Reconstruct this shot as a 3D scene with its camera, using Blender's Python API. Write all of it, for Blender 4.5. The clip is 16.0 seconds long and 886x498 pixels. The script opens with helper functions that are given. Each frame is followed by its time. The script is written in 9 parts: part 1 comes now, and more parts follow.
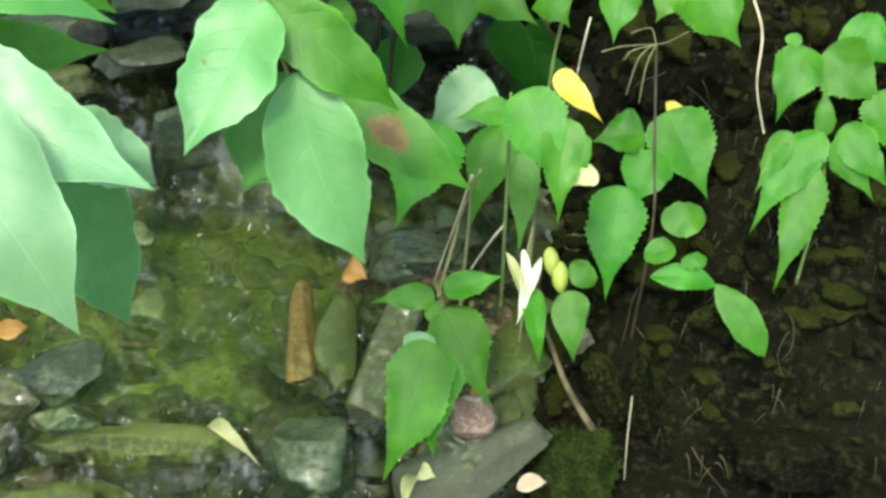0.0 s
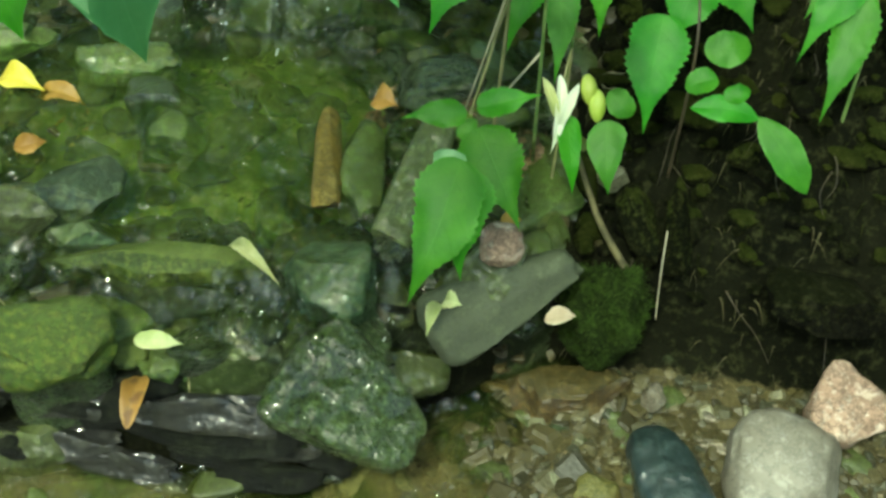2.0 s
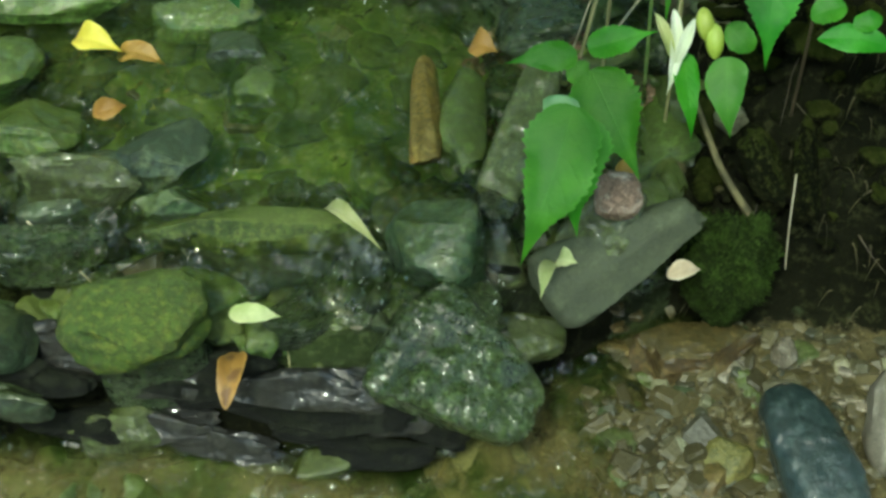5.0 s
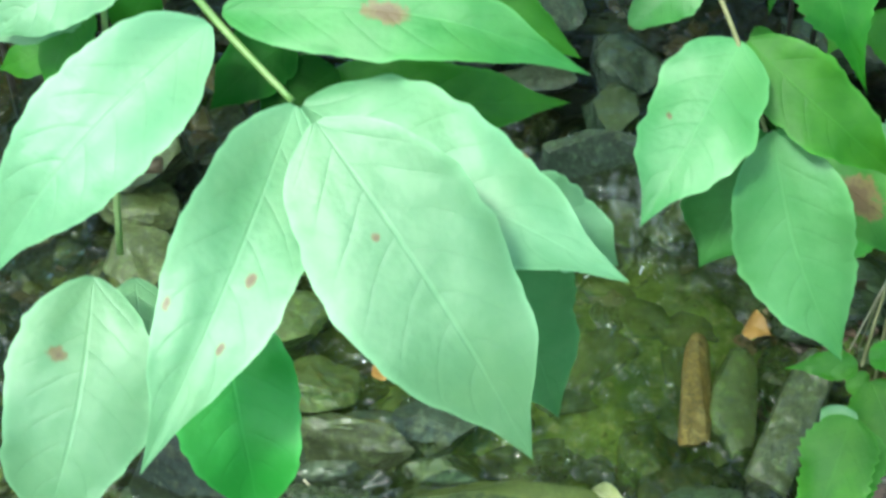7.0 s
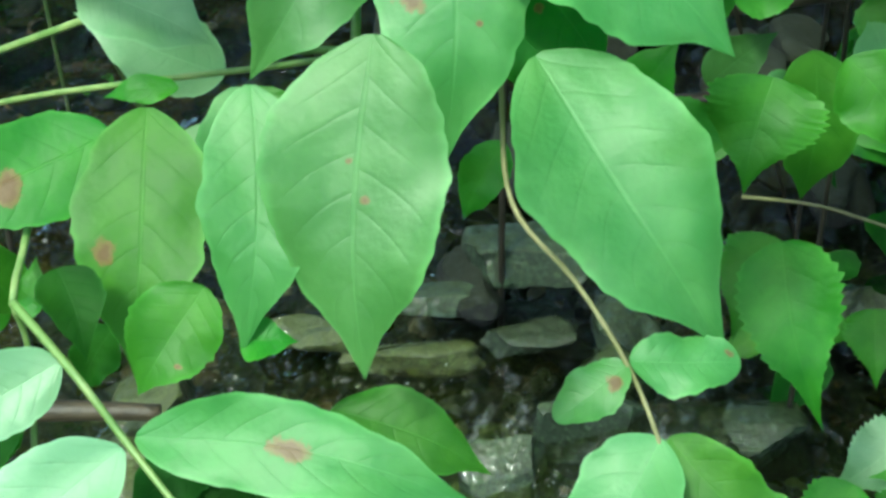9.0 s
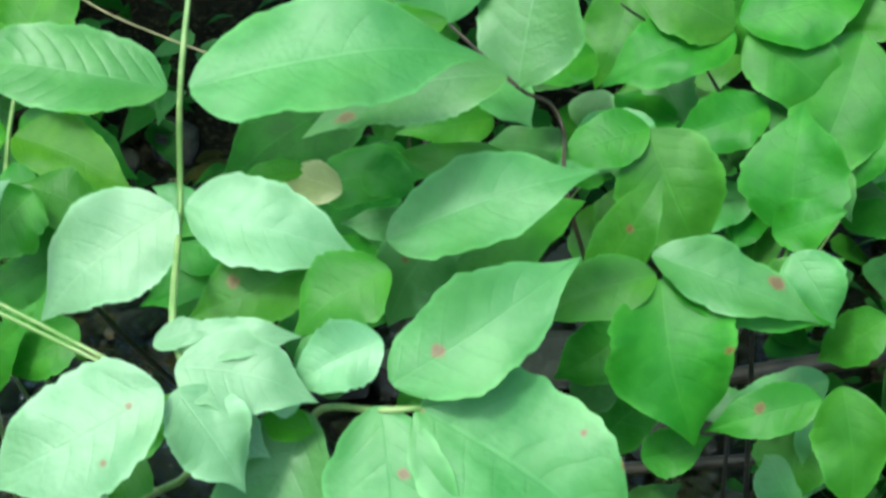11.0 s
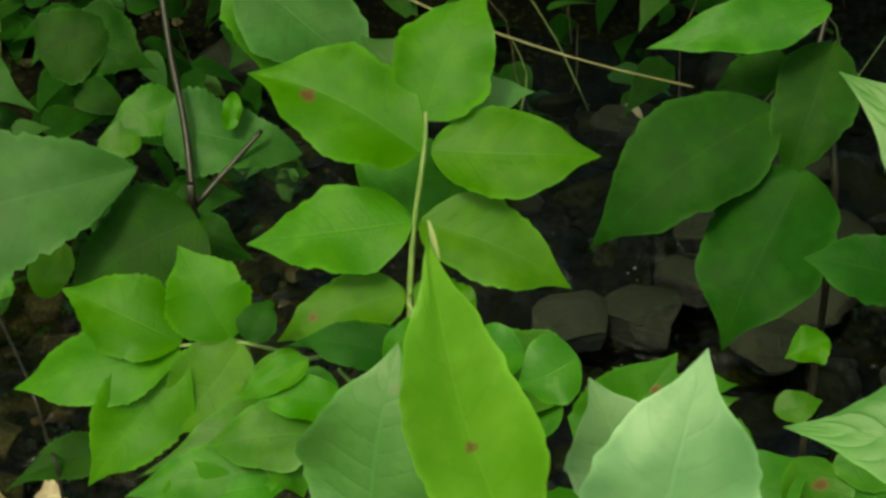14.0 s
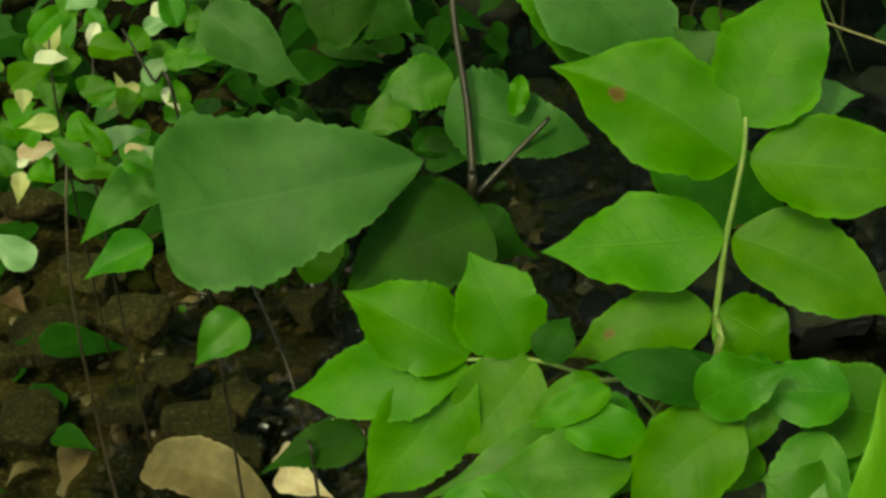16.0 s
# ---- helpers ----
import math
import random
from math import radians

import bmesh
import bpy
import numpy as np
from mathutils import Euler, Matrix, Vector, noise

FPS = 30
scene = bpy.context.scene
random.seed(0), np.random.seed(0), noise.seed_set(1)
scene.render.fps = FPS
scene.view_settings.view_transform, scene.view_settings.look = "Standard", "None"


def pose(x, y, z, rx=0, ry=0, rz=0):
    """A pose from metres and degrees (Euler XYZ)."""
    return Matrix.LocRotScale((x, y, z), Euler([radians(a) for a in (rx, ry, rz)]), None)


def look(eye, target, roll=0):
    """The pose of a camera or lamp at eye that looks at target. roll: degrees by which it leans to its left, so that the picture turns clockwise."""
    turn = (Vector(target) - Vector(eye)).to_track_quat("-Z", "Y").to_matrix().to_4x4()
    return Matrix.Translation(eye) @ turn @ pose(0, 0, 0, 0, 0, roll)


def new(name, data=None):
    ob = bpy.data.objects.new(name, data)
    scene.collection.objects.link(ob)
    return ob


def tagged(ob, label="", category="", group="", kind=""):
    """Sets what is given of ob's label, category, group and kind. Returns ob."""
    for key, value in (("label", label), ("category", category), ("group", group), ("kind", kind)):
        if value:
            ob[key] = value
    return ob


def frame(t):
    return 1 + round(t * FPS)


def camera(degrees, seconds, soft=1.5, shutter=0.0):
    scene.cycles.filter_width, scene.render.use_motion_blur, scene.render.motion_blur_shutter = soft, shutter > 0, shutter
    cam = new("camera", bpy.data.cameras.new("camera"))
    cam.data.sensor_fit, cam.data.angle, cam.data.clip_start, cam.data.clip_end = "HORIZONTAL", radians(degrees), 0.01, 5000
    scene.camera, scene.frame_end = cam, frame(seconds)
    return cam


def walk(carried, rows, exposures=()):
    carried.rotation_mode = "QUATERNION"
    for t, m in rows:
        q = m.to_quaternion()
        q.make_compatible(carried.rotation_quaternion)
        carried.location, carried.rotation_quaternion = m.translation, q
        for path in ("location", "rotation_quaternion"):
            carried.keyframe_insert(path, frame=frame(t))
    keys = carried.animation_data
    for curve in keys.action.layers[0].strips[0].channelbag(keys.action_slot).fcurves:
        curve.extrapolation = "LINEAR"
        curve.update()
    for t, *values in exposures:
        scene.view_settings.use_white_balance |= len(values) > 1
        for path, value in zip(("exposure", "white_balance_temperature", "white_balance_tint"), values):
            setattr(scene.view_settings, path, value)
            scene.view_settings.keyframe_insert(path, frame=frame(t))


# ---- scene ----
cam = camera(28.36, 16.0, soft=2.9, shutter=0.2)
PATH = [
    (0.0, (-0.000, -0.000, 1.300), (-0.0001, 0.7455, 0.6335), 4.98),
    (0.5, (0.005, 0.001, 1.280), (0.0001, 0.7346, 0.6008), 5.24),
    (1.0, (0.006, -0.008, 1.248), (-0.0021, 0.7184, 0.5615), 5.59),
    (1.5, (0.008, -0.015, 1.221), (-0.0014, 0.7047, 0.5267), 5.87),
    (2.0, (0.004, -0.016, 1.201), (-0.0057, 0.6953, 0.4980), 6.32),
    (2.5, (0.003, -0.010, 1.185), (-0.0078, 0.6903, 0.4712), 6.61),
    (3.0, (0.013, -0.004, 1.161), (-0.0039, 0.6902, 0.4415), 5.98),
    (3.2, (0.006, 0.004, 1.148), (-0.0055, 0.6950, 0.4253), 5.97),
    (5.3, (-0.028, 0.066, 1.125), (-0.0838, 0.7529, 0.3999), 1.17),
    (5.5, (-0.030, 0.064, 1.136), (-0.1002, 0.7548, 0.4161), 1.94),
    (6.0, (-0.036, 0.071, 1.136), (-0.1498, 0.7784, 0.4378), 0.25),
    (6.3, (-0.044, 0.081, 1.152), (-0.1834, 0.7962, 0.4670), -0.35),
    (6.5, (-0.053, 0.092, 1.176), (-0.2088, 0.8072, 0.4947), -1.37),
    (7.0, (-0.071, 0.119, 1.227), (-0.2614, 0.8413, 0.5622), -2.14),
    (7.5, (-0.058, 0.154, 1.263), (-0.2774, 0.8764, 0.6071), -2.72),
    (8.0, (-0.042, 0.178, 1.305), (-0.2810, 0.8945, 0.6495), -3.16),
    (8.2, (-0.040, 0.177, 1.307), (-0.2820, 0.9010, 0.6619), -3.01),
    (10.3, (-0.020, 0.160, 1.389), (-0.2163, 0.9946, 0.8747), 2.44),
    (10.5, (-0.024, 0.158, 1.412), (-0.2204, 0.9999, 0.9090), 1.82),
    (11.0, (-0.031, 0.151, 1.474), (-0.2369, 1.0108, 1.0074), -0.29),
    (11.5, (-0.059, 0.152, 1.542), (-0.2697, 1.0172, 1.0868), -1.73),
    (11.6, (-0.068, 0.162, 1.549), (-0.2795, 1.0266, 1.0942), -1.74),
    (12.0, (-0.130, 0.210, 1.557), (-0.3322, 1.0648, 1.0785), -1.47),
    (12.5, (-0.263, 0.291, 1.562), (-0.4438, 1.1264, 1.0431), -1.25),
    (13.0, (-0.368, 0.326, 1.596), (-0.5343, 1.1453, 1.0472), -1.48),
    (13.3, (-0.419, 0.358, 1.595), (-0.5819, 1.1682, 1.0320), -1.58),
    (13.5, (-0.456, 0.381, 1.592), (-0.6147, 1.1853, 1.0202), -1.41),
    (14.0, (-0.524, 0.411, 1.587), (-0.6659, 1.2034, 0.9933), -0.66),
    (14.5, (-0.573, 0.428, 1.595), (-0.7093, 1.2113, 0.9891), -0.21),
    (15.0, (-0.597, 0.445, 1.587), (-0.7610, 1.2210, 0.9783), -0.44),
    (15.5, (-0.625, 0.471, 1.600), (-0.8239, 1.2227, 0.9716), -1.61),
    (16.0, (-0.624, 0.513, 1.580), (-0.8666, 1.2506, 0.9506), -3.07),
]
EXPO = [(0.0, 1.98, 6600, 0), (1.0, 1.72, 7000, -26), (3.0, 1.49, 7000, -24), (5.5, 1.28, 6200, -18), (6.5, 1.78, 5750, -13), (7.0, 1.72, 5850, -13), (8.2, 1.6, 6200, -18), (10.5, 1.75, 5700, -6), (11.5, 1.55, 6100, -8), (12.5, 1.28, 7000, -5), (13.5, 1.04, 8800, -13), (14.5, 0.72, 10700, -22), (16.0, 0.73, 12000, -27)]
walk(cam, [(t, look(e, g, r)) for t, e, g, r in PATH], EXPO)

# ---- light: soft woodland daylight ----
world = bpy.data.worlds.new("sky")
scene.world = world
world.use_nodes = True
nt = world.node_tree
sky = nt.nodes.new("ShaderNodeTexSky")
sky.sky_type = "NISHITA"
sky.sun_disc = False
sky.sun_elevation = radians(58)
sky.sun_rotation = radians(200)
sky.air_density = 1.0
sky.dust_density = 3.0
nt.links.new(sky.outputs[0], nt.nodes["Background"].inputs[0])
nt.nodes["Background"].inputs[1].default_value = 0.15
sun_data = bpy.data.lights.new("sun", "SUN")
sun_data.energy = 1.0
sun_data.angle = radians(6)
sun_data.color = (1.0, 0.97, 0.9)
sun = new("sun", sun_data)
sun.matrix_world = look((-1.2, -2.2, 5.0), (-0.3, 1.2, 0.0))


# ---- materials ----
def nodes_of(name):
    m = bpy.data.materials.new(name)
    m.use_nodes = True
    t = m.node_tree
    return m, t, t.nodes, t.nodes["Principled BSDF"]


def mth(t, op, a, b=None, c=None, clamp=False):
    n = t.nodes.new("ShaderNodeMath")
    n.operation, n.use_clamp = op, clamp
    for i, v in enumerate((a, b, c)):
        if v is None:
            continue
        if isinstance(v, (int, float)):
            n.inputs[i].default_value = v
        else:
            t.links.new(v, n.inputs[i])
    return n.outputs[0]


def mixc(t, f, a, b, mode="MIX"):
    n = t.nodes.new("ShaderNodeMix")
    n.data_type, n.blend_type = "RGBA", mode
    for i, v in ((0, f), (6, a), (7, b)):
        if isinstance(v, (int, float)):
            n.inputs[i].default_value = v
        elif isinstance(v, tuple):
            n.inputs[i].default_value = (*v, 1)
        else:
            t.links.new(v, n.inputs[i])
    return n.outputs[2]


def noise_of(t, vec, scale, detail=4, rough=0.55):
    n = t.nodes.new("ShaderNodeTexNoise")
    n.inputs["Scale"].default_value, n.inputs["Detail"].default_value, n.inputs["Roughness"].default_value = scale, detail, rough
    if vec is not None:
        t.links.new(vec, n.inputs["Vector"])
    return n.outputs[0]


def step_of(t, v, lo, hi):
    n = t.nodes.new("ShaderNodeMapRange")
    n.interpolation_type = "SMOOTHSTEP"
    n.inputs[1].default_value, n.inputs[2].default_value = lo, hi
    t.links.new(v, n.inputs[0])
    return n.outputs[0]


def bump_of(t, h, strength, dist, shader):
    n = t.nodes.new("ShaderNodeBump")
    n.inputs["Strength"].default_value, n.inputs["Distance"].default_value = strength, dist
    t.links.new(h, n.inputs["Height"])
    t.links.new(n.outputs[0], shader.inputs["Normal"])
    return n.outputs[0]


def leaf_material(name, base, light, veins=7.0, gloss=0.42, through_it=0.3, hue=0.02, lift=0.10, sheen=0.45, ridge=0.08, margin=0.3):
    """A thin green blade: midrib and side veins, blotches, brown spots where the leaf carries them."""
    m, t, N, bsdf = nodes_of(name)
    uv = N.new("ShaderNodeUVMap").outputs[0]
    sep = N.new("ShaderNodeSeparateXYZ")
    t.links.new(uv, sep.inputs[0])
    u, v = sep.outputs[0], sep.outputs[1]
    av = mth(t, "ABSOLUTE", v)
    geo = N.new("ShaderNodeTexCoord").outputs["Object"]
    info = N.new("ShaderNodeObjectInfo").outputs["Random"]
    uw = mth(t, "ADD", u, mth(t, "ADD", mth(t, "MULTIPLY", mth(t, "SIGN", v), 0.2 / veins), mth(t, "MULTIPLY", noise_of(t, geo, 30, 2), 0.4 / veins)))
    ph = mth(t, "MULTIPLY", mth(t, "SUBTRACT", uw, mth(t, "MULTIPLY", mth(t, "POWER", av, 1.3), 0.2)), veins * math.pi)
    side = mth(t, "POWER", mth(t, "SUBTRACT", 1.0, mth(t, "ABSOLUTE", mth(t, "SINE", ph))), 6.0)
    side = mth(t, "MULTIPLY", side, step_of(t, av, 1.0, 0.55))
    mid = step_of(t, av, 0.04, 0.012)
    vein = mth(t, "MAXIMUM", mth(t, "MULTIPLY", side, 0.55), mid)
    blot = noise_of(t, geo, 45, 5)
    fine = noise_of(t, geo, 420, 3)
    col = mixc(t, step_of(t, blot, 0.35, 0.7), base, light)
    h = N.new("ShaderNodeHueSaturation")
    t.links.new(col, h.inputs["Color"])
    t.links.new(mth(t, "ADD", 0.5 - hue / 2, mth(t, "MULTIPLY", info, hue)), h.inputs["Hue"])
    t.links.new(mth(t, "ADD", 0.88, mth(t, "MULTIPLY", info, 0.24)), h.inputs["Value"])
    col = mixc(t, mth(t, "MULTIPLY", side, lift * 1.3), h.outputs[0], tuple(c * 0.55 for c in base))
    col = mixc(t, mth(t, "MULTIPLY", mid, lift * 1.5), col, tuple(min(1.0, c * 1.5 + 0.03) for c in light))
    # paler, slightly yellowed cloudy areas of the blade
    cloud = noise_of(t, geo, 17, 3)
    col = mixc(t, mth(t, "MULTIPLY", step_of(t, cloud, 0.48, 0.72), 0.16), col, (min(1.0, light[0] * 1.5 + 0.02), min(1.0, light[1] * 1.15), light[2] * 0.9))
    col = mixc(t, mth(t, "MULTIPLY", step_of(t, fine, 0.5, 0.8), 0.12), col, tuple(c * 0.55 for c in base))
    col = mixc(t, mth(t, "MULTIPLY", step_of(t, mth(t, "ADD", av, mth(t, "MULTIPLY", mth(t, "SUBTRACT", blot, 0.5), 0.25)), 0.86, 1.02), margin), col, tuple(min(1.0, c * 1.9 + 0.03) for c in light))
    # brown spots
    ragged = noise_of(t, geo, 110, 5, 0.7)
    for key in ("spot_a", "spot_b", "spot_c"):
        at = N.new("ShaderNodeAttribute")
        at.attribute_type, at.attribute_name = "OBJECT", key
        s2 = N.new("ShaderNodeSeparateXYZ")
        t.links.new(at.outputs["Vector"], s2.inputs[0])
        du = mth(t, "MULTIPLY", mth(t, "SUBTRACT", u, s2.outputs[0]), 4.2)
        dv = mth(t, "SUBTRACT", v, s2.outputs[1])
        d = mth(t, "SQRT", mth(t, "ADD", mth(t, "MULTIPLY", du, du), mth(t, "MULTIPLY", dv, dv)))
        d = mth(t, "ADD", d, mth(t, "MULTIPLY", mth(t, "SUBTRACT", ragged, 0.5), mth(t, "MULTIPLY", s2.outputs[2], 3.6)))
        rim = step_of(t, mth(t, "DIVIDE", d, mth(t, "ADD", s2.outputs[2], 0.0001)), 1.35, 0.9)
        core = step_of(t, mth(t, "DIVIDE", d, mth(t, "ADD", s2.outputs[2], 0.0001)), 0.85, 0.45)
        on = step_of(t, s2.outputs[2], 0.001, 0.01)
        col = mixc(t, mth(t, "MULTIPLY", mth(t, "MULTIPLY", rim, on), 0.85), col, (0.21, 0.125, 0.04))
        col = mixc(t, mth(t, "MULTIPLY", mth(t, "MULTIPLY", core, on), 0.7), col, (0.13, 0.058, 0.024))
    t.links.new(col, bsdf.inputs["Base Color"])
    bsdf.inputs["Specular IOR Level"].default_value = sheen
    t.links.new(mth(t, "ADD", gloss - 0.06, mth(t, "MULTIPLY", blot, 0.12)), bsdf.inputs["Roughness"])
    puff = mth(t, "MULTIPLY", mth(t, "POWER", mth(t, "ABSOLUTE", mth(t, "SINE", ph)), 0.7), step_of(t, av, 1.0, 0.4))
    hgt = mth(t, "ADD", mth(t, "MULTIPLY", vein, -0.35), mth(t, "ADD", mth(t, "MULTIPLY", fine, 0.3), mth(t, "ADD", mth(t, "MULTIPLY", puff, ridge), mth(t, "MULTIPLY", noise_of(t, geo, 80, 2), 1.3))))
    nrm = bump_of(t, hgt, 0.34, 0.0018, bsdf)
    tr = N.new("ShaderNodeBsdfTranslucent")
    t.links.new(mixc(t, 0.5, col, tuple(min(1.0, c * 1.6) for c in light)), tr.inputs[0])
    t.links.new(nrm, tr.inputs["Normal"])
    mx = N.new("ShaderNodeMixShader")
    mx.inputs[0].default_value = through_it
    t.links.new(bsdf.outputs[0], mx.inputs[1])
    t.links.new(tr.outputs[0], mx.inputs[2])
    t.links.new(mx.outputs[0], N["Material Output"].inputs[0])
    return m


def earth_colour(t, geo, c1, c2, c3, scale):
    """Grain and stains of one kind of ground."""
    big, fine, grit = noise_of(t, geo, scale, 5), noise_of(t, geo, scale * 9, 6, 0.7), noise_of(t, geo, scale * 40, 3)
    col = mixc(t, step_of(t, big, 0.38, 0.62), c1, c2)
    col = mixc(t, step_of(t, fine, 0.5, 0.66), col, c3)
    return mixc(t, mth(t, "MULTIPLY", step_of(t, grit, 0.55, 0.75), 0.5), col, tuple(c * 0.4 for c in c1))


def ground_material():
    """Olive bed, tan gravel of the pool, algae and dark soil deepened for shade, each fading raggedly into the next."""
    m, t, N, bsdf = nodes_of("ground")
    geo = N.new("ShaderNodeTexCoord").outputs["Object"]
    # olive bed, darkened to paint the shade in gaps between stones
    col = earth_colour(t, geo, (0.011, 0.018, 0.004), (0.032, 0.05, 0.011), (0.075, 0.1, 0.034), 11)
    ragged = mth(t, "ADD", mth(t, "MULTIPLY", noise_of(t, geo, 60, 5, 0.7), 0.6), mth(t, "MULTIPLY", noise_of(t, geo, 18, 3), 0.5))
    rough = 0.4
    for key, cols, scale, dull in (("algae", ((0.14, 0.235, 0.03), (0.25, 0.36, 0.065), (0.4, 0.45, 0.15)), 9, 0.0),
                                   ("pool", ((0.05, 0.042, 0.015), (0.12, 0.10, 0.038), (0.21, 0.18, 0.085)), 26, 0.0),
                                   # dark wet soil, deepened to carry the shade of the overhanging bank
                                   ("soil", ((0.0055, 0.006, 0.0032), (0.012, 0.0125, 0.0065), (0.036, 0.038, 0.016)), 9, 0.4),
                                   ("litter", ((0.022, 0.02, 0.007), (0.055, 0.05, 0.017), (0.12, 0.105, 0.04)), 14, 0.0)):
        at = N.new("ShaderNodeAttribute")
        at.attribute_name = key
        soft = 0.3 if key == "algae" else 0.08
        f = step_of(t, mth(t, "ADD", at.outputs["Fac"], mth(t, "MULTIPLY", mth(t, "SUBTRACT", ragged, 0.55), 1.2)), 0.5 - soft, 0.5 + soft)
        col = mixc(t, f, col, earth_colour(t, geo, *cols, scale))
        if dull:
            rough = mth(t, "ADD", mth(t, "MULTIPLY", f, dull), 0.4)
            t.links.new(mth(t, "SUBTRACT", 0.5, mth(t, "MULTIPLY", f, 0.45)), bsdf.inputs["Specular IOR Level"])
    t.links.new(col, bsdf.inputs["Base Color"])
    t.links.new(rough, bsdf.inputs["Roughness"])
    bump_of(t, mth(t, "ADD", noise_of(t, geo, 90, 6, 0.7), mth(t, "MULTIPLY", noise_of(t, geo, 30, 7, 0.75), 0.9)), 1.0, 0.011, bsdf)
    return m


def rock_material(name, c1, c2, c3, rough=0.45, scale=14.0, moss=0.0, bump=0.5, shine=0.5, patch=0.45):
    """Stone with grain, stains and, where asked, a skin of moss or algae on the upper faces."""
    m, t, N, bsdf = nodes_of(name)
    geo = N.new("ShaderNodeTexCoord").outputs["Object"]
    big = noise_of(t, geo, scale, 5)
    fine = noise_of(t, geo, scale * 9, 6, 0.7)
    grit = noise_of(t, geo, scale * 40, 3)
    col = mixc(t, step_of(t, big, 0.38, 0.62), c1, c2)
    col = mixc(t, step_of(t, fine, 0.50, 0.66), col, c3)
    blotch = noise_of(t, geo, scale * 2.6, 4, 0.6)
    col = mixc(t, mth(t, "MULTIPLY", step_of(t, blotch, 0.50, 0.60), patch), col, tuple(c * 0.38 for c in c1))
    col = mixc(t, mth(t, "MULTIPLY", step_of(t, noise_of(t, geo, scale * 4.1, 3), 0.57, 0.66), patch), col, tuple(min(1.0, c * 1.25) for c in c3))
    crack = noise_of(t, geo, scale * 3.2, 7, 0.75)
    col = mixc(t, mth(t, "MULTIPLY", step_of(t, mth(t, "ABSOLUTE", mth(t, "SUBTRACT", crack, 0.5)), 0.045, 0.0), min(0.75, 1.6 * patch)), col, tuple(c * 0.2 for c in c1))
    col = mixc(t, mth(t, "MULTIPLY", step_of(t, grit, 0.55, 0.75), 0.5), col, tuple(c * 0.4 for c in c1))
    info = N.new("ShaderNodeObjectInfo").outputs["Random"]
    h = N.new("ShaderNodeHueSaturation")
    t.links.new(col, h.inputs["Color"])
    t.links.new(mth(t, "ADD", 0.7, mth(t, "MULTIPLY", info, 0.6)), h.inputs["Value"])
    col = h.outputs[0]
    if moss:
        gn = N.new("ShaderNodeNewGeometry")
        s = N.new("ShaderNodeSeparateXYZ")
        t.links.new(gn.outputs["Normal"], s.inputs[0])
        k = mth(t, "ADD", s.outputs[2], mth(t, "MULTIPLY", mth(t, "SUBTRACT", fine, 0.5), 2.4))
        col = mixc(t, mth(t, "MULTIPLY", step_of(t, k, 0.2, 0.8), moss), col, mixc(t, big, (0.05, 0.085, 0.012), (0.14, 0.16, 0.025)))
    t.links.new(col, bsdf.inputs["Base Color"])
    t.links.new(mth(t, "ADD", rough, mth(t, "MULTIPLY", fine, 0.3)), bsdf.inputs["Roughness"])
    bsdf.inputs["Specular IOR Level"].default_value = shine
    nb = bump_of(t, mth(t, "ADD", mth(t, "MULTIPLY", fine, 0.6), mth(t, "ADD", mth(t, "MULTIPLY", grit, 0.25), mth(t, "MULTIPLY", crack, 0.9))), bump, 0.011, bsdf)
    if rough < 0.38:
        # a film of water
        bsdf.inputs["Coat Weight"].default_value = 1.0
        bsdf.inputs["Coat Roughness"].default_value = 0.03
        bsdf.inputs["Coat IOR"].default_value = 1.42
        film = N.new("ShaderNodeBump")
        film.inputs["Strength"].default_value, film.inputs["Distance"].default_value = 1.0, 0.0052
        ripple = mth(t, "ADD", noise_of(t, geo, 105, 2), mth(t, "MULTIPLY", noise_of(t, geo, 30, 2), 0.9))
        t.links.new(mth(t, "MULTIPLY", ripple, step_of(t, noise_of(t, geo, 17, 2), 0.36, 0.54)), film.inputs["Height"])
        t.links.new(film.outputs[0], bsdf.inputs["Coat Normal"])
    return m


def plain_material(name, c1, c2, rough=0.6, scale=60.0, bump=0.3, through_it=0.0):
    m, t, N, bsdf = nodes_of(name)
    geo = N.new("ShaderNodeTexCoord").outputs["Object"]
    a, b = noise_of(t, geo, scale, 5), noise_of(t, geo, scale * 7, 4)
    col = mixc(t, step_of(t, a, 0.35, 0.65), c1, c2)
    col = mixc(t, mth(t, "MULTIPLY", step_of(t, b, 0.55, 0.8), 0.4), col, tuple(c * 0.5 for c in c1))
    t.links.new(col, bsdf.inputs["Base Color"])
    bsdf.inputs["Roughness"].default_value = rough
    bump_of(t, mth(t, "ADD", a, mth(t, "MULTIPLY", b, 0.5)), bump, 0.002, bsdf)
    if through_it:
        tr = N.new("ShaderNodeBsdfTranslucent")
        t.links.new(col, tr.inputs[0])
        mx = N.new("ShaderNodeMixShader")
        mx.inputs[0].default_value = through_it
        t.links.new(bsdf.outputs[0], mx.inputs[1])
        t.links.new(tr.outputs[0], mx.inputs[2])
        t.links.new(mx.outputs[0], N["Material Output"].inputs[0])
    return m


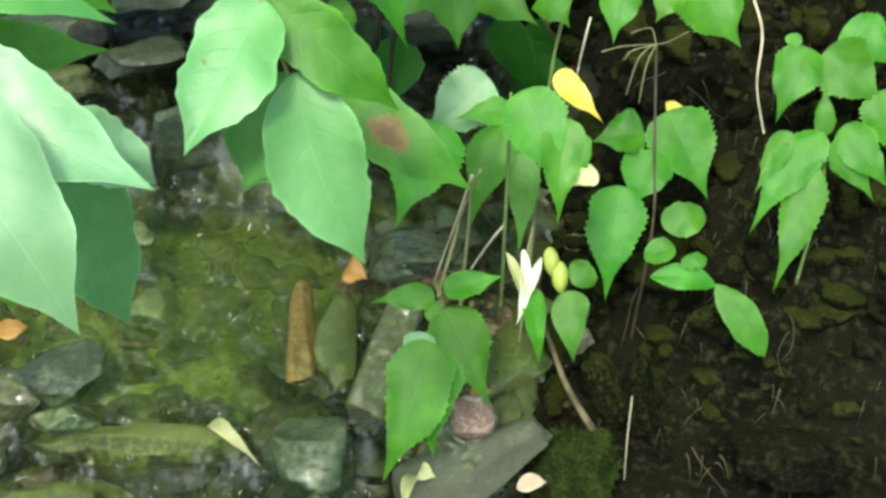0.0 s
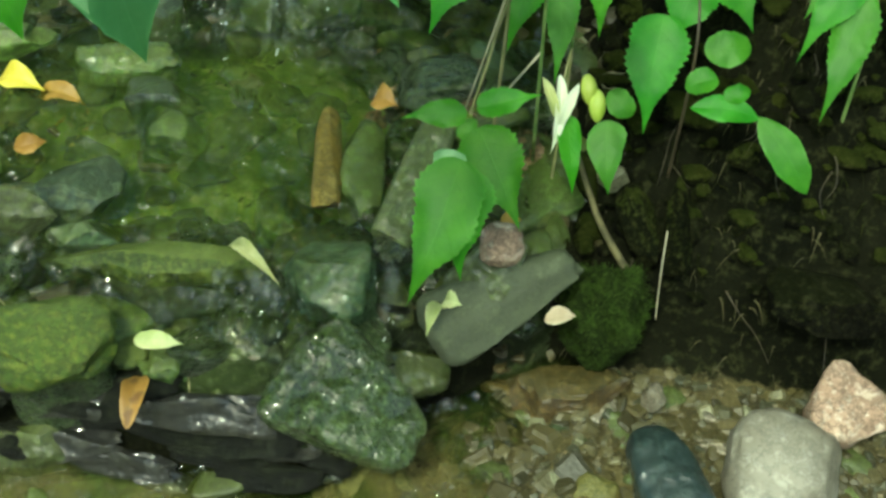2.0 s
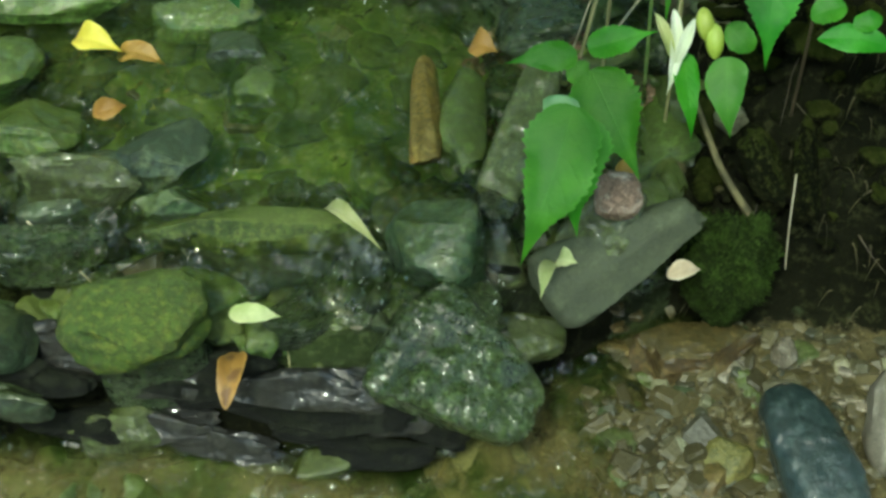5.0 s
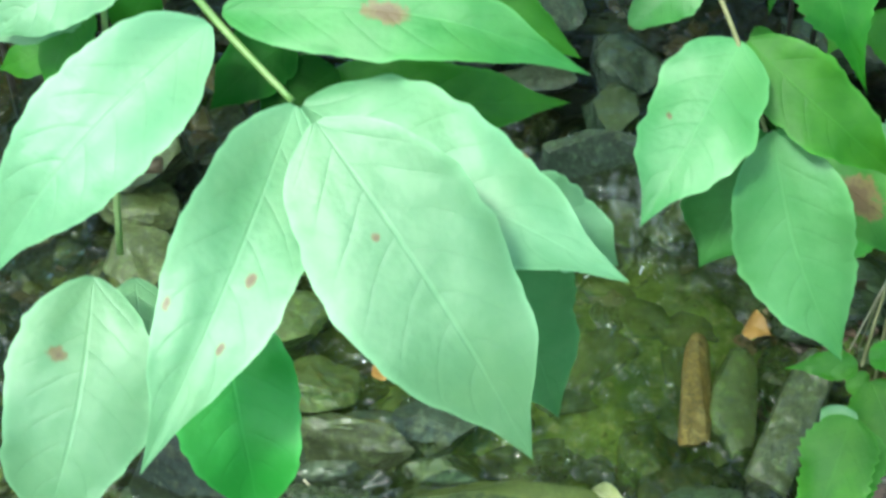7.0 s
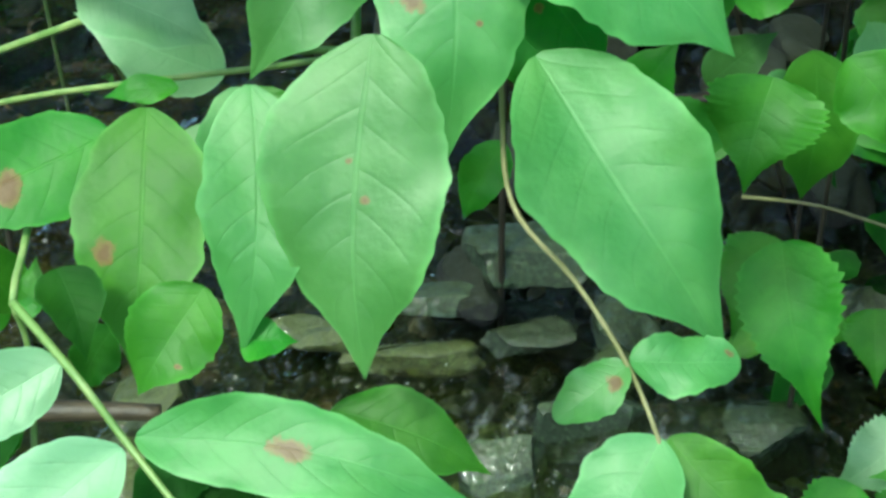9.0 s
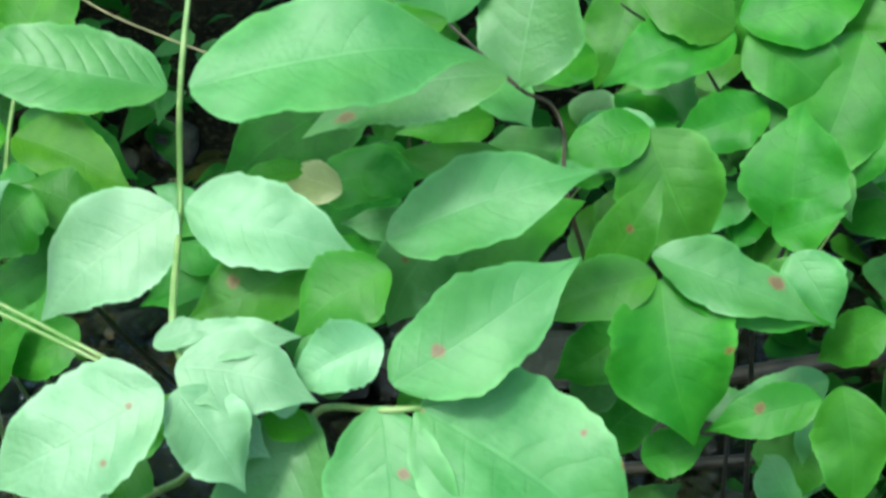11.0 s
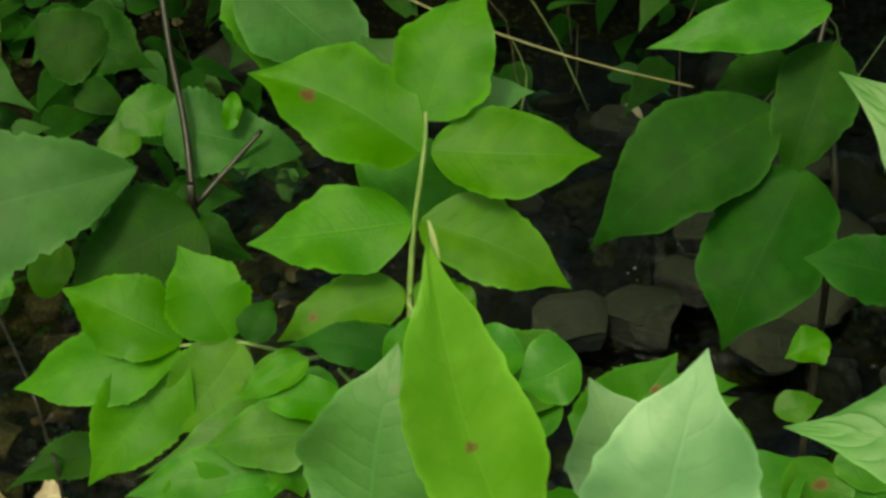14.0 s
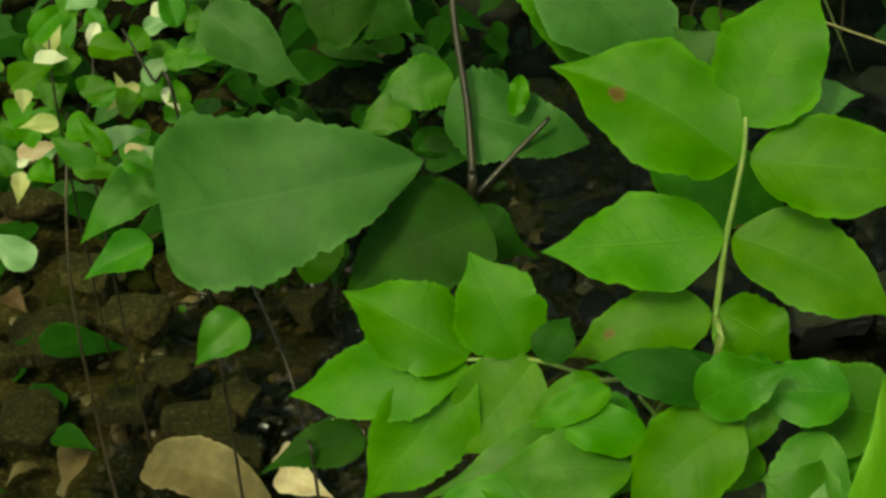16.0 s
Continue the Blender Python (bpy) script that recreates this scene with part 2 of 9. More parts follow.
LEAF = {
    "ash": leaf_material("leaf_ash", (0.066, 0.23, 0.042), (0.10, 0.285, 0.064), 8.0, 0.52, 0.3, sheen=0.75),
    "bank": leaf_material("leaf_bank", (0.037, 0.178, 0.009), (0.066, 0.25, 0.017), 7.0, 0.5, 0.35, sheen=0.36),
    "ridged": leaf_material("leaf_ridged", (0.060, 0.225, 0.036), (0.095, 0.285, 0.058), 11.0, 0.46, 0.3, sheen=0.55, ridge=0.45),
    # sky sheen on the leaves is put into these paler base colours
    "pale": leaf_material("leaf_sheen_pale", (0.15, 0.325, 0.13), (0.21, 0.395, 0.18), 8.0, 0.5, 0.3, sheen=0.85),
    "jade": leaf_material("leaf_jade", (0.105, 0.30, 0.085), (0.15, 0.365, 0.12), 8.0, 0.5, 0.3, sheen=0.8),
    "sheen_mint": leaf_material("leaf_sheen_mint", (0.155, 0.345, 0.15), (0.21, 0.415, 0.195), 8.0, 0.48, 0.3, sheen=0.9),
    "lime": leaf_material("leaf_lime", (0.05, 0.215, 0.005), (0.08, 0.275, 0.010), 8.0, 0.52, 0.4, sheen=0.32),
    "fresh": leaf_material("leaf_fresh", (0.12, 0.34, 0.02), (0.18, 0.42, 0.04), 8.0, 0.5, 0.4, sheen=0.4),
    "vivid": leaf_material("leaf_vivid", (0.065, 0.34, 0.045), (0.10, 0.41, 0.075), 8.0, 0.42, 0.38, sheen=0.6),
    "herb": leaf_material("leaf_herb", (0.052, 0.225, 0.010), (0.09, 0.31, 0.019), 7.0, 0.48, 0.42, sheen=0.45),
    # shade of the back growth is put into this darker green
    "deep": leaf_material("leaf_shade_green", (0.011, 0.064, 0.004), (0.018, 0.095, 0.006), 7.0, 0.6, 0.3, sheen=0.15),
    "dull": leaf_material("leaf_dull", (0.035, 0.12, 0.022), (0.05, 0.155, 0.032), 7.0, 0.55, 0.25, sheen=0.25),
    "yellow": leaf_material("leaf_yellow", (0.55, 0.42, 0.04), (0.65, 0.55, 0.10), 7.0, 0.5, 0.25),
    # white of the petals, also painted sunlit spots on the left herb
    "white_sunlit": leaf_material("leaf_white_sunlit", (0.70, 0.76, 0.56), (0.8, 0.84, 0.7), 7.0, 0.5, 0.3),
    "tan": leaf_material("leaf_tan", (0.12, 0.10, 0.045), (0.19, 0.155, 0.075), 7.0, 0.7, 0.15, 0.02),
    "budding": leaf_material("bud_green", (0.3, 0.42, 0.05), (0.42, 0.52, 0.12), 4.0, 0.45, 0.3),
    "cream": leaf_material("leaf_cream", (0.36, 0.42, 0.15), (0.54, 0.57, 0.30), 7.0, 0.5, 0.3),
    "orange": leaf_material("leaf_orange", (0.28, 0.16, 0.03), (0.40, 0.25, 0.06), 7.0, 0.5, 0.2),
    "dead": leaf_material("leaf_dead", (0.42, 0.34, 0.22), (0.58, 0.50, 0.36), 7.0, 0.7, 0.15, 0.02),
    "rust": leaf_material("leaf_rust", (0.06, 0.04, 0.016), (0.11, 0.075, 0.03), 7.0, 0.7, 0.15, 0.02),
}
STEM = {
    "green": plain_material("stem_green", (0.14, 0.25, 0.06), (0.24, 0.33, 0.11), 0.5),
    "tan": plain_material("stem_tan", (0.2, 0.2, 0.08), (0.3, 0.28, 0.14), 0.6),
    "dark": plain_material("stem_dark", (0.012, 0.011, 0.008), (0.034, 0.03, 0.022), 0.4),
    "straw": plain_material("stem_straw", (0.45, 0.40, 0.26), (0.6, 0.55, 0.4), 0.6),
    "fibre": plain_material("root_fibre", (0.05, 0.045, 0.018), (0.12, 0.105, 0.045), 0.8),
    "bark": plain_material("bark_wet", (0.03, 0.024, 0.014), (0.07, 0.055, 0.032), 0.5, 30, 0.8),
}
ROCK = {
    "grey": rock_material("stone_grey", (0.0299, 0.0620, 0.0258), (0.0599, 0.1150, 0.0484), (0.1078, 0.1850, 0.0840), 0.24, 14, 0.45),
    "olive": rock_material("stone_olive", (0.0323, 0.0660, 0.0109), (0.0790, 0.1500, 0.0233), (0.1436, 0.2340, 0.0543), 0.24, 14, 0.55),
    "brown": rock_material("stone_brown", (0.0509, 0.0650, 0.0181), (0.0838, 0.1050, 0.0291), (0.1197, 0.1650, 0.0581), 0.28, 14, 0.3),
    "moss": rock_material("stone_moss", (0.0361, 0.0660, 0.0090), (0.0757, 0.1150, 0.0189), (0.1333, 0.1700, 0.0378), 0.4, 18, 0.6),
    "dark": rock_material("stone_dark", (0.0180, 0.0320, 0.0168), (0.0359, 0.0620, 0.0310), (0.0599, 0.1000, 0.0517), 0.36, 14, 0.25),
    "blue": rock_material("stone_blue", (0.0174, 0.034, 0.02652), (0.0348, 0.06, 0.0429), (0.0783, 0.11, 0.0663), 0.42, 12, 0.2),
    "rusty": rock_material("stone_rusty", (0.05, 0.032, 0.009), (0.095, 0.06, 0.017), (0.14, 0.10, 0.036), 0.36, 12, 0.15),
    "slab": rock_material("stone_wet_slab", (0.0189, 0.0340, 0.0117), (0.0447, 0.0760, 0.0234), (0.0946, 0.1400, 0.0495), 0.14, 16, 0.18, 0.9),
    # wet stone, its black stands in for shade under the step
    "jet": rock_material("stone_wet_shade_black", (0.006, 0.006, 0.0045), (0.014, 0.014, 0.01), (0.035, 0.035, 0.026), 0.3, 14, 0.0, 0.6),
    "pale": rock_material("stone_pale", (0.15, 0.13, 0.09), (0.25, 0.225, 0.165), (0.42, 0.39, 0.31), 0.36, 12, 0.0),
    "pink": rock_material("stone_pink", (0.26, 0.17, 0.12), (0.38, 0.27, 0.20), (0.5, 0.42, 0.34), 0.5, 12, 0.0),
    "mustard": rock_material("stone_mustard", (0.2, 0.13, 0.02), (0.28, 0.19, 0.035), (0.3, 0.23, 0.07), 0.4, 14, 0.2),
}
ROCK["wet"] = rock_material("stone_streaming_wet", (0.014, 0.020, 0.014), (0.034, 0.046, 0.03), (0.075, 0.095, 0.06), 0.12, 20, 0.25, 0.8)
# recess shade put into a near-black stone colour
ROCK["sheer"] = rock_material("stone_shade_black", (0.0025, 0.0035, 0.0025), (0.005, 0.0065, 0.0045), (0.015, 0.017, 0.012), 0.44, 12, 0.05, 0.9, 0.3)
ROCK["algal"] = rock_material("stone_algal", (0.05, 0.10, 0.010), (0.09, 0.15, 0.016), (0.19, 0.22, 0.03), 0.42, 16, 0.3, 0.6)
# wet far stones, with the forest shade put into their dark colour
ROCK["bed"] = rock_material("stone_far_bed_shaded", (0.004, 0.0052, 0.006), (0.009, 0.0115, 0.0125), (0.03, 0.036, 0.038), 0.39, 14, 0.15, 0.7)
ROCK["slate"] = rock_material("stone_dull_slate", (0.058, 0.067, 0.043), (0.068, 0.079, 0.05), (0.082, 0.095, 0.061), 0.5, 9, 0.1, 0.35, 0.3, 0.12)
ROCK["navy"] = rock_material("stone_navy", (0.010, 0.022, 0.026), (0.022, 0.042, 0.048), (0.05, 0.075, 0.075), 0.3, 10, 0.05, 0.4, 0.5, 0.2)
ROCK["chalk"] = rock_material("stone_chalk", (0.19, 0.175, 0.135), (0.25, 0.235, 0.19), (0.31, 0.295, 0.245), 0.39, 6, 0.0, 0.25, 0.5, 0.2)
ROCK["ochre"] = rock_material("stone_ochre", (0.10, 0.085, 0.024), (0.15, 0.13, 0.035), (0.21, 0.18, 0.06), 0.4, 7, 0.25, 0.4)
ROCK["cushion"] = rock_material("moss_cushion", (0.026, 0.044, 0.008), (0.05, 0.09, 0.014), (0.095, 0.14, 0.03), 0.9, 40, 0.0, 1.0, 0.1)
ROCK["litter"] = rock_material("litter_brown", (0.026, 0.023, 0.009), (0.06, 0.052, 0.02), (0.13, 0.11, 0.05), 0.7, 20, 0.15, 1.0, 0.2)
# earth and moss colours, darkened for the shade on the bank face
ROCK["soil"] = rock_material("shaded_soil_clod", (0.006, 0.0062, 0.004), (0.013, 0.013, 0.008), (0.036, 0.036, 0.018), 0.85, 16, 0.05, 1.0, 0.05)
ROCK["mossy"] = rock_material("shaded_mossy_clod", (0.009, 0.011, 0.005), (0.020, 0.022, 0.008), (0.052, 0.052, 0.02), 0.85, 22, 0.25, 1.0, 0.05)
GROUND = ground_material()


def water_material():
    m, t, N, bsdf = nodes_of("stream_water")
    N.remove(bsdf)
    geo = N.new("ShaderNodeTexCoord").outputs["Object"]
    mp = N.new("ShaderNodeMapping")
    mp.inputs["Scale"].default_value = (1.0, 0.55, 1.0)
    t.links.new(geo, mp.inputs[0])
    h = mth(t, "ADD", noise_of(t, mp.outputs[0], 13, 2), mth(t, "ADD", mth(t, "MULTIPLY", noise_of(t, mp.outputs[0], 30, 2), 0.5), mth(t, "ADD", mth(t, "MULTIPLY", noise_of(t, mp.outputs[0], 70, 1), 0.35), mth(t, "MULTIPLY", noise_of(t, mp.outputs[0], 170, 1), 0.12))))
    b = N.new("ShaderNodeBump")
    b.inputs["Strength"].default_value, b.inputs["Distance"].default_value = 1.0, 0.046
    t.links.new(h, b.inputs["Height"])
    tr = N.new("ShaderNodeBsdfTransparent")
    tr.inputs[0].default_value = (0.93, 0.94, 0.80, 1)
    gl = N.new("ShaderNodeBsdfGlossy")
    gl.inputs["Roughness"].default_value = 0.04
    t.links.new(b.outputs[0], gl.inputs["Normal"])
    fr = N.new("ShaderNodeFresnel")
    fr.inputs[0].default_value = 1.5
    t.links.new(b.outputs[0], fr.inputs["Normal"])
    # fine silt and algae carried in the water
    at = N.new("ShaderNodeAttribute")
    at.attribute_name = "murk"
    silt = N.new("ShaderNodeBsdfDiffuse")
    cloud = noise_of(t, mp.outputs[0], 15, 4, 0.65)
    lower = N.new("ShaderNodeAttribute")
    lower.attribute_name = "lower_pool"
    brown = mixc(t, step_of(t, cloud, 0.40, 0.58), (0.055, 0.085, 0.017), (0.22, 0.19, 0.07))
    green = mixc(t, step_of(t, cloud, 0.40, 0.62), (0.035, 0.07, 0.012), (0.13, 0.19, 0.04))
    t.links.new(mixc(t, lower.outputs["Fac"], green, brown), silt.inputs[0])
    body = N.new("ShaderNodeMixShader")
    t.links.new(mth(t, "MULTIPLY", at.outputs["Fac"], mth(t, "ADD", 0.45, mth(t, "MULTIPLY", noise_of(t, mp.outputs[0], 24, 3), 1.0)), clamp=True), body.inputs[0])
    t.links.new(tr.outputs[0], body.inputs[1])
    t.links.new(silt.outputs[0], body.inputs[2])
    mx = N.new("ShaderNodeMixShader")
    t.links.new(fr.outputs[0], mx.inputs[0])
    t.links.new(body.outputs[0], mx.inputs[1])
    t.links.new(gl.outputs[0], mx.inputs[2])
    t.links.new(mx.outputs[0], N["Material Output"].inputs[0])
    return m


WATER = water_material()


# ---- builders ----
def mesh_object(name, verts, faces, material, parent=None, smooth=True, uvs=None):
    me = bpy.data.meshes.new(name)
    me.from_pydata(verts, [], faces)
    if smooth:
        me.shade_smooth()
    if uvs is not None:
        layer = me.uv_layers.new(name="UVMap")
        idx = np.empty(len(me.loops), dtype=np.int32)
        me.loops.foreach_get("vertex_index", idx)
        layer.data.foreach_set("uv", np.asarray(uvs, dtype=np.float32)[idx].ravel())
    me.materials.append(material)
    ob = new(name, me)
    if parent is not None:
        ob.parent = parent
        ob.matrix_parent_inverse = parent.matrix_basis.inverted()
    return ob


def smooth01(v):
    v = min(1.0, max(0.0, v))
    return v * v * (3 - 2 * v)


def step_line(x):
    return 0.975 + 0.03 * noise.noise(Vector((x * 6.0, 1.5, 0.0))) + min(0.21, max(0.0, (x + 0.12) * 0.85))


def ledge(x, y):
    """The low sill over which the stream drops into the upper pool."""
    return 0.06 * math.exp(-(((x + 0.19) / 0.10) ** 2)) * smooth01((y - 1.385) / 0.10) * (1 - smooth01((y - 1.56) / 0.2))


def ground_z(x, y):
    """Stream bed: a lower pool in front, a step of stones, the upper bed, and banks on both sides."""
    up = smooth01((y - step_line(x)) / 0.055)
    z = -0.14 + up * (0.13 + 0.05 * min(max(y - 1.0, 0.0), 3.0))
    n = noise.noise(Vector((x * 5, y * 5, 0.3))) * 0.02 + noise.noise(Vector((x * 17, y * 17, 2.3))) * 0.012 + noise.noise(Vector((x * 45, y * 45, 5.1))) * 0.005
    z += n
    z += 0.085 * math.exp(-(((x + 0.02) / 0.06) ** 2 + ((y - 1.355) / 0.075) ** 2))
    z += ledge(x, y) + (1 - up) * 0.028 * smooth01((x + 0.02) / 0.2)
    bank = smooth01((y - 1.165) / 0.17) * smooth01((x - 0.09) / 0.16)
    z += bank * (0.10 + 0.22 * smooth01((x - 0.1) / 0.5) + 0.25 * smooth01((y - 1.3) / 0.7) + 4 * n + 0.05 * noise.noise(Vector((x * 9, y * 9, 7.7))))
    z += smooth01((x - 0.45) / 0.5) * 0.25
    far = smooth01((y - 2.9 - 0.3 * x) / 1.3)
    z += far * 0.35
    left = smooth01((-1.05 - x - max(0.0, (y - 1.2)) * 0.55) / 0.8)
    z += left * (0.10 + 2 * n)
    near = smooth01((0.55 - y) / 0.35)
    z += near * 0.16
    return z


def leaf_half(kind, u):
    if kind == "ash":
        a, b = 0.62, 1.0
    elif kind == "bank":
        a, b = 0.5, 1.45
    elif kind == "round":
        a, b = 0.5, 0.55
    elif kind == "fan":
        a, b = 0.75, 0.22
    elif kind == "heart":
        a, b = 0.33, 0.85
    else:
        a, b = 0.8, 0.8
    top = (a / (a + b)) ** a * (b / (a + b)) ** b
    drawn_out = 1 - 0.38 * smooth01((u - 0.72) / 0.2) if kind == "ash" else 1.0
    return (u ** a) * ((1 - u) ** b) / top * drawn_out


LEAF_COUNT = [0]
SPLASH = []


def leaf_grid(base, tip, n, w, kind, bend, fold, quilt, teeth, seed, veins=8.0, rows=64, ribs=5):
    """Points, faces and uvs of one blade from base to tip, with its face towards n."""
    rnd = random.Random(seed)
    base, tip, n = Vector(base), Vector(tip), Vector(n)
    ax = tip - base
    length = ax.length
    ax.normalize()
    n = (n - ax * n.dot(ax)).normalized()
    side = ax.cross(n)
    nu, nv = (72 if teeth else rows), ribs
    wave, ph = rnd.uniform(0.05, 0.14), rnd.uniform(0, 6.28)
    sway = rnd.uniform(-0.05, 0.05)
    crook = rnd.uniform(0.6, 1.3)
    hang, twist = rnd.uniform(0.15, 0.45), rnd.uniform(-0.25, 0.25)
    verts, uvs, faces = [], [], []
    for i in range(nu + 1):
        u = i / nu
        half = leaf_half(kind, min(max(u, 0.004), 0.996)) * w / 2
        if teeth and kind == "bank":
            half *= 1 - 0.34 * smooth01((u - 0.55) / 0.25)
        plain = half
        if teeth:
            half *= 1 + 1.2 * teeth * (0.5 - ((u * 18 + 0.2) % 1.0)) * (1 if 0.06 < u < 0.93 else 0)
        jag = noise.noise(Vector((u * 5.0, seed * 1.37, 0.0)))
        fine_jag = noise.noise(Vector((u * 19.0, seed * 2.11, 4.0)))
        droop = -hang * length * max(0.0, u - 0.62) ** 1.5
        turned = twist * (u - 0.3)
        across, face = side * math.cos(turned) + n * math.sin(turned), n * math.cos(turned) - side * math.sin(turned)
        mid = base + ax * (u * length) + n * droop + n * (bend * length * 4 * u * (1 - u)) + side * (sway * length * math.sin(math.pi * u))
        for j in range(-nv, nv + 1):
            v = j / nv
            lift = abs(v) * plain * fold + quilt * crook * length * 0.016 * abs(math.sin((u - 0.2 * abs(v) ** 1.3) * veins * math.pi)) ** 0.7 * (abs(v) * (1.3 - abs(v))) * (1 + 0.6 * noise.noise(Vector((u * 4, v * 2, seed * 0.7))))
            lift += wave * plain * math.sin(u * 9 + ph + (2 if v > 0 else 0)) * abs(v) ** 2 * 2
            lift += 0.10 * plain * noise.noise(Vector((u * 3.1, v * 1.6 + 9.0, seed * 0.43))) * min(1.0, abs(v) * 2.0)
            edge = (plain + (half - plain) * abs(v) ** 5) * (1 + (0.14 * jag * (1 if v > 0 else -1) + 0.07 * fine_jag) * abs(v))
            p = mid + across * (v * edge) + face * lift
            verts.append(p)
            uvs.append((u, v))
    row = 2 * nv + 1
    for i in range(nu):
        for j in range(row - 1):
            a = i * row + j
            faces.append((a, a + 1, a + row + 1, a + row))
    # raised midrib under the blade
    k0 = len(verts)
    ring = 5
    for i in range(0, nu + 1, 3):
        u = i / nu
        c = verts[i * row + nv] - n * 0.0004
        r = length * 0.0065 * (1.05 - u) * 0.8
        for j in range(ring):
            a = 2 * math.pi * j / ring
            verts.append(c + side * (r * math.cos(a)) - n * (r * (1 + math.sin(a)) * 0.7))
            uvs.append((u, 0.0))
    for i in range(nu // 3):
        for j in range(ring):
            a, b = k0 + i * ring + j, k0 + i * ring + (j + 1) % ring
            faces.append((a, b, b + ring, a + ring))
    return verts, faces, uvs


def leaf(parent, base, tip, n, w, kind="ash", mat="ash", bend=0.06, fold=0.12, quilt=0.5, teeth=0.0, spots=(), name="leaf", label=""):
    LEAF_COUNT[0] += 1
    v, f, uv = leaf_grid(base, tip, n, w, kind, bend, fold, quilt, teeth, LEAF_COUNT[0], 8.0 if mat in ("ash", "pale", "sheen_mint", "lime", "fresh") else 7.0)
    o = Vector(base)
    ob = mesh_object(name, [tuple(p - o) for p in v], f, LEAF[mat], None, True, uv)
    ob.location = o
    if parent is not None:
        ob.parent = parent
        if parent.type == "EMPTY":
            ob.location = o - parent.location
    for key, s in zip(("spot_a", "spot_b", "spot_c"), spots):
        ob[key] = s
    if label:
        tagged(ob, label)
    return ob


def rolled_edge(parent, p1, p2, r1, r2, mat, label):
    """A dry leaf edge rolled up into an open, widening scroll."""
    p1, p2 = Vector(p1), Vector(p2)
    ax = (p2 - p1).normalized()
    a = ax.cross(Vector((0.1, -0.8, 0.6))).normalized()
    b = a.cross(ax)
    verts, uvs, faces = [], [], []
    for i in range(15):
        u = i / 14
        for j in range(23):
            w = math.radians(-150 + 330 * j / 22)
            r = (r1 + (r2 - r1) * u) * (1 - 0.28 * j / 22) * (1 + 0.12 * noise.noise(Vector((u * 3, j * 0.3, 2.0))))
            k = u + 0.10 * noise.noise(Vector((j * 0.45, 5.0, u)))
            verts.append(tuple((p2 - p1) * k + a * (r * math.sin(w)) + b * (0.75 * r * math.cos(w))))
            uvs.append((u, j / 11 - 1))
    for i in range(14):
        for j in range(22):
            q = i * 23 + j
            faces.append((q, q + 1, q + 24, q + 23))
    ob = mesh_object("dead_edge", verts, faces, LEAF[mat], None, True, uvs)
    ob.parent = parent
    ob.location = p1
    return tagged(ob, label)


def bud(parent, base, tip, width, mat="budding", label=""):
    """A plump closed bud, pointed at its tip."""
    base, tip = Vector(base), Vector(tip)
    ax = (tip - base).normalized()
    a = ax.cross(Vector((0.3, 0.2, 0.9))).normalized()
    b = ax.cross(a)
    verts, uvs, faces = [], [], []
    for i in range(13):
        u = i / 12
        r = width / 2 * leaf_half("round", min(max(u, 0.01), 0.99))
        for j in range(12):
            w = 2 * math.pi * j / 12
            k = r * (1 + 0.06 * math.cos(4 * w))
            verts.append(tuple((tip - base) * u + a * (k * math.cos(w)) + b * (k * math.sin(w))))
            uvs.append((u, math.cos(w)))
    for i in range(12):
        for j in range(12):
            faces.append((i * 12 + j, i * 12 + (j + 1) % 12, i * 12 + 12 + (j + 1) % 12, i * 12 + 12 + j))
    ob = mesh_object("bud", verts, faces, LEAF[mat], None, True, uvs)
    ob.parent = parent
    ob.location = base - parent.location
    if label:
        tagged(ob, label)
    return ob


def tube(points, r0, r1, ring=7, steps=6):
    """A tapered round stem through the points."""
    pts = [Vector(p) for p in points]
    if len(pts) == 2:
        pts.insert(1, (pts[0] + pts[1]) / 2)
    line = []
    for i in range(len(pts) - 1):
        p0, p1, p2, p3 = pts[max(i - 1, 0)], pts[i], pts[i + 1], pts[min(i + 2, len(pts) - 1)]
        for k in range(steps):
            s = k / steps
            line.append(0.5 * ((2 * p1) + (p2 - p0) * s + (2 * p0 - 5 * p1 + 4 * p2 - p3) * s * s + (3 * p1 - p0 - 3 * p2 + p3) * s ** 3))
    line.append(pts[-1])
    verts, faces = [], []
    for i, p in enumerate(line):
        d = (line[min(i + 1, len(line) - 1)] - line[max(i - 1, 0)]).normalized()
        a = d.cross(Vector((0.31, 0.93, 0.2))).normalized()
        b = d.cross(a)
        r = r0 + (r1 - r0) * i / (len(line) - 1)
        for j in range(ring):
            g = 2 * math.pi * j / ring
            verts.append(p + a * (r * math.cos(g)) + b * (r * math.sin(g)))
    for i in range(len(line) - 1):
        for j in range(ring):
            k, l = i * ring + j, i * ring + (j + 1) % ring
            faces.append((k, l, l + ring, k + ring))
    faces.append(tuple(range(ring))[::-1])
    faces.append(tuple(range(len(verts) - ring, len(verts))))
    return verts, faces


def stem(parent, points, r0=0.002, r1=0.001, mat="green", name="stem", label=""):
    v, f = tube(points, r0, r1)
    ob = mesh_object(name, [tuple(p) for p in v], f, STEM[mat])
    if parent is not None:
        ob.parent = parent
        ob.location = -parent.location
    if label:
        tagged(ob, label)
    return ob


def plant(name, label, x, y, category="plant", group=""):
    ob = new(name)
    ob.empty_display_size = 0.05
    ob.location = (x, y, ground_z(x, y) - 0.01)
    return tagged(ob, label, category, group)


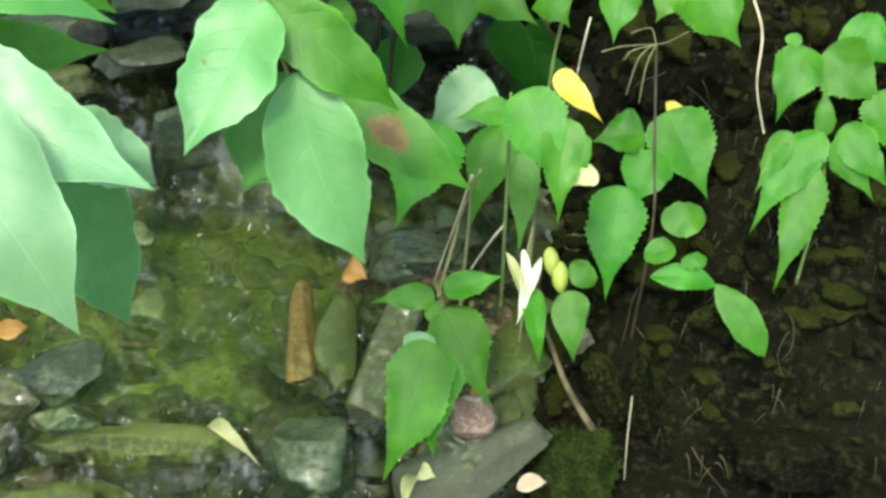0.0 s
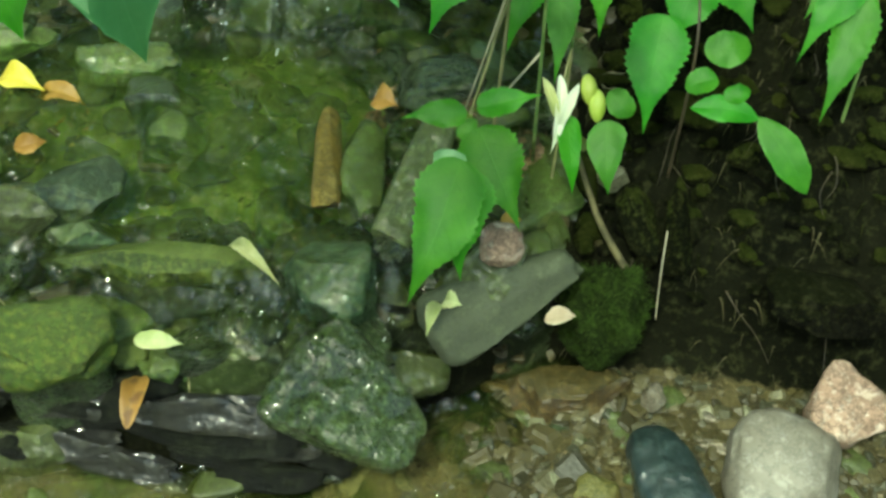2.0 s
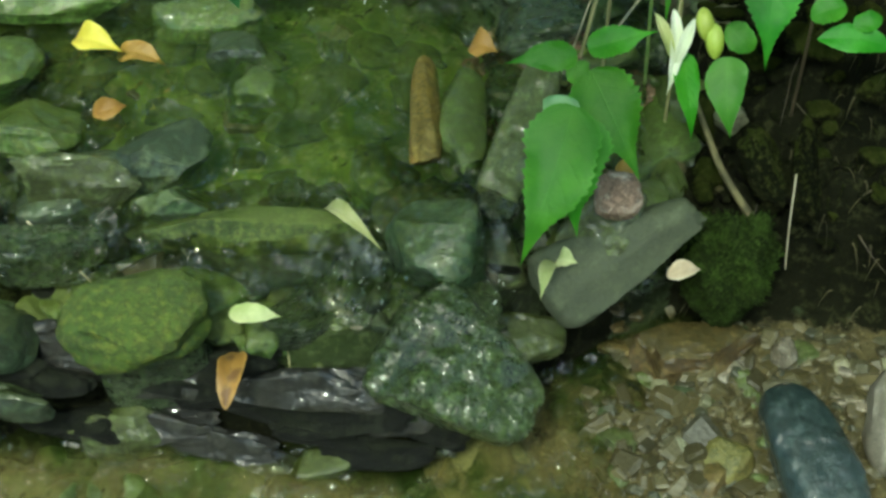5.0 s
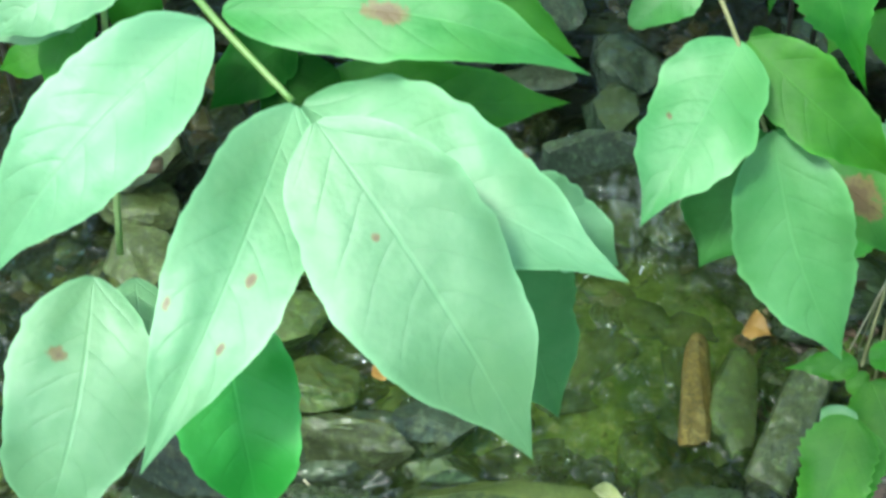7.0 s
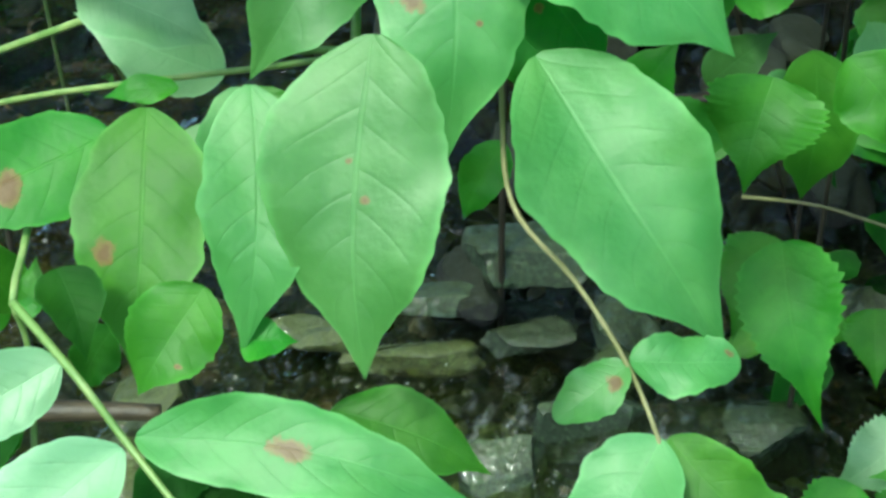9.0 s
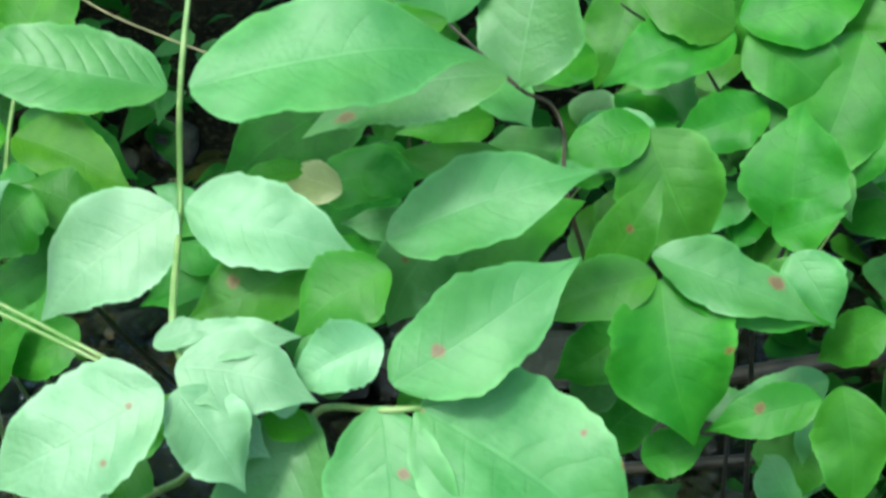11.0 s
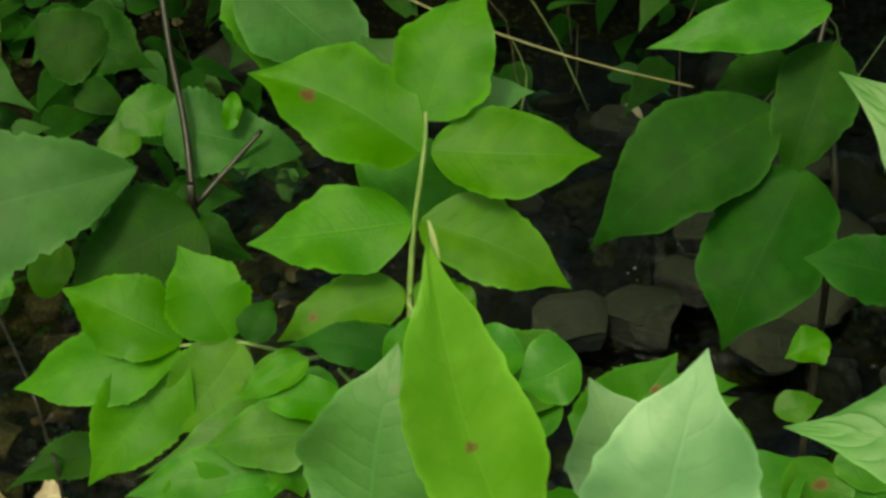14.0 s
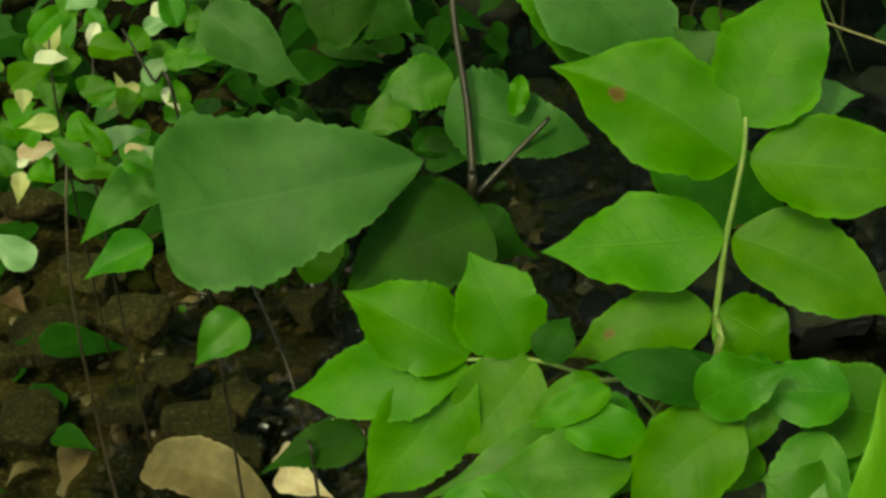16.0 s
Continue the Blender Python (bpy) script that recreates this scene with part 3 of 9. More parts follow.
def stone(x, y, z, sx, sy, sz, rz, mat, label, seed, cut=4, tilt=0.0, rough=0.1, name="stone", group="stones of the stream"):
    """One worn stone: a lumpy body with a few flat broken faces."""
    rnd = random.Random(seed)
    if sz < 0.026:
        z, sz = z - 0.25 * sz, sz * 1.5
    bm = bmesh.new()
    bmesh.ops.create_icosphere(bm, subdivisions=4, radius=1.0)
    planes = []
    for _ in range(cut + 5):
        d = Vector((rnd.gauss(0, 1), rnd.gauss(0, 1), rnd.gauss(0, 0.7))).normalized()
        planes.append((d, rnd.uniform(0.5, 0.86)))
    o = Vector((seed * 1.7, seed * 0.9, seed * 0.37))
    for v in bm.verts:
        p = Vector(math.copysign(abs(c) ** 0.56, c) for c in v.co) * 0.86
        for d, h in planes:
            k = p.dot(d) - h
            if k > 0:
                p -= d * (k * 0.99)
        p *= 1 + rough * noise.noise(p * 1.6 + o) * 1.6 + rough * 0.45 * noise.noise(p * 4.5 + o) + rough * 0.18 * noise.noise(p * 12 + o)
        v.co = (p.x * sx, p.y * sy, p.z * sz)
    me = bpy.data.meshes.new(name)
    bm.to_mesh(me)
    bm.free()
    me.shade_smooth()
    me.set_sharp_from_angle(angle=radians(27))
    me.materials.append(ROCK[mat])
    ob = new(name, me)
    ob.matrix_basis = pose(x, y, z, tilt, 0, rz)
    return tagged(ob, label, "stone", group)


def block(p1, p2, facing, width, thick, mat, label, seed, sharp=5.0, taper=0.0, skew=0.0, cut=3, rough=0.05, group="stones of the stream"):
    """A broken stone lying from p1 to p2 with its broad face towards facing; sharp: 2 is a cobble, 8 a square-edged slab."""
    rnd = random.Random(seed)
    p1, p2, n = Vector(p1), Vector(p2), Vector(facing)
    ax = (p2 - p1).normalized()
    n = (n - ax * n.dot(ax)).normalized()
    half = Vector(((p2 - p1).length / 2, width / 2, thick / 2))
    bm = bmesh.new()
    bmesh.ops.create_cube(bm, size=2.0)
    bmesh.ops.subdivide_edges(bm, edges=bm.edges[:], cuts=11, use_grid_fill=True)
    planes = []
    for _ in range(cut):
        d = Vector((rnd.gauss(0, 1), rnd.gauss(0, 1), rnd.gauss(0, 0.5))).normalized()
        planes.append((d, rnd.uniform(0.8, 1.0)))
    o = Vector((seed * 1.1, seed * 0.6, seed * 0.3))
    for v in bm.verts:
        q = v.co
        p = q / (sum(abs(c) ** sharp for c in q) ** (1 / sharp))
        for d, h in planes:
            k = p.dot(d) - h
            if k > 0:
                p = p - d * k
        p = p * (1 + rough * (2.0 * noise.noise(p * 1.3 + o) + 0.8 * noise.noise(p * 3.7 + o) + 0.4 * noise.noise(p * 10 + o)))
        p.y = p.y * (1 + taper * p.x) + skew * p.x
        v.co = (p.x * half.x, p.y * half.y, p.z * half.z)
    me = bpy.data.meshes.new("stone")
    bm.to_mesh(me)
    bm.free()
    me.shade_smooth()
    me.set_sharp_from_angle(angle=radians(30))
    me.materials.append(ROCK[mat])
    ob = new("stone", me)
    side = n.cross(ax)
    ob.matrix_basis = Matrix.Translation((p1 + p2) / 2) @ Matrix((ax, side, n)).transposed().to_4x4()
    return tagged(ob, label, "stone", group)


def moss_cushion(x, y, z, r):
    """A stone grown over with a dense cushion of moss shoots."""
    top = tagged(new("moss_cushion"), "dome of dark green moss beside the slab", "moss", "")
    top.location = (x, y, z)
    bm = bmesh.new()
    bmesh.ops.create_icosphere(bm, subdivisions=5, radius=r)
    for v in bm.verts:
        q = v.co / r
        v.co = Vector((v.co.x, v.co.y * 0.9, v.co.z * 1.45)) * (1 + 0.34 * noise.noise(q * 1.9) + 0.10 * noise.noise(q * 9) + 0.05 * noise.noise(q * 23))
    me = bpy.data.meshes.new("body")
    bm.to_mesh(me)
    bm.free()
    me.shade_smooth()
    me.materials.append(ROCK["cushion"])
    body = new("body", me)
    body.parent = top
    rnd = random.Random(4)
    verts, faces = [], []
    for v in me.vertices:
        if v.co.z < -0.4 * r or rnd.random() > 0.5:
            continue
        d = (v.co.normalized() + Vector((rnd.gauss(0, 0.5), rnd.gauss(0, 0.5), rnd.gauss(0.2, 0.4)))).normalized()
        sd = d.cross(Vector((rnd.gauss(0, 1), rnd.gauss(0, 1), 0.3))).normalized()
        ln = rnd.uniform(0.004, 0.009)
        k = len(verts)
        verts += [tuple(v.co + sd * 0.0008), tuple(v.co - sd * 0.0008), tuple(v.co + d * ln * 0.6 - sd * 0.0007), tuple(v.co + d * ln), tuple(v.co + d * ln * 0.6 + sd * 0.0007)]
        faces.append((k, k + 1, k + 2, k + 3, k + 4))
    sh = mesh_object("fuzz", verts, faces, ROCK["cushion"])
    sh.parent = top
    return top


# ---- ground and water ----
def spread(a, b, s, far):
    v = list(np.arange(a, b, s))
    d = s
    while v[-1] < far:
        d *= 1.5
        v.append(v[-1] + d)
    d = s
    while v[0] > -far:
        d *= 1.5
        v.insert(0, v[0] - d)
    return v


def build_ground():
    xs, ys = spread(-2.6, 0.95, 0.014, 400), spread(0.45, 3.6, 0.014, 400)
    verts = [(x, y, ground_z(x, y)) for y in ys for x in xs]
    w = len(xs)
    faces = [(j * w + i, j * w + i + 1, (j + 1) * w + i + 1, (j + 1) * w + i) for j in range(len(ys) - 1) for i in range(w - 1)]
    ob = mesh_object("ground", verts, faces, GROUND)
    soil, pool, algae = [], [], []
    for x, y, z in verts:
        line = step_line(x)
        stray = 0.3 * noise.noise(Vector((x * 2.3, y * 2.3, 6.0))) + 0.1 * noise.noise(Vector((x * 9, y * 9, 1.0)))
        # beyond y 1.9 the dark soil colour stands in for forest shade
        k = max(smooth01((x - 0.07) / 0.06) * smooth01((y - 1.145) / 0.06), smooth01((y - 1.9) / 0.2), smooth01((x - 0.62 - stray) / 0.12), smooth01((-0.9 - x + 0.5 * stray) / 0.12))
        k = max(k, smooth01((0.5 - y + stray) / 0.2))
        # dark band along the step face paints the shade of the undercut
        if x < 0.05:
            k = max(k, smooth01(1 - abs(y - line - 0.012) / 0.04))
        k = max(k, 0.25 * smooth01((ledge(x, y) - 0.005) / 0.012))
        soil.append(k)
        pool.append(smooth01((line + (0.02 if x > 0.05 else -0.01) - y) / 0.03))
        algae.append(1 - smooth01((((x + 0.23) / 0.25) ** 2 + ((y - 1.29) / 0.14) ** 2 - 0.6) / 0.8))
    litter = []
    for x, y, z in verts:
        stray = 0.35 * noise.noise(Vector((x * 1.9, y * 1.9, 11.0)))
        litter.append(smooth01((-0.9 - x + (stray if y < 1.1 else 0.0)) / 0.12) * (1 - smooth01((y - 2.3) / 0.4)) * smooth01((y - 0.55 - stray) / 0.3) * smooth01((x + 3.2 - stray) / 0.6))
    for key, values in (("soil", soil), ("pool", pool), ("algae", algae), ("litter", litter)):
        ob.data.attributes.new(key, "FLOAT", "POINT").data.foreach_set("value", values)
    tagged(ob, "wet stony stream bed with soil banks darkened for shade", "ground", kind="structure")


def water_z(x, y):
    up = smooth01((y - step_line(x) - 0.015) / 0.04) * (1 - smooth01((x - 0.06) / 0.06))
    return -0.119 + up * (0.163 + 0.05 * min(max(y - 1.0, 0.0), 3.0)) + ledge(x, y) * 1.05


def chop(x, y):
    """Broken little waves where the water drops."""
    k = 0.45 + 0.65 * math.exp(-(((x + 0.19) / 0.08) ** 2 + ((y - 1.43) / 0.07) ** 2))
    k += 0.8 * math.exp(-(((x + 0.15) / 0.1) ** 2 + ((y - 1.05) / 0.06) ** 2)) + 0.7 * math.exp(-(((x + 0.38) / 0.16) ** 2 + ((y - 1.53) / 0.07) ** 2))
    k += 0.7 * math.exp(-(((x + 0.45) / 0.25) ** 2 + ((y - 2.35) / 0.2) ** 2)) + 0.6 * math.exp(-(((x + 0.6) / 0.05) ** 2 + ((y - 1.35) / 0.05) ** 2))
    return 0.012 * k * (noise.noise(Vector((x * 34, y * 15, 3.0))) + 0.35 * noise.noise(Vector((x * 75, y * 40, 6.0))))


def build_water():
    xs, ys = list(np.arange(-1.5, 0.84, 0.009)), list(np.arange(0.16, 0.6, 0.02)) + list(np.arange(0.6, 1.7, 0.009)) + list(np.arange(1.7, 3.4, 0.016))
    verts = [(x, y, water_z(x, y) + 0.005 * noise.noise(Vector((x * 11, y * 7, 9.0))) + chop(x, y)) for y in ys for x in xs]
    w = len(xs)
    faces = [(j * w + i, j * w + i + 1, (j + 1) * w + i + 1, (j + 1) * w + i) for j in range(len(ys) - 1) for i in range(w - 1)]
    faces = [f for f in faces if max(verts[i][2] for i in f) - min(verts[i][2] for i in f) < 0.02]
    ob = mesh_object("water", verts, faces, WATER)
    murk, lower = [], []
    for x, y, z in verts:
        low = 1 - smooth01((y - step_line(x) + 0.03) / 0.04)
        lower.append(low)
        pool = math.exp(-(((x + 0.24) / 0.22) ** 2 + ((y - 1.28) / 0.14) ** 2))
        murk.append(low * (0.38 - 0.30 * smooth01((x + 0.02) / 0.12)) + (1 - low) * (0.03 + 0.30 * pool) * (1 - smooth01((y - 1.5) / 0.2)))
    ob.data.attributes.new("murk", "FLOAT", "POINT").data.foreach_set("value", murk)
    ob.data.attributes.new("lower_pool", "FLOAT", "POINT").data.foreach_set("value", lower)
    tagged(ob, "clear shallow stream water rippling over stones", "water", kind="structure")


build_ground()
build_water()


# ---- unseen trees, added so that their crowns shade the far side of the stream ----
def tree(x, y, crown, radii, count, seed):
    rnd = random.Random(seed)
    top = new("tree")
    top.location = (x, y, ground_z(x, y) - 0.05)
    tagged(top, "unseen broad-leaved tree added to shade the far bank with its crown", "tree", "shade trees")
    c = Vector(crown)
    foot = Vector((x, y, ground_z(x, y) - 0.05))
    fork = Vector((x + (c.x - x) * 0.15, y + (c.y - y) * 0.15, c.z - 0.6))
    v, f = tube([foot, foot.lerp(fork, 0.5) + Vector((0.05, 0.04, 0)), fork, fork.lerp(c, 0.5) + Vector((0, 0, 0.5))], 0.14, 0.06, 12)
    ob = mesh_object("trunk", [tuple(p - foot) for p in v], f, STEM["bark"])
    ob.parent = top
    tips = []
    for k in range(9):
        a = rnd.uniform(0, 6.28)
        q = c + Vector((radii[0] * 0.7 * math.cos(a), radii[1] * 0.7 * math.sin(a), rnd.uniform(-0.3, 0.4) * radii[2]))
        tips.append(q)
        v, f = tube([fork, fork.lerp(q, 0.5) + Vector((0, 0, 0.25)), q], 0.045, 0.012, 8)
        ob = mesh_object("limb", [tuple(p - foot) for p in v], f, STEM["bark"])
        ob.parent = top
    verts, faces, uvs = [], [], []
    for _ in range(count):
        while True:
            p = Vector((rnd.uniform(-1.3, 1.3), rnd.uniform(-1.3, 1.3), rnd.uniform(-1.1, 1.9)))
            d = p.normalized() * 1.9
            reach = 0.95 + 0.75 * noise.noise(d + Vector((seed, 0, 0))) + 0.5 * noise.noise(d * 2.5 + Vector((0, seed, 0))) + 0.35 * max(0.0, p.z)
            if p.length < reach and noise.noise(Vector((p.x * 2.2, p.y * 2.2, p.z * 2.2 + seed))) > -0.12:
                break
        o = c + Vector((p.x * radii[0], p.y * radii[1], p.z * radii[2])) - foot
        a = rnd.uniform(0, 6.28)
        ax = Vector((math.cos(a), math.sin(a), rnd.uniform(-0.6, 0.1))).normalized()
        n = Vector((rnd.gauss(0, 0.35), rnd.gauss(0, 0.35), 1)).normalized()
        sd = ax.cross(n).normalized()
        ln = rnd.uniform(0.12, 0.2)
        k = len(verts)
        for i in range(5):
            u = i / 4
            hw = leaf_half("ash", min(max(u, 0.03), 0.97)) * ln * 0.24
            m = o + ax * (u * ln) - Vector((0, 0, 0.15 * ln * u * u))
            verts += [tuple(m + sd * hw), tuple(m), tuple(m - sd * hw)]
            uvs += [(u, 1), (u, 0), (u, -1)]
        for i in range(4):
            for j in range(2):
                q = k + i * 3 + j
                faces.append((q, q + 1, q + 4, q + 3))
    ob = mesh_object("crown", verts, faces, LEAF["bank"], None, True, uvs)
    ob.parent = top


tree(3.0, 4.4, (0.6, 2.95, 2.35), (1.5, 1.4, 0.5), 5400, 3)
tree(-4.2, 4.3, (-1.0, 2.95, 2.3), (1.3, 1.4, 0.5), 5400, 5)


def woodland():
    """An unseen wood added all round the stream, a distant mass of foliage that blocks low sky light."""
    rnd = random.Random(15)
    verts, faces, uvs = [], [], []
    for _ in range(5200):
        a = rnd.uniform(0, 2 * math.pi)
        r = rnd.uniform(6.0, 8.0)
        north = 0.5 + 0.5 * math.sin(a)
        top = 3.0 + 5.0 * north
        o = Vector((-0.3 + r * math.cos(a), 1.2 + r * math.sin(a), 0.1 + top * rnd.random() ** 1.2))
        b = rnd.uniform(0, 6.28)
        ax = Vector((math.cos(b), math.sin(b), rnd.uniform(-0.9, -0.1))).normalized()
        n = Vector((-math.cos(a) + rnd.gauss(0, 0.5), -math.sin(a) + rnd.gauss(0, 0.5), 0.6)).normalized()
        sd = ax.cross(n).normalized()
        ln = rnd.uniform(0.35, 0.65)
        k = len(verts)
        for i in range(5):
            u = i / 4
            hw = leaf_half("ash", min(max(u, 0.03), 0.97)) * ln * 0.3
            m = o + ax * (u * ln)
            verts += [tuple(m + sd * hw), tuple(m), tuple(m - sd * hw)]
            uvs += [(u, 1), (u, 0), (u, -1)]
        for i in range(4):
            for j in range(2):
                q = k + i * 3 + j
                faces.append((q, q + 1, q + 4, q + 3))
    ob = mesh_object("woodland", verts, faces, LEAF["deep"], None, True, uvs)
    tagged(ob, "unseen ring of green foliage added to block low sky light", "woodland", kind="stuff")


woodland()


# ---- stones, plants and fallen leaves ----
block((-0.407, 0.973, 0.030), (-0.291, 1.006, 0.030), (0.02, -0.35, 0.95), 0.076, 0.048, "algal", "broad flat stone with yellow-green algae at the step", 411, 3.0, 0.1, 0.12, 3, 0.08)
block((-0.149, 1.098, 0.036), (-0.066, 1.104, 0.034), (0, -0.5, 0.9), 0.084, 0.086, "grey", "rounded dark wet stone splashed by the stream", 412, 2.6, 0.12, 0.0, 3, 0.1)
block((-0.012, 1.072, 0.002), (0.108, 1.140, 0.070), (-0.12, -0.9, 0.5), 0.062, 0.036, "slate", "long dull grey slab leaning on the bank", 413, 4, -0.36, -0.2, 3, 0.05)
block((0.012, 1.105, 0.020), (0.056, 1.136, 0.088), (-0.1, -0.8, 0.6), 0.054, 0.040, "brown", "brown wedge stone behind the slab", 415, 4, -0.3, 0.1, 3, 0.06)
block((0.020, 1.112, 0.098), (0.060, 1.114, 0.102), (0, -0.6, 0.8), 0.040, 0.026, "pink", "pinkish stone behind the hanging leaves", 414, 2.6, 0, 0, 2, 0.06)
block((-0.142, 1.020, 0.014), (-0.016, 0.985, -0.040), (0.10, -0.40, 0.9), 0.094, 0.050, "slab", "angular wet slab with the stream running over it", 416, 7, -0.36, -0.12, 3, 0.05)
block((-0.060, 1.060, -0.040), (0.006, 1.085, -0.052), (0.1, -0.4, 0.9), 0.044, 0.03, "brown", "brown flat stone at the foot of the slab", 432, 5, -0.3, 0, 3, 0.06)
block((-0.140, 1.312, 0.060), (-0.127, 1.178, 0.052), (0.1, -0.3, 1), 0.027, 0.024, "mustard", "narrow mustard brown stone standing in the water", 418, 5, 0.1, 0, 2, 0.05)
block((-0.100, 1.300, 0.058), (-0.098, 1.172, 0.048), (0.1, -0.3, 1), 0.042, 0.03, "olive", "dark olive stone beside the brown one", 419, 4, 0.05, 0.1, 3, 0.06)
block((-0.028, 1.268, 0.104), (-0.068, 1.130, 0.040), (0.15, -0.3, 1), 0.040, 0.036, "brown", "long brown stone slanting out of the water", 420, 5, 0.1, 0, 3, 0.05)
block((-0.074, 1.168, 0.046), (-0.050, 1.128, 0.044), (0, -0.4, 1), 0.036, 0.03, "wet", "small grey stone with a wet shine", 421, 3, 0, 0, 2, 0.06)
block((0.196, 1.068, -0.082), (0.262, 0.925, -0.098), (0.1, -0.3, 1), 0.072, 0.062, "navy", "slate blue oblong stone lying in the shallow pool", 427, 2.7, 0.12, 0, 3, 0.04)
block((0.276, 1.052, -0.090), (0.388, 1.050, -0.088), (0, -0.45, 1), 0.104, 0.084, "chalk", "pale beige rounded cobble on the gravel", 428, 2.6, -0.1, 0, 2, 0.06)
block((0.362, 1.128, -0.060), (0.424, 1.085, -0.066), (-0.2, -0.6, 0.8), 0.072, 0.04, "pink", "angular pinkish beige stone on gravel", 429, 6, -0.3, 0.2, 4, 0.06)
block((0.136, 1.020, -0.112), (0.176, 0.996, -0.112), (0, -0.4, 1), 0.048, 0.03, "ochre", "olive brown cobble in the shallow pool", 430, 2.6, 0, 0, 2, 0.06)
block((-0.075, 1.035, -0.128), (0.000, 0.900, -0.150), (0.1, -0.4, 1), 0.090, 0.03, "ochre", "orange brown flat stone under water", 431, 4.5, 0.1, 0.15, 3, 0.06)
block((-0.230, 1.046, -0.012), (-0.166, 1.038, -0.014), (0, -0.6, 0.8), 0.034, 0.024, "brown", "brown wet stone at the small fall", 453, 5, 0.1, 0, 3, 0.06)
block((-0.112, 1.004, -0.108), (-0.076, 0.998, -0.108), (0, -0.5, 0.9), 0.03, 0.03, "wet", "small wet stone at the foot of the fall", 456, 3, 0, 0, 2, 0.08)
block((0.155, 1.225, 0.085), (0.190, 1.205, 0.015), (-0.1, -0.9, 0.4), 0.034, 0.028, "mossy", "rough grey brown stone set in the bank face", 483, 4, 0.1, 0.1, 4, 0.12)
block((0.200, 1.222, 0.100), (0.214, 1.196, 0.010), (-0.1, -0.9, 0.4), 0.024, 0.022, "mossy", "narrow rough stone standing in the bank face", 484, 5, 0.2, 0.1, 4, 0.12)
# thin layers of rock in the recess under the step, dripping wet, their shade painted near black
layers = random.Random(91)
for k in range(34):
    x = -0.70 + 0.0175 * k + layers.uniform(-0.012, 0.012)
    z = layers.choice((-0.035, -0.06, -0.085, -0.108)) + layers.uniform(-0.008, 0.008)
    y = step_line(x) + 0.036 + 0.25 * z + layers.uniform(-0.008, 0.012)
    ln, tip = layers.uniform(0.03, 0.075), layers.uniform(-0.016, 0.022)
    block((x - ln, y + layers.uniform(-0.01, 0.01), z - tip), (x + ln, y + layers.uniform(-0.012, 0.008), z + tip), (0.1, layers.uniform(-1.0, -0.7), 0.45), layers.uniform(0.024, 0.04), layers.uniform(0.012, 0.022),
          layers.choice(("sheer", "sheer", "jet")), "thin wet layer of rock, coloured near black for the recess shade", 900 + k, 5, layers.uniform(-0.3, 0.3), layers.uniform(-0.3, 0.3), 4, 0.08)
moss_cushion(0.150, 1.158, -0.020, 0.040)
stone(-0.140, 1.150, 0.032, 0.037, 0.048, 0.019, 6, "brown", "dark brown rounded stone behind the wet one", 22, 4, 0, 0.10)
stone(-0.267, 1.092, 0.042, 0.132, 0.027, 0.026, 6, "moss", "low ledge under a skin of running water", 23, 5, 0, 0.10)
stone(-0.269, 1.079, 0.003, 0.090, 0.023, 0.036, 6, "dark", "dark wet stone under the ledge", 24, 5, 0, 0.10)
stone(-0.343, 1.112, 0.051, 0.043, 0.022, 0.014, -0, "grey", "flat grey stone in the upper bed", 25, 5, 0, 0.10)
stone(-0.356, 1.167, 0.052, 0.051, 0.050, 0.020, 6, "blue", "blue-grey rounded stone in the upper bed", 26, 4, 0, 0.10)
stone(0.129, 1.122, -0.108, 0.071, 0.040, 0.024, 6, "rusty", "flat orange brown stone on the pool floor", 33, 4, 0, 0.10)
stone(0.210, 1.126, -0.099, 0.013, 0.017, 0.014, 6, "pale", "small grey green pebble on the gravel", 34, 4, 0, 0.10)
stone(-0.303, 1.286, 0.022, 0.043, 0.049, 0.019, 6, "olive", "olive stone in the upper pool", 35, 4, 0, 0.10)
stone(-0.203, 1.045, -0.019, 0.050, 0.024, 0.014, 6, "brown", "reddish brown stone under the cream leaf", 36, 5, 0, 0.10)
stone(-0.397, 1.135, 0.031, 0.034, 0.037, 0.015, 6, "dark", "dark wet stone in the upper bed", 37, 4, 0, 0.10)
stone(0.070, 1.018, -0.138, 0.038, 0.035, 0.024, 6, "brown", "brown stone on the pool floor", 38, 4, 0, 0.10)
stone(-0.196, 0.939, -0.145, 0.057, 0.034, 0.024, 6, "rusty", "yellowish brown stone under water", 39, 4, 0, 0.10)
stone(-0.307, 0.948, -0.145, 0.071, 0.045, 0.024, 6, "olive", "greenish brown flat stone under water", 40, 4, 0, 0.10)
stone(-0.539, 1.231, 0.072, 0.067, 0.050, 0.020, 7, "olive", "light olive stone in the upper bed", 41, 5, 0, 0.10)
stone(-0.492, 1.176, 0.061, 0.069, 0.040, 0.016, 7, "olive", "olive block stone in the upper bed", 42, 6, 0, 0.10)
stone(-0.425, 1.112, 0.054, 0.074, 0.019, 0.048, 7, "brown", "brown mossy block stone above the step", 43, 5, 0, 0.10)
stone(-0.545, 1.071, 0.056, 0.079, 0.038, 0.072, 11, "blue", "smooth blue green boulder in the stream", 44, 2, 0, 0.10)
stone(-0.354, 1.359, 0.061, 0.060, 0.034, 0.014, 7, "olive", "dark green stone upstream", 45, 4, 0, 0.10)
stone(-0.308, 1.315, 0.051, 0.044, 0.026, 0.014, 7, "dark", "dark flat stone upstream", 46, 4, 0, 0.10)
stone(-0.449, 1.052, 0.033, 0.079, 0.018, 0.036, 7, "slab", "dark green slab crossed by a straw", 47, 5, 0, 0.10)
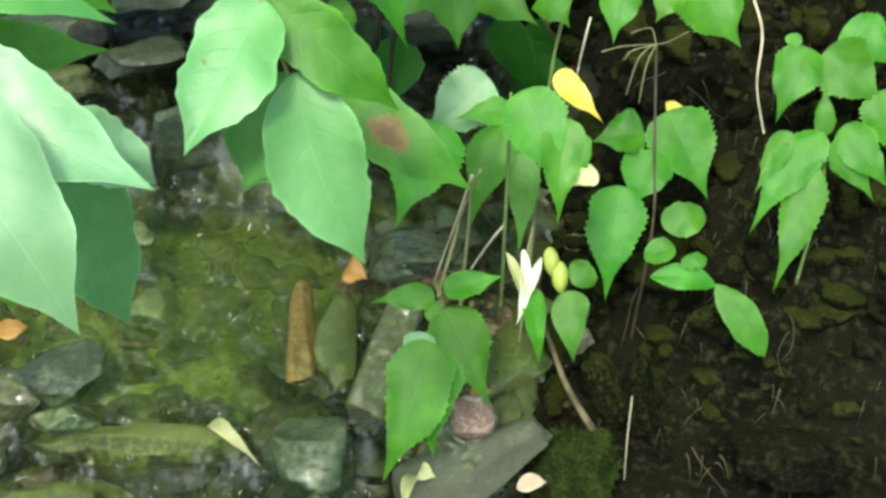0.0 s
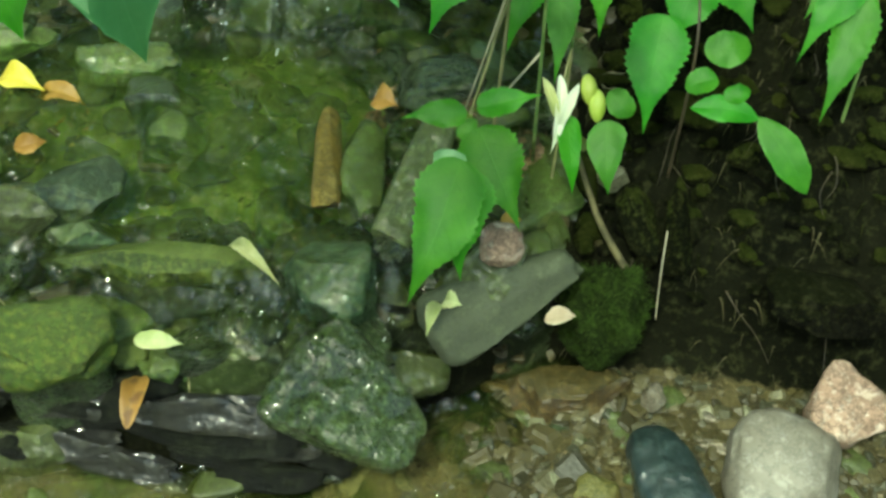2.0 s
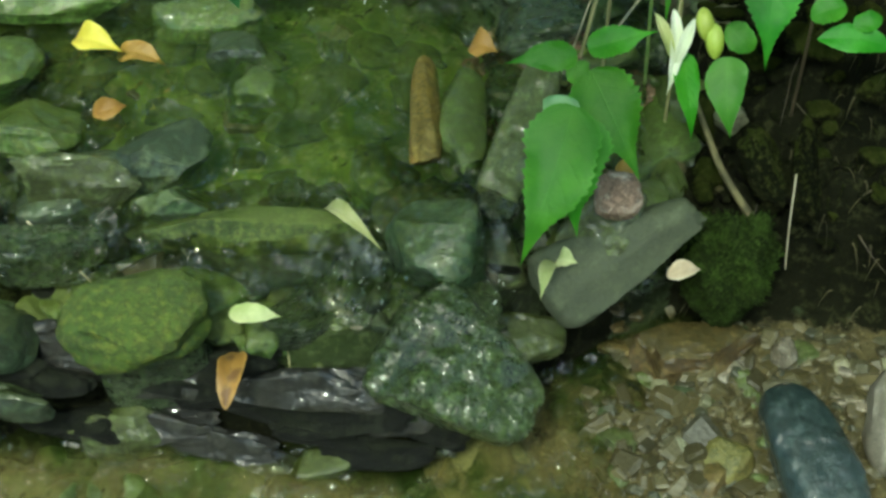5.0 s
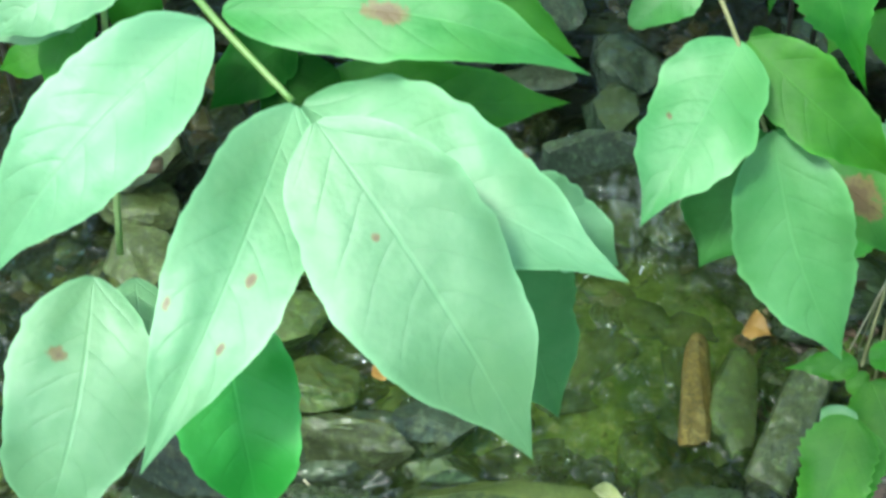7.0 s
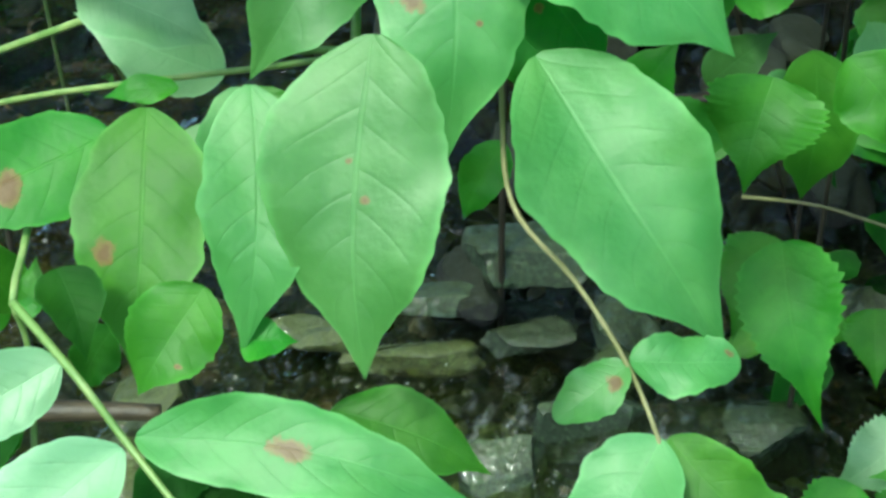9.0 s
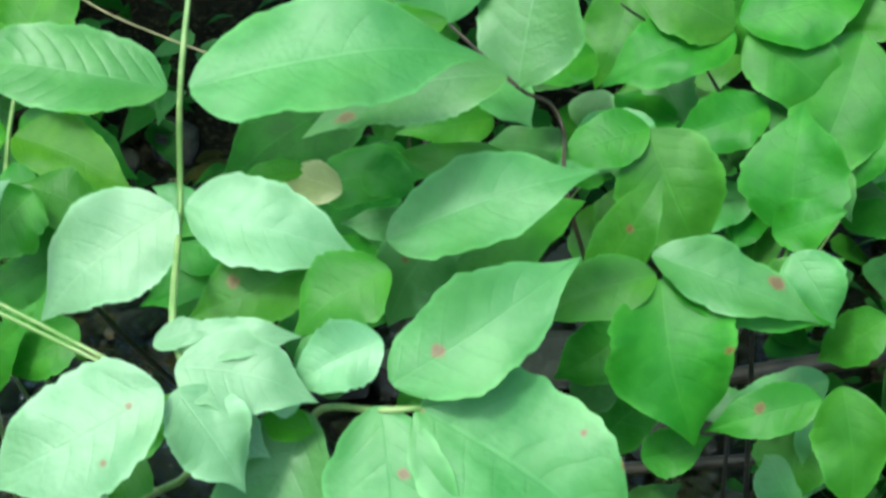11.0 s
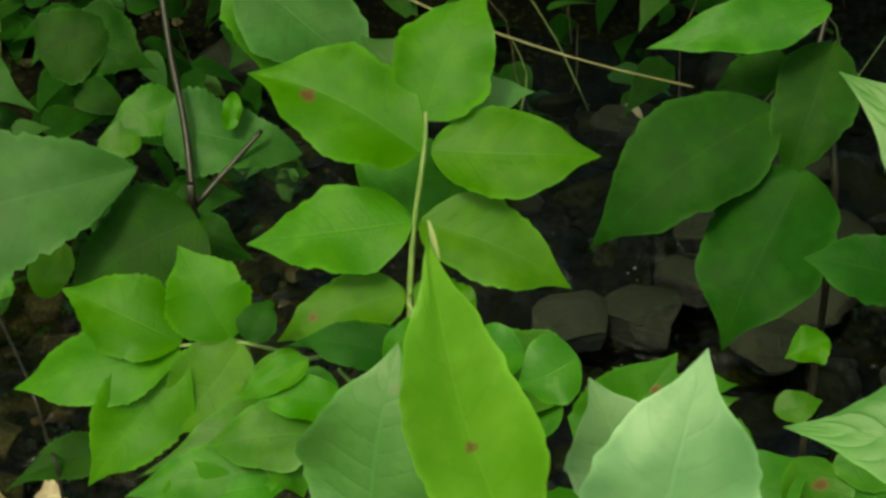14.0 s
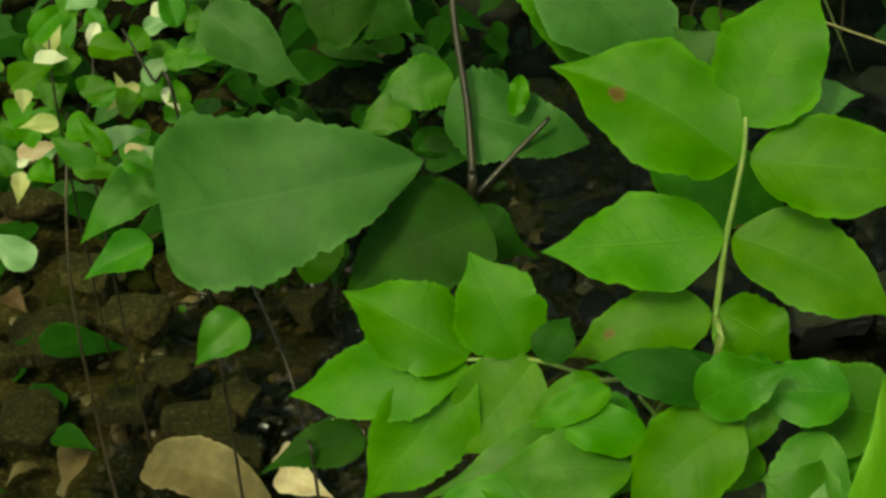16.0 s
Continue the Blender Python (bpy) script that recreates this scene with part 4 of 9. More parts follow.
stone(-0.470, 0.991, 0.002, 0.039, 0.048, 0.019, 7, "dark", "grey green stone beside the mossy slab", 48, 4, 0, 0.10)
stone(-0.463, 0.958, -0.049, 0.047, 0.015, 0.014, 7, "dark", "flat grey stone like a short plank", 49, 6, 0, 0.10)
stone(-0.341, 1.003, -0.055, 0.061, 0.016, 0.060, 7, "slab", "dark dripping stone under the mossy slab", 50, 4, 0, 0.10)
stone(-0.495, 1.342, 0.081, 0.088, 0.028, 0.014, 7, "olive", "olive brown flat stone upstream", 51, 4, 0, 0.10)
stone(-0.167, 1.107, -0.019, 0.039, 0.038, 0.015, 7, "dark", "dark stone between the falls", 54, 4, 0, 0.10)
stone(-0.085, 1.007, -0.139, 0.046, 0.031, 0.014, 7, "rusty", "brown cobble on the pool floor", 55, 4, 0, 0.10)
stone(-0.516, 1.010, -0.007, 0.137, 0.016, 0.042, 33, "mossy", "long dark mossy stone like a log", 57, 3, 0, 0.10)
stone(-0.472, 1.056, 0.031, 0.035, 0.016, 0.014, 11, "brown", "flat brown stone with a dead leaf", 58, 4, 0, 0.10)
stone(-0.365, 0.982, -0.108, 0.050, 0.021, 0.024, 6, "brown", "brown flat stone at the foot of the step", 62, 5, 0, 0.10)
stone(-0.203, 1.003, -0.039, 0.026, 0.020, 0.014, 6, "brown", "brown wedge below the cream leaf", 63, 5, 0, 0.10)
stone(-0.628, 1.155, 0.062, 0.042, 0.054, 0.020, 11, "grey", "grey wet stone upstream", 64, 4, 0, 0.10)
stone(-0.608, 1.019, -0.039, 0.036, 0.039, 0.015, 11, "pink", "pinkish brown stone below the branch", 65, 4, 0, 0.10)
stone(-0.477, 1.015, -0.029, 0.037, 0.045, 0.017, 11, "slab", "grey green lumpy stone below the step", 66, 4, 0, 0.10)
stone(-0.575, 1.389, 0.081, 0.069, 0.042, 0.016, 11, "brown", "brownish stone lying upstream", 67, 4, 0, 0.10)
stone(-0.116, 1.477, 0.061, 0.063, 0.037, 0.014, 11, "olive", "olive stone beside the fall", 68, 4, 0, 0.10)
stone(-0.095, 1.399, 0.051, 0.039, 0.043, 0.016, 11, "slab", "dark grey stone beside the pool", 69, 4, 0, 0.10)
stone(-0.290, 1.279, 0.041, 0.036, 0.046, 0.018, 11, "olive", "olive brown stone at the pool edge", 70, 4, 0, 0.10)
stone(-0.258, 1.501, 0.105, 0.078, 0.017, 0.060, 11, "dark", "dark stone at the head of the small fall", 71, 4, 0, 0.10)
stone(-0.343, 1.128, 0.031, 0.042, 0.023, 0.014, 11, "grey", "grey stone at the ledge", 72, 4, 0, 0.10)
stone(-0.168, 1.182, 0.031, 0.030, 0.045, 0.015, 11, "olive", "olive wedge stone by the standing stone", 73, 4, 0, 0.10)
stone(-0.429, 1.124, 0.042, 0.075, 0.048, 0.018, 11, "dark", "brown stone with a mossy top", 74, 4, 0, 0.10)
stone(-0.724, 1.430, 0.102, 0.050, 0.074, 0.025, 13, "brown", "brown stone in the shade of the leaves", 75, 4, 0, 0.10)
stone(-0.724, 1.371, 0.081, 0.053, 0.039, 0.014, 13, "brown", "reddish brown stone in the shade of the leaves", 76, 4, 0, 0.10)
stone(-0.528, 1.251, 0.062, 0.042, 0.064, 0.021, 13, "olive", "olive stone seen between the leaves", 77, 4, 0, 0.10)
stone(-0.267, 1.563, 0.121, 0.034, 0.065, 0.017, 13, "grey", "grey stone at the far bank", 78, 4, 0, 0.10)
stone(-0.264, 1.651, 0.132, 0.043, 0.059, 0.022, 13, "dark", "dark stone at the far bank", 79, 4, 0, 0.10)
stone(-0.049, 1.736, 0.132, 0.067, 0.060, 0.022, 13, "dark", "brown stone at the far bank", 80, 4, 0, 0.10)
stone(0.266, 1.556, 0.203, 0.042, 0.091, 0.036, -12, "dark", "olive grey slab set in the bank", 81, 5, 0, 0.10)
stone(0.381, 1.319, 0.122, 0.056, 0.061, 0.023, 3, "mossy", "lumpy mossy clod on the bank", 82, 4, 0, 0.20)
stone(0.365, 1.196, 0.002, 0.070, 0.055, 0.021, 3, "soil", "dark stone at the foot of the bank", 85, 4, 0, 0.10)
stone(-0.345, 1.444, 0.065, 0.052, 0.042, 0.054, 3, "dark", "dark upright stone behind the pool", 86, 4, 0, 0.10)
stone(-0.592, 1.576, 0.101, 0.060, 0.032, 0.014, 16, "brown", "flat brown stone in the far bed", 87, 6, 0, 0.10)
stone(-0.473, 1.637, 0.131, 0.064, 0.032, 0.014, 16, "dark", "dark layered stone in the far bed", 88, 6, 0, 0.10)
stone(-0.398, 1.723, 0.152, 0.082, 0.062, 0.023, 16, "dark", "dark broad stone in the far bed", 89, 6, 0, 0.10)
stone(-0.498, 1.584, 0.081, 0.105, 0.025, 0.014, 16, "brown", "long flat brown stone in the far bed", 90, 6, 0, 0.10)
stone(-0.369, 1.629, 0.101, 0.064, 0.028, 0.014, 16, "dark", "dark flat stone in the far bed", 91, 6, 0, 0.10)
stone(-0.257, 1.537, 0.081, 0.061, 0.037, 0.014, 16, "grey", "grey flat stone behind the sapling", 92, 5, 0, 0.10)
stone(-0.701, 1.310, 0.062, 0.052, 0.057, 0.021, 16, "brown", "reddish stone below the leaves", 93, 4, 0, 0.10)
stone(-0.719, 1.244, 0.042, 0.040, 0.062, 0.021, 16, "dark", "dark wet stone below the leaves", 94, 4, 0, 0.10)
stone(-0.126, 1.546, 0.102, 0.082, 0.057, 0.021, 16, "dark", "dark stone behind the sapling", 95, 4, 0, 0.10)
stone(-0.211, 2.221, 0.123, 0.061, 0.104, 0.031, 14, "bed", "wet stone of the far stream bed, darkened for shade", 96, 4, 0, 0.10)
stone(-0.153, 2.319, 0.122, 0.047, 0.071, 0.021, 14, "bed", "wet stone of the far stream bed, darkened for shade", 97, 4, 0, 0.10)
stone(-0.112, 2.617, 0.123, 0.091, 0.127, 0.038, 14, "bed", "wet stone of the far stream bed, darkened for shade", 98, 4, 0, 0.10)
stone(-0.326, 2.470, 0.122, 0.061, 0.085, 0.025, 14, "bed", "wet stone of the far stream bed, darkened for shade", 99, 4, 0, 0.10)
stone(-0.451, 1.945, 0.122, 0.070, 0.072, 0.021, 14, "bed", "wet stone of the far stream bed, darkened for shade", 100, 4, 0, 0.10)
stone(-0.452, 1.694, 0.122, 0.047, 0.089, 0.024, 14, "bed", "wet stone of the far stream bed, darkened for shade", 101, 4, 0, 0.10)
stone(-0.082, 1.984, 0.122, 0.060, 0.094, 0.028, 14, "bed", "wet stone of the far stream bed, darkened for shade", 102, 4, 0, 0.10)
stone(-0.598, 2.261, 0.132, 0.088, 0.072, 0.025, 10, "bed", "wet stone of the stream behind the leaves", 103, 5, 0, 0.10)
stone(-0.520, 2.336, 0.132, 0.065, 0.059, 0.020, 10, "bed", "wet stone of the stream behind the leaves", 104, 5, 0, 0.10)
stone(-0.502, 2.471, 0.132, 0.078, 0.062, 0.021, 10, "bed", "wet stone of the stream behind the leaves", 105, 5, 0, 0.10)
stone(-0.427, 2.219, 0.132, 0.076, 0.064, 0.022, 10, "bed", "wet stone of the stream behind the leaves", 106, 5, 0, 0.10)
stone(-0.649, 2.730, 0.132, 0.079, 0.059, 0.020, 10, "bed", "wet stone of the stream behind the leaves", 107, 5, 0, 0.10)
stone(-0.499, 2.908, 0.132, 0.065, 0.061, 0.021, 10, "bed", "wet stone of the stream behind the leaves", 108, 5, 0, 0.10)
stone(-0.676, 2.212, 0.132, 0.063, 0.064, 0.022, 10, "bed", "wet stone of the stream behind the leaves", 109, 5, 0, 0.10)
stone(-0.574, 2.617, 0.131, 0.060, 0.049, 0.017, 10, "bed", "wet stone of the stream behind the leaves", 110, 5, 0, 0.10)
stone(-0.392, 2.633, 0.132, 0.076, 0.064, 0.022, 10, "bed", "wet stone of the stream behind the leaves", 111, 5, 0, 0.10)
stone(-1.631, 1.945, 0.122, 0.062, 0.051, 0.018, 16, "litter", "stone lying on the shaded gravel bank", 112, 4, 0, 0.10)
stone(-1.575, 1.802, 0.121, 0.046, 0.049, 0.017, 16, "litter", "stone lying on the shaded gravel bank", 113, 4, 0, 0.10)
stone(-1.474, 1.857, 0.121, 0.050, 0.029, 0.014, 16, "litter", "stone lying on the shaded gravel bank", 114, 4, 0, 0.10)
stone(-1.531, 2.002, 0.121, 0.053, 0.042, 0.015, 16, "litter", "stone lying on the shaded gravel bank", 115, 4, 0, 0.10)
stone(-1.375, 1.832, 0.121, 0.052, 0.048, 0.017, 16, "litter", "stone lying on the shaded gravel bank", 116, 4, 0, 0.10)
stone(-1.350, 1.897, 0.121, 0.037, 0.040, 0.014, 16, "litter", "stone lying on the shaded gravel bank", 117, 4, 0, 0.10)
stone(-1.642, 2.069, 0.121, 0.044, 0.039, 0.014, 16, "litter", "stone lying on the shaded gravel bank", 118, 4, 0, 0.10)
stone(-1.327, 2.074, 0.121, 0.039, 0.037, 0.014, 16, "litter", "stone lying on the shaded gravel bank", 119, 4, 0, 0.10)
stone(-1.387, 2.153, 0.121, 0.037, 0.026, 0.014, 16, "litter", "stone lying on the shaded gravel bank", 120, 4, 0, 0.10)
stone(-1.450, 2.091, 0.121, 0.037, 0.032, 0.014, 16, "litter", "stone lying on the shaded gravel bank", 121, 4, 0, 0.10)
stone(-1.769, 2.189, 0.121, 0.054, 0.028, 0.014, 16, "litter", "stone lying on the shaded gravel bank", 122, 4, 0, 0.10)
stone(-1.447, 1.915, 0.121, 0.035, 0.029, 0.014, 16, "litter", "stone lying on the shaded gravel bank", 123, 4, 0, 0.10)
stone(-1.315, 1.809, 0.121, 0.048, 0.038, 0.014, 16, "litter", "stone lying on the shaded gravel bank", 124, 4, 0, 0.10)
stone(-0.371, 2.340, 0.122, 0.087, 0.081, 0.022, 13, "bed", "wet stone in the far stream, coloured black for shade", 125, 4, 0, 0.10)
stone(-0.203, 2.197, 0.101, 0.082, 0.057, 0.016, 13, "bed", "flat wet stone in the far stream, coloured black for shade", 126, 4, 0, 0.10)

sapling_near = plant("sapling", "young sapling with large compound blue-green leaves leaning over the stream", -0.980, 0.600, "sapling", "saplings")
stem(sapling_near, [(-0.980, 0.600, ground_z(-0.980, 0.600) - 0.01), (-0.920, 0.600, 0.400), (-0.620, 0.700, 0.820), (-0.385, 0.700, 0.918), (-0.325, 0.610, 0.922)], 0.0020, 0.0015, "green", "trunk")
stem(sapling_near, [(-0.310, 0.558, 0.798), (-0.326, 0.614, 0.881), (-0.329, 0.616, 0.914)], 0.0014, 0.0012, "green", "petiole")
sapling_near_rachis = stem(sapling_near, [(-0.325, 0.610, 0.922), (-0.292, 0.588, 0.915), (-0.267, 0.577, 0.894), (-0.237, 0.560, 0.878)], 0.0018, 0.0012, "green", "rachis")
leaf(sapling_near_rachis, (-0.270, 0.576, 0.894), (-0.332, 0.503, 0.833), (0.121, -0.698, 0.706), 0.046, mat="sheen_mint", bend=0.072, fold=0.17)
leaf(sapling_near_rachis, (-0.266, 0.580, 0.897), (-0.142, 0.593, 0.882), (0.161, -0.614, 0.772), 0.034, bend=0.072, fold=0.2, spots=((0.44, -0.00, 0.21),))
leaf(sapling_near_rachis, (-0.236, 0.559, 0.877), (-0.259, 0.450, 0.810), (0.358, -0.541, 0.761), 0.043, mat="sheen_mint", bend=0.053, fold=0.21, spots=((0.47, -0.33, 0.07), (0.60, 0.82, 0.06), (0.66, -0.37, 0.05),))
leaf(sapling_near_rachis, (-0.219, 0.531, 0.894), (-0.140, 0.487, 0.802), (0.337, -0.702, 0.627), 0.061, mat="sheen_mint", bend=0.083, fold=0.02, spots=((0.31, 0.19, 0.04),))
leaf(sapling_near_rachis, (-0.239, 0.575, 0.865), (-0.120, 0.543, 0.837), (0.056, -0.526, 0.849), 0.053, mat="sheen_mint", bend=0.037, fold=0.12, spots=((0.61, -1.00, 0.05),))
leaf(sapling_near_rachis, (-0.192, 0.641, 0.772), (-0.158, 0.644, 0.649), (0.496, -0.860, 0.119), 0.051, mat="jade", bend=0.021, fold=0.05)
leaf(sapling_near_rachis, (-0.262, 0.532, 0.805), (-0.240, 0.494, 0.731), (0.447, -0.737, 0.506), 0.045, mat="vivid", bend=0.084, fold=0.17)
leaf(sapling_near_rachis, (-0.301, 0.520, 0.823), (-0.308, 0.453, 0.752), (0.368, -0.694, 0.620), 0.052, mat="sheen_mint", bend=0.076, fold=0.03, spots=((0.29, 0.36, 0.12),))
leaf(sapling_near_rachis, (-0.298, 0.543, 0.802), (-0.278, 0.481, 0.781), (0.157, -0.262, 0.952), 0.030, mat="sheen_mint", bend=0.029, fold=0)
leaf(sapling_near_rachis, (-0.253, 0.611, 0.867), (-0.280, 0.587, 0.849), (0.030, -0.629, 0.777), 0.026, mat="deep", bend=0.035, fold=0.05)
leaf(sapling_near_rachis, (-0.246, 0.609, 0.848), (-0.154, 0.627, 0.841), (0.187, -0.693, 0.697), 0.029, mat="bank", bend=0.081, fold=0.06)
leaf(sapling_near_rachis, (-0.254, 0.690, 0.705), (-0.221, 0.648, 0.653), (0.135, -0.725, 0.676), 0.038, mat="lime", bend=0.058, fold=0.15)
leaf(sapling_near_rachis, (-0.319, 0.591, 0.895), (-0.350, 0.569, 0.880), (0.211, -0.736, 0.643), 0.026, mat="sheen_mint", bend=0.086, fold=0.15)
leaf(sapling_near_rachis, (-0.327, 0.601, 0.878), (-0.337, 0.577, 0.854), (0.115, -0.716, 0.688), 0.019, mat="bank", bend=0.083, fold=0.07)
leaf(sapling_near_rachis, (-0.170, 0.588, 0.829), (-0.127, 0.594, 0.794), (0.584, -0.543, 0.604), 0.032, mat="sheen_mint", bend=0.032, fold=0.03)
leaf(sapling_near_rachis, (-0.300, 0.595, 0.912), (-0.347, 0.559, 0.889), (0.225, -0.708, 0.670), 0.030, mat="sheen_mint", bend=0.041, fold=0.13)
leaf(sapling_near_rachis, (-0.334, 0.607, 0.875), (-0.336, 0.586, 0.853), (0.454, -0.670, 0.587), 0.021, mat="bank", bend=0.067, fold=0.07)
leaf(sapling_near_rachis, (-0.216, 0.641, 0.869), (-0.153, 0.644, 0.850), (0.283, -0.464, 0.839), 0.031, mat="bank", bend=0.077, fold=0.11)
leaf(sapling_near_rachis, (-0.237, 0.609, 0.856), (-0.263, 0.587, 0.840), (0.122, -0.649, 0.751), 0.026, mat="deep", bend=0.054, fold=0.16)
leaf(sapling_near_rachis, (-0.333, 0.631, 0.902), (-0.334, 0.645, 0.917), (0.216, -0.721, 0.658), 0.012, kind="bank", mat="bank", bend=0.088, fold=0.01)
leaf(sapling_near_rachis, (-0.335, 0.630, 0.902), (-0.326, 0.637, 0.906), (0.206, -0.694, 0.689), 0.010, kind="bank", mat="bank", bend=0.079, fold=0)

sapling_tall = plant("sapling", "leafy sapling with large spotted oval leaflets crowding over the stream", -1.050, 0.920, "sapling", "saplings")
stem(sapling_tall, [(-1.050, 0.920, ground_z(-1.050, 0.920) - 0.01), (-1.000, 0.920, 0.400), (-0.680, 0.920, 0.720), (-0.267, 0.830, 0.912)], 0.0022, 0.0016, "green", "trunk")
stem(sapling_tall, [(-0.267, 0.830, 0.912), (-0.274, 0.859, 0.942), (-0.268, 0.863, 0.986), (-0.230, 0.847, 1.003), (-0.210, 0.852, 1.004)], 0.0025, 0.0015, "green", "rachis")
stem(sapling_tall, [(-0.300, 0.823, 0.913), (-0.264, 0.823, 0.919)], 0.0022, 0.0016, "green", "petiole")
stem(sapling_tall, [(-0.210, 0.852, 1.004), (-0.199, 0.832, 0.908), (-0.187, 0.807, 0.860), (-0.147, 0.761, 0.856), (-0.120, 0.745, 0.829), (-0.102, 0.730, 0.803), (-0.086, 0.715, 0.770)], 0.0014, 0.0010, "tan", "branch")
leaf(sapling_tall, (-0.120, 0.745, 0.829), (-0.146, 0.721, 0.812), (-0.026, -0.551, 0.834), 0.024, kind="round", bend=0.046, fold=0.13, spots=((0.24, -0.27, 0.30),))
leaf(sapling_tall, (-0.119, 0.746, 0.830), (-0.073, 0.761, 0.829), (0.145, -0.408, 0.901), 0.029, kind="round", bend=0.023, fold=0.04, spots=((0.89, -0.50, 0.15),))
leaf(sapling_tall, (-0.101, 0.731, 0.803), (-0.131, 0.662, 0.756), (-0.091, -0.538, 0.838), 0.049, mat="jade", bend=0.034, fold=0.17, spots=((0.49, 0.54, 0.05),))
leaf(sapling_tall, (-0.098, 0.732, 0.803), (-0.027, 0.712, 0.756), (0.230, -0.728, 0.646), 0.036, mat="bank", bend=0.086, fold=0.08)
leaf(sapling_tall, (-0.087, 0.735, 0.755), (-0.108, 0.704, 0.698), (-0.080, -0.867, 0.492), 0.049, mat="ash", bend=0.057, fold=0.02)
leaf(sapling_tall, (-0.083, 0.716, 0.770), (-0.040, 0.682, 0.673), (0.174, -0.907, 0.384), 0.052, mat="jade", bend=0.028, fold=0.16, spots=((0.97, -0.89, 0.08),))
leaf(sapling_tall, (-0.085, 0.855, 0.660), (0.015, 0.818, 0.619), (0.052, -0.678, 0.733), 0.042, mat="bank", bend=0.08, fold=0.01, spots=((0.47, 0.05, 0.45),))
leaf(sapling_tall, (-0.200, 0.662, 1.023), (-0.189, 0.602, 0.921), (0.111, -0.853, 0.511), 0.064, bend=0.026, fold=0.07, spots=((0.36, 0.09, 0.04), (0.47, -0.12, 0.05),))
leaf(sapling_tall, (-0.244, 0.656, 1.000), (-0.233, 0.603, 0.923), (0.263, -0.777, 0.572), 0.039, bend=0.084, fold=0.07)
leaf(sapling_tall, (-0.293, 0.671, 0.974), (-0.278, 0.606, 0.897), (0.198, -0.728, 0.657), 0.050, mat="bank", bend=0.058, fold=0.07, spots=((0.53, 0.55, 0.17),))
leaf(sapling_tall, (-0.312, 0.677, 0.956), (-0.379, 0.633, 0.932), (0.215, -0.696, 0.686), 0.041, mat="bank", bend=0.032, fold=0.02, spots=((0.54, -0.15, 0.25),))
leaf(sapling_tall, (-0.180, 0.818, 0.931), (-0.077, 0.763, 0.830), (0.325, -0.649, 0.688), 0.080, bend=0.068, fold=0.22, spots=((0.97, 0.09, 0.09),))
leaf(sapling_tall, (-0.094, 1.044, 0.804), (-0.100, 1.006, 0.746), (0.135, -0.841, 0.524), 0.071, kind="bank", mat="bank", bend=0.023, fold=0.22, teeth=0.12)
leaf(sapling_tall, (-0.089, 1.092, 0.662), (-0.101, 1.041, 0.609), (-0.001, -0.717, 0.697), 0.046, kind="bank", mat="bank", bend=0.048, fold=0.05, teeth=0.12, spots=((0.37, -0.51, 0.42),))
leaf(sapling_tall, (-0.078, 1.050, 0.688), (-0.035, 0.985, 0.599), (0.092, -0.783, 0.616), 0.064, kind="bank", mat="bank", bend=0.078, fold=0.1, teeth=0.12)
leaf(sapling_tall, (-0.251, 0.617, 0.939), (-0.267, 0.586, 0.911), (0.205, -0.713, 0.671), 0.034, mat="bank", bend=0.024, fold=0.2, spots=((0.64, -0.56, 0.09),))
leaf(sapling_tall, (-0.236, 0.609, 0.924), (-0.216, 0.615, 0.924), (0.146, -0.428, 0.892), 0.018, kind="bank", mat="bank", bend=0.055, fold=0.18)
leaf(sapling_tall, (-0.302, 0.606, 0.945), (-0.285, 0.588, 0.920), (0.486, -0.535, 0.691), 0.024, kind="bank", mat="deep", bend=0.071, fold=0.21)
leaf(sapling_tall, (-0.230, 0.848, 1.005), (-0.212, 0.782, 0.891), (0.207, -0.832, 0.515), 0.067, bend=0.075, fold=0.02, spots=((0.47, 0.61, 0.15), (0.25, -0.20, 0.08), (0.54, -0.33, 0.04),))
leaf(sapling_tall, (-0.212, 0.852, 1.004), (-0.094, 0.837, 0.935), (0.313, -0.665, 0.678), 0.090, bend=0.03, fold=0.19, quilt=0.9, spots=((0.71, -1.00, 0.08), (0.53, -0.75, 0.04),))
leaf(sapling_tall, (-0.268, 0.854, 0.991), (-0.307, 0.796, 0.912), (0.190, -0.834, 0.517), 0.054, bend=0.052, fold=0.22)
leaf(sapling_tall, (-0.210, 0.886, 0.942), (-0.156, 0.867, 0.892), (0.265, -0.779, 0.568), 0.042, mat="bank", bend=0.088, fold=0.1, spots=((0.37, 0.35, 0.11),))
leaf(sapling_tall, (-0.225, 0.852, 1.016), (-0.142, 0.905, 1.070), (0.061, -0.760, 0.647), 0.054, bend=0.071, fold=0.11, spots=((0.25, -0.10, 0.12),))
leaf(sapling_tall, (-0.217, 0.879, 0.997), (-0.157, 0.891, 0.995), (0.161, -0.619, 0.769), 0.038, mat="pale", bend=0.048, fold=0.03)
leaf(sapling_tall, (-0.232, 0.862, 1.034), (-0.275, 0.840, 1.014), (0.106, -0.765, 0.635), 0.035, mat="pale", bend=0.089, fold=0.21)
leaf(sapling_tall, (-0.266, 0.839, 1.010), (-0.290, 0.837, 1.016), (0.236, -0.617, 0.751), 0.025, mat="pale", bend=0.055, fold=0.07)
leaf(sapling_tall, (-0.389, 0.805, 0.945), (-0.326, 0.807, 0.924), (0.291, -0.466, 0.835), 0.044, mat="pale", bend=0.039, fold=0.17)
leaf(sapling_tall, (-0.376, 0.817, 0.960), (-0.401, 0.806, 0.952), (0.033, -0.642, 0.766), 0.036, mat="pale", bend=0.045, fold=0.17)
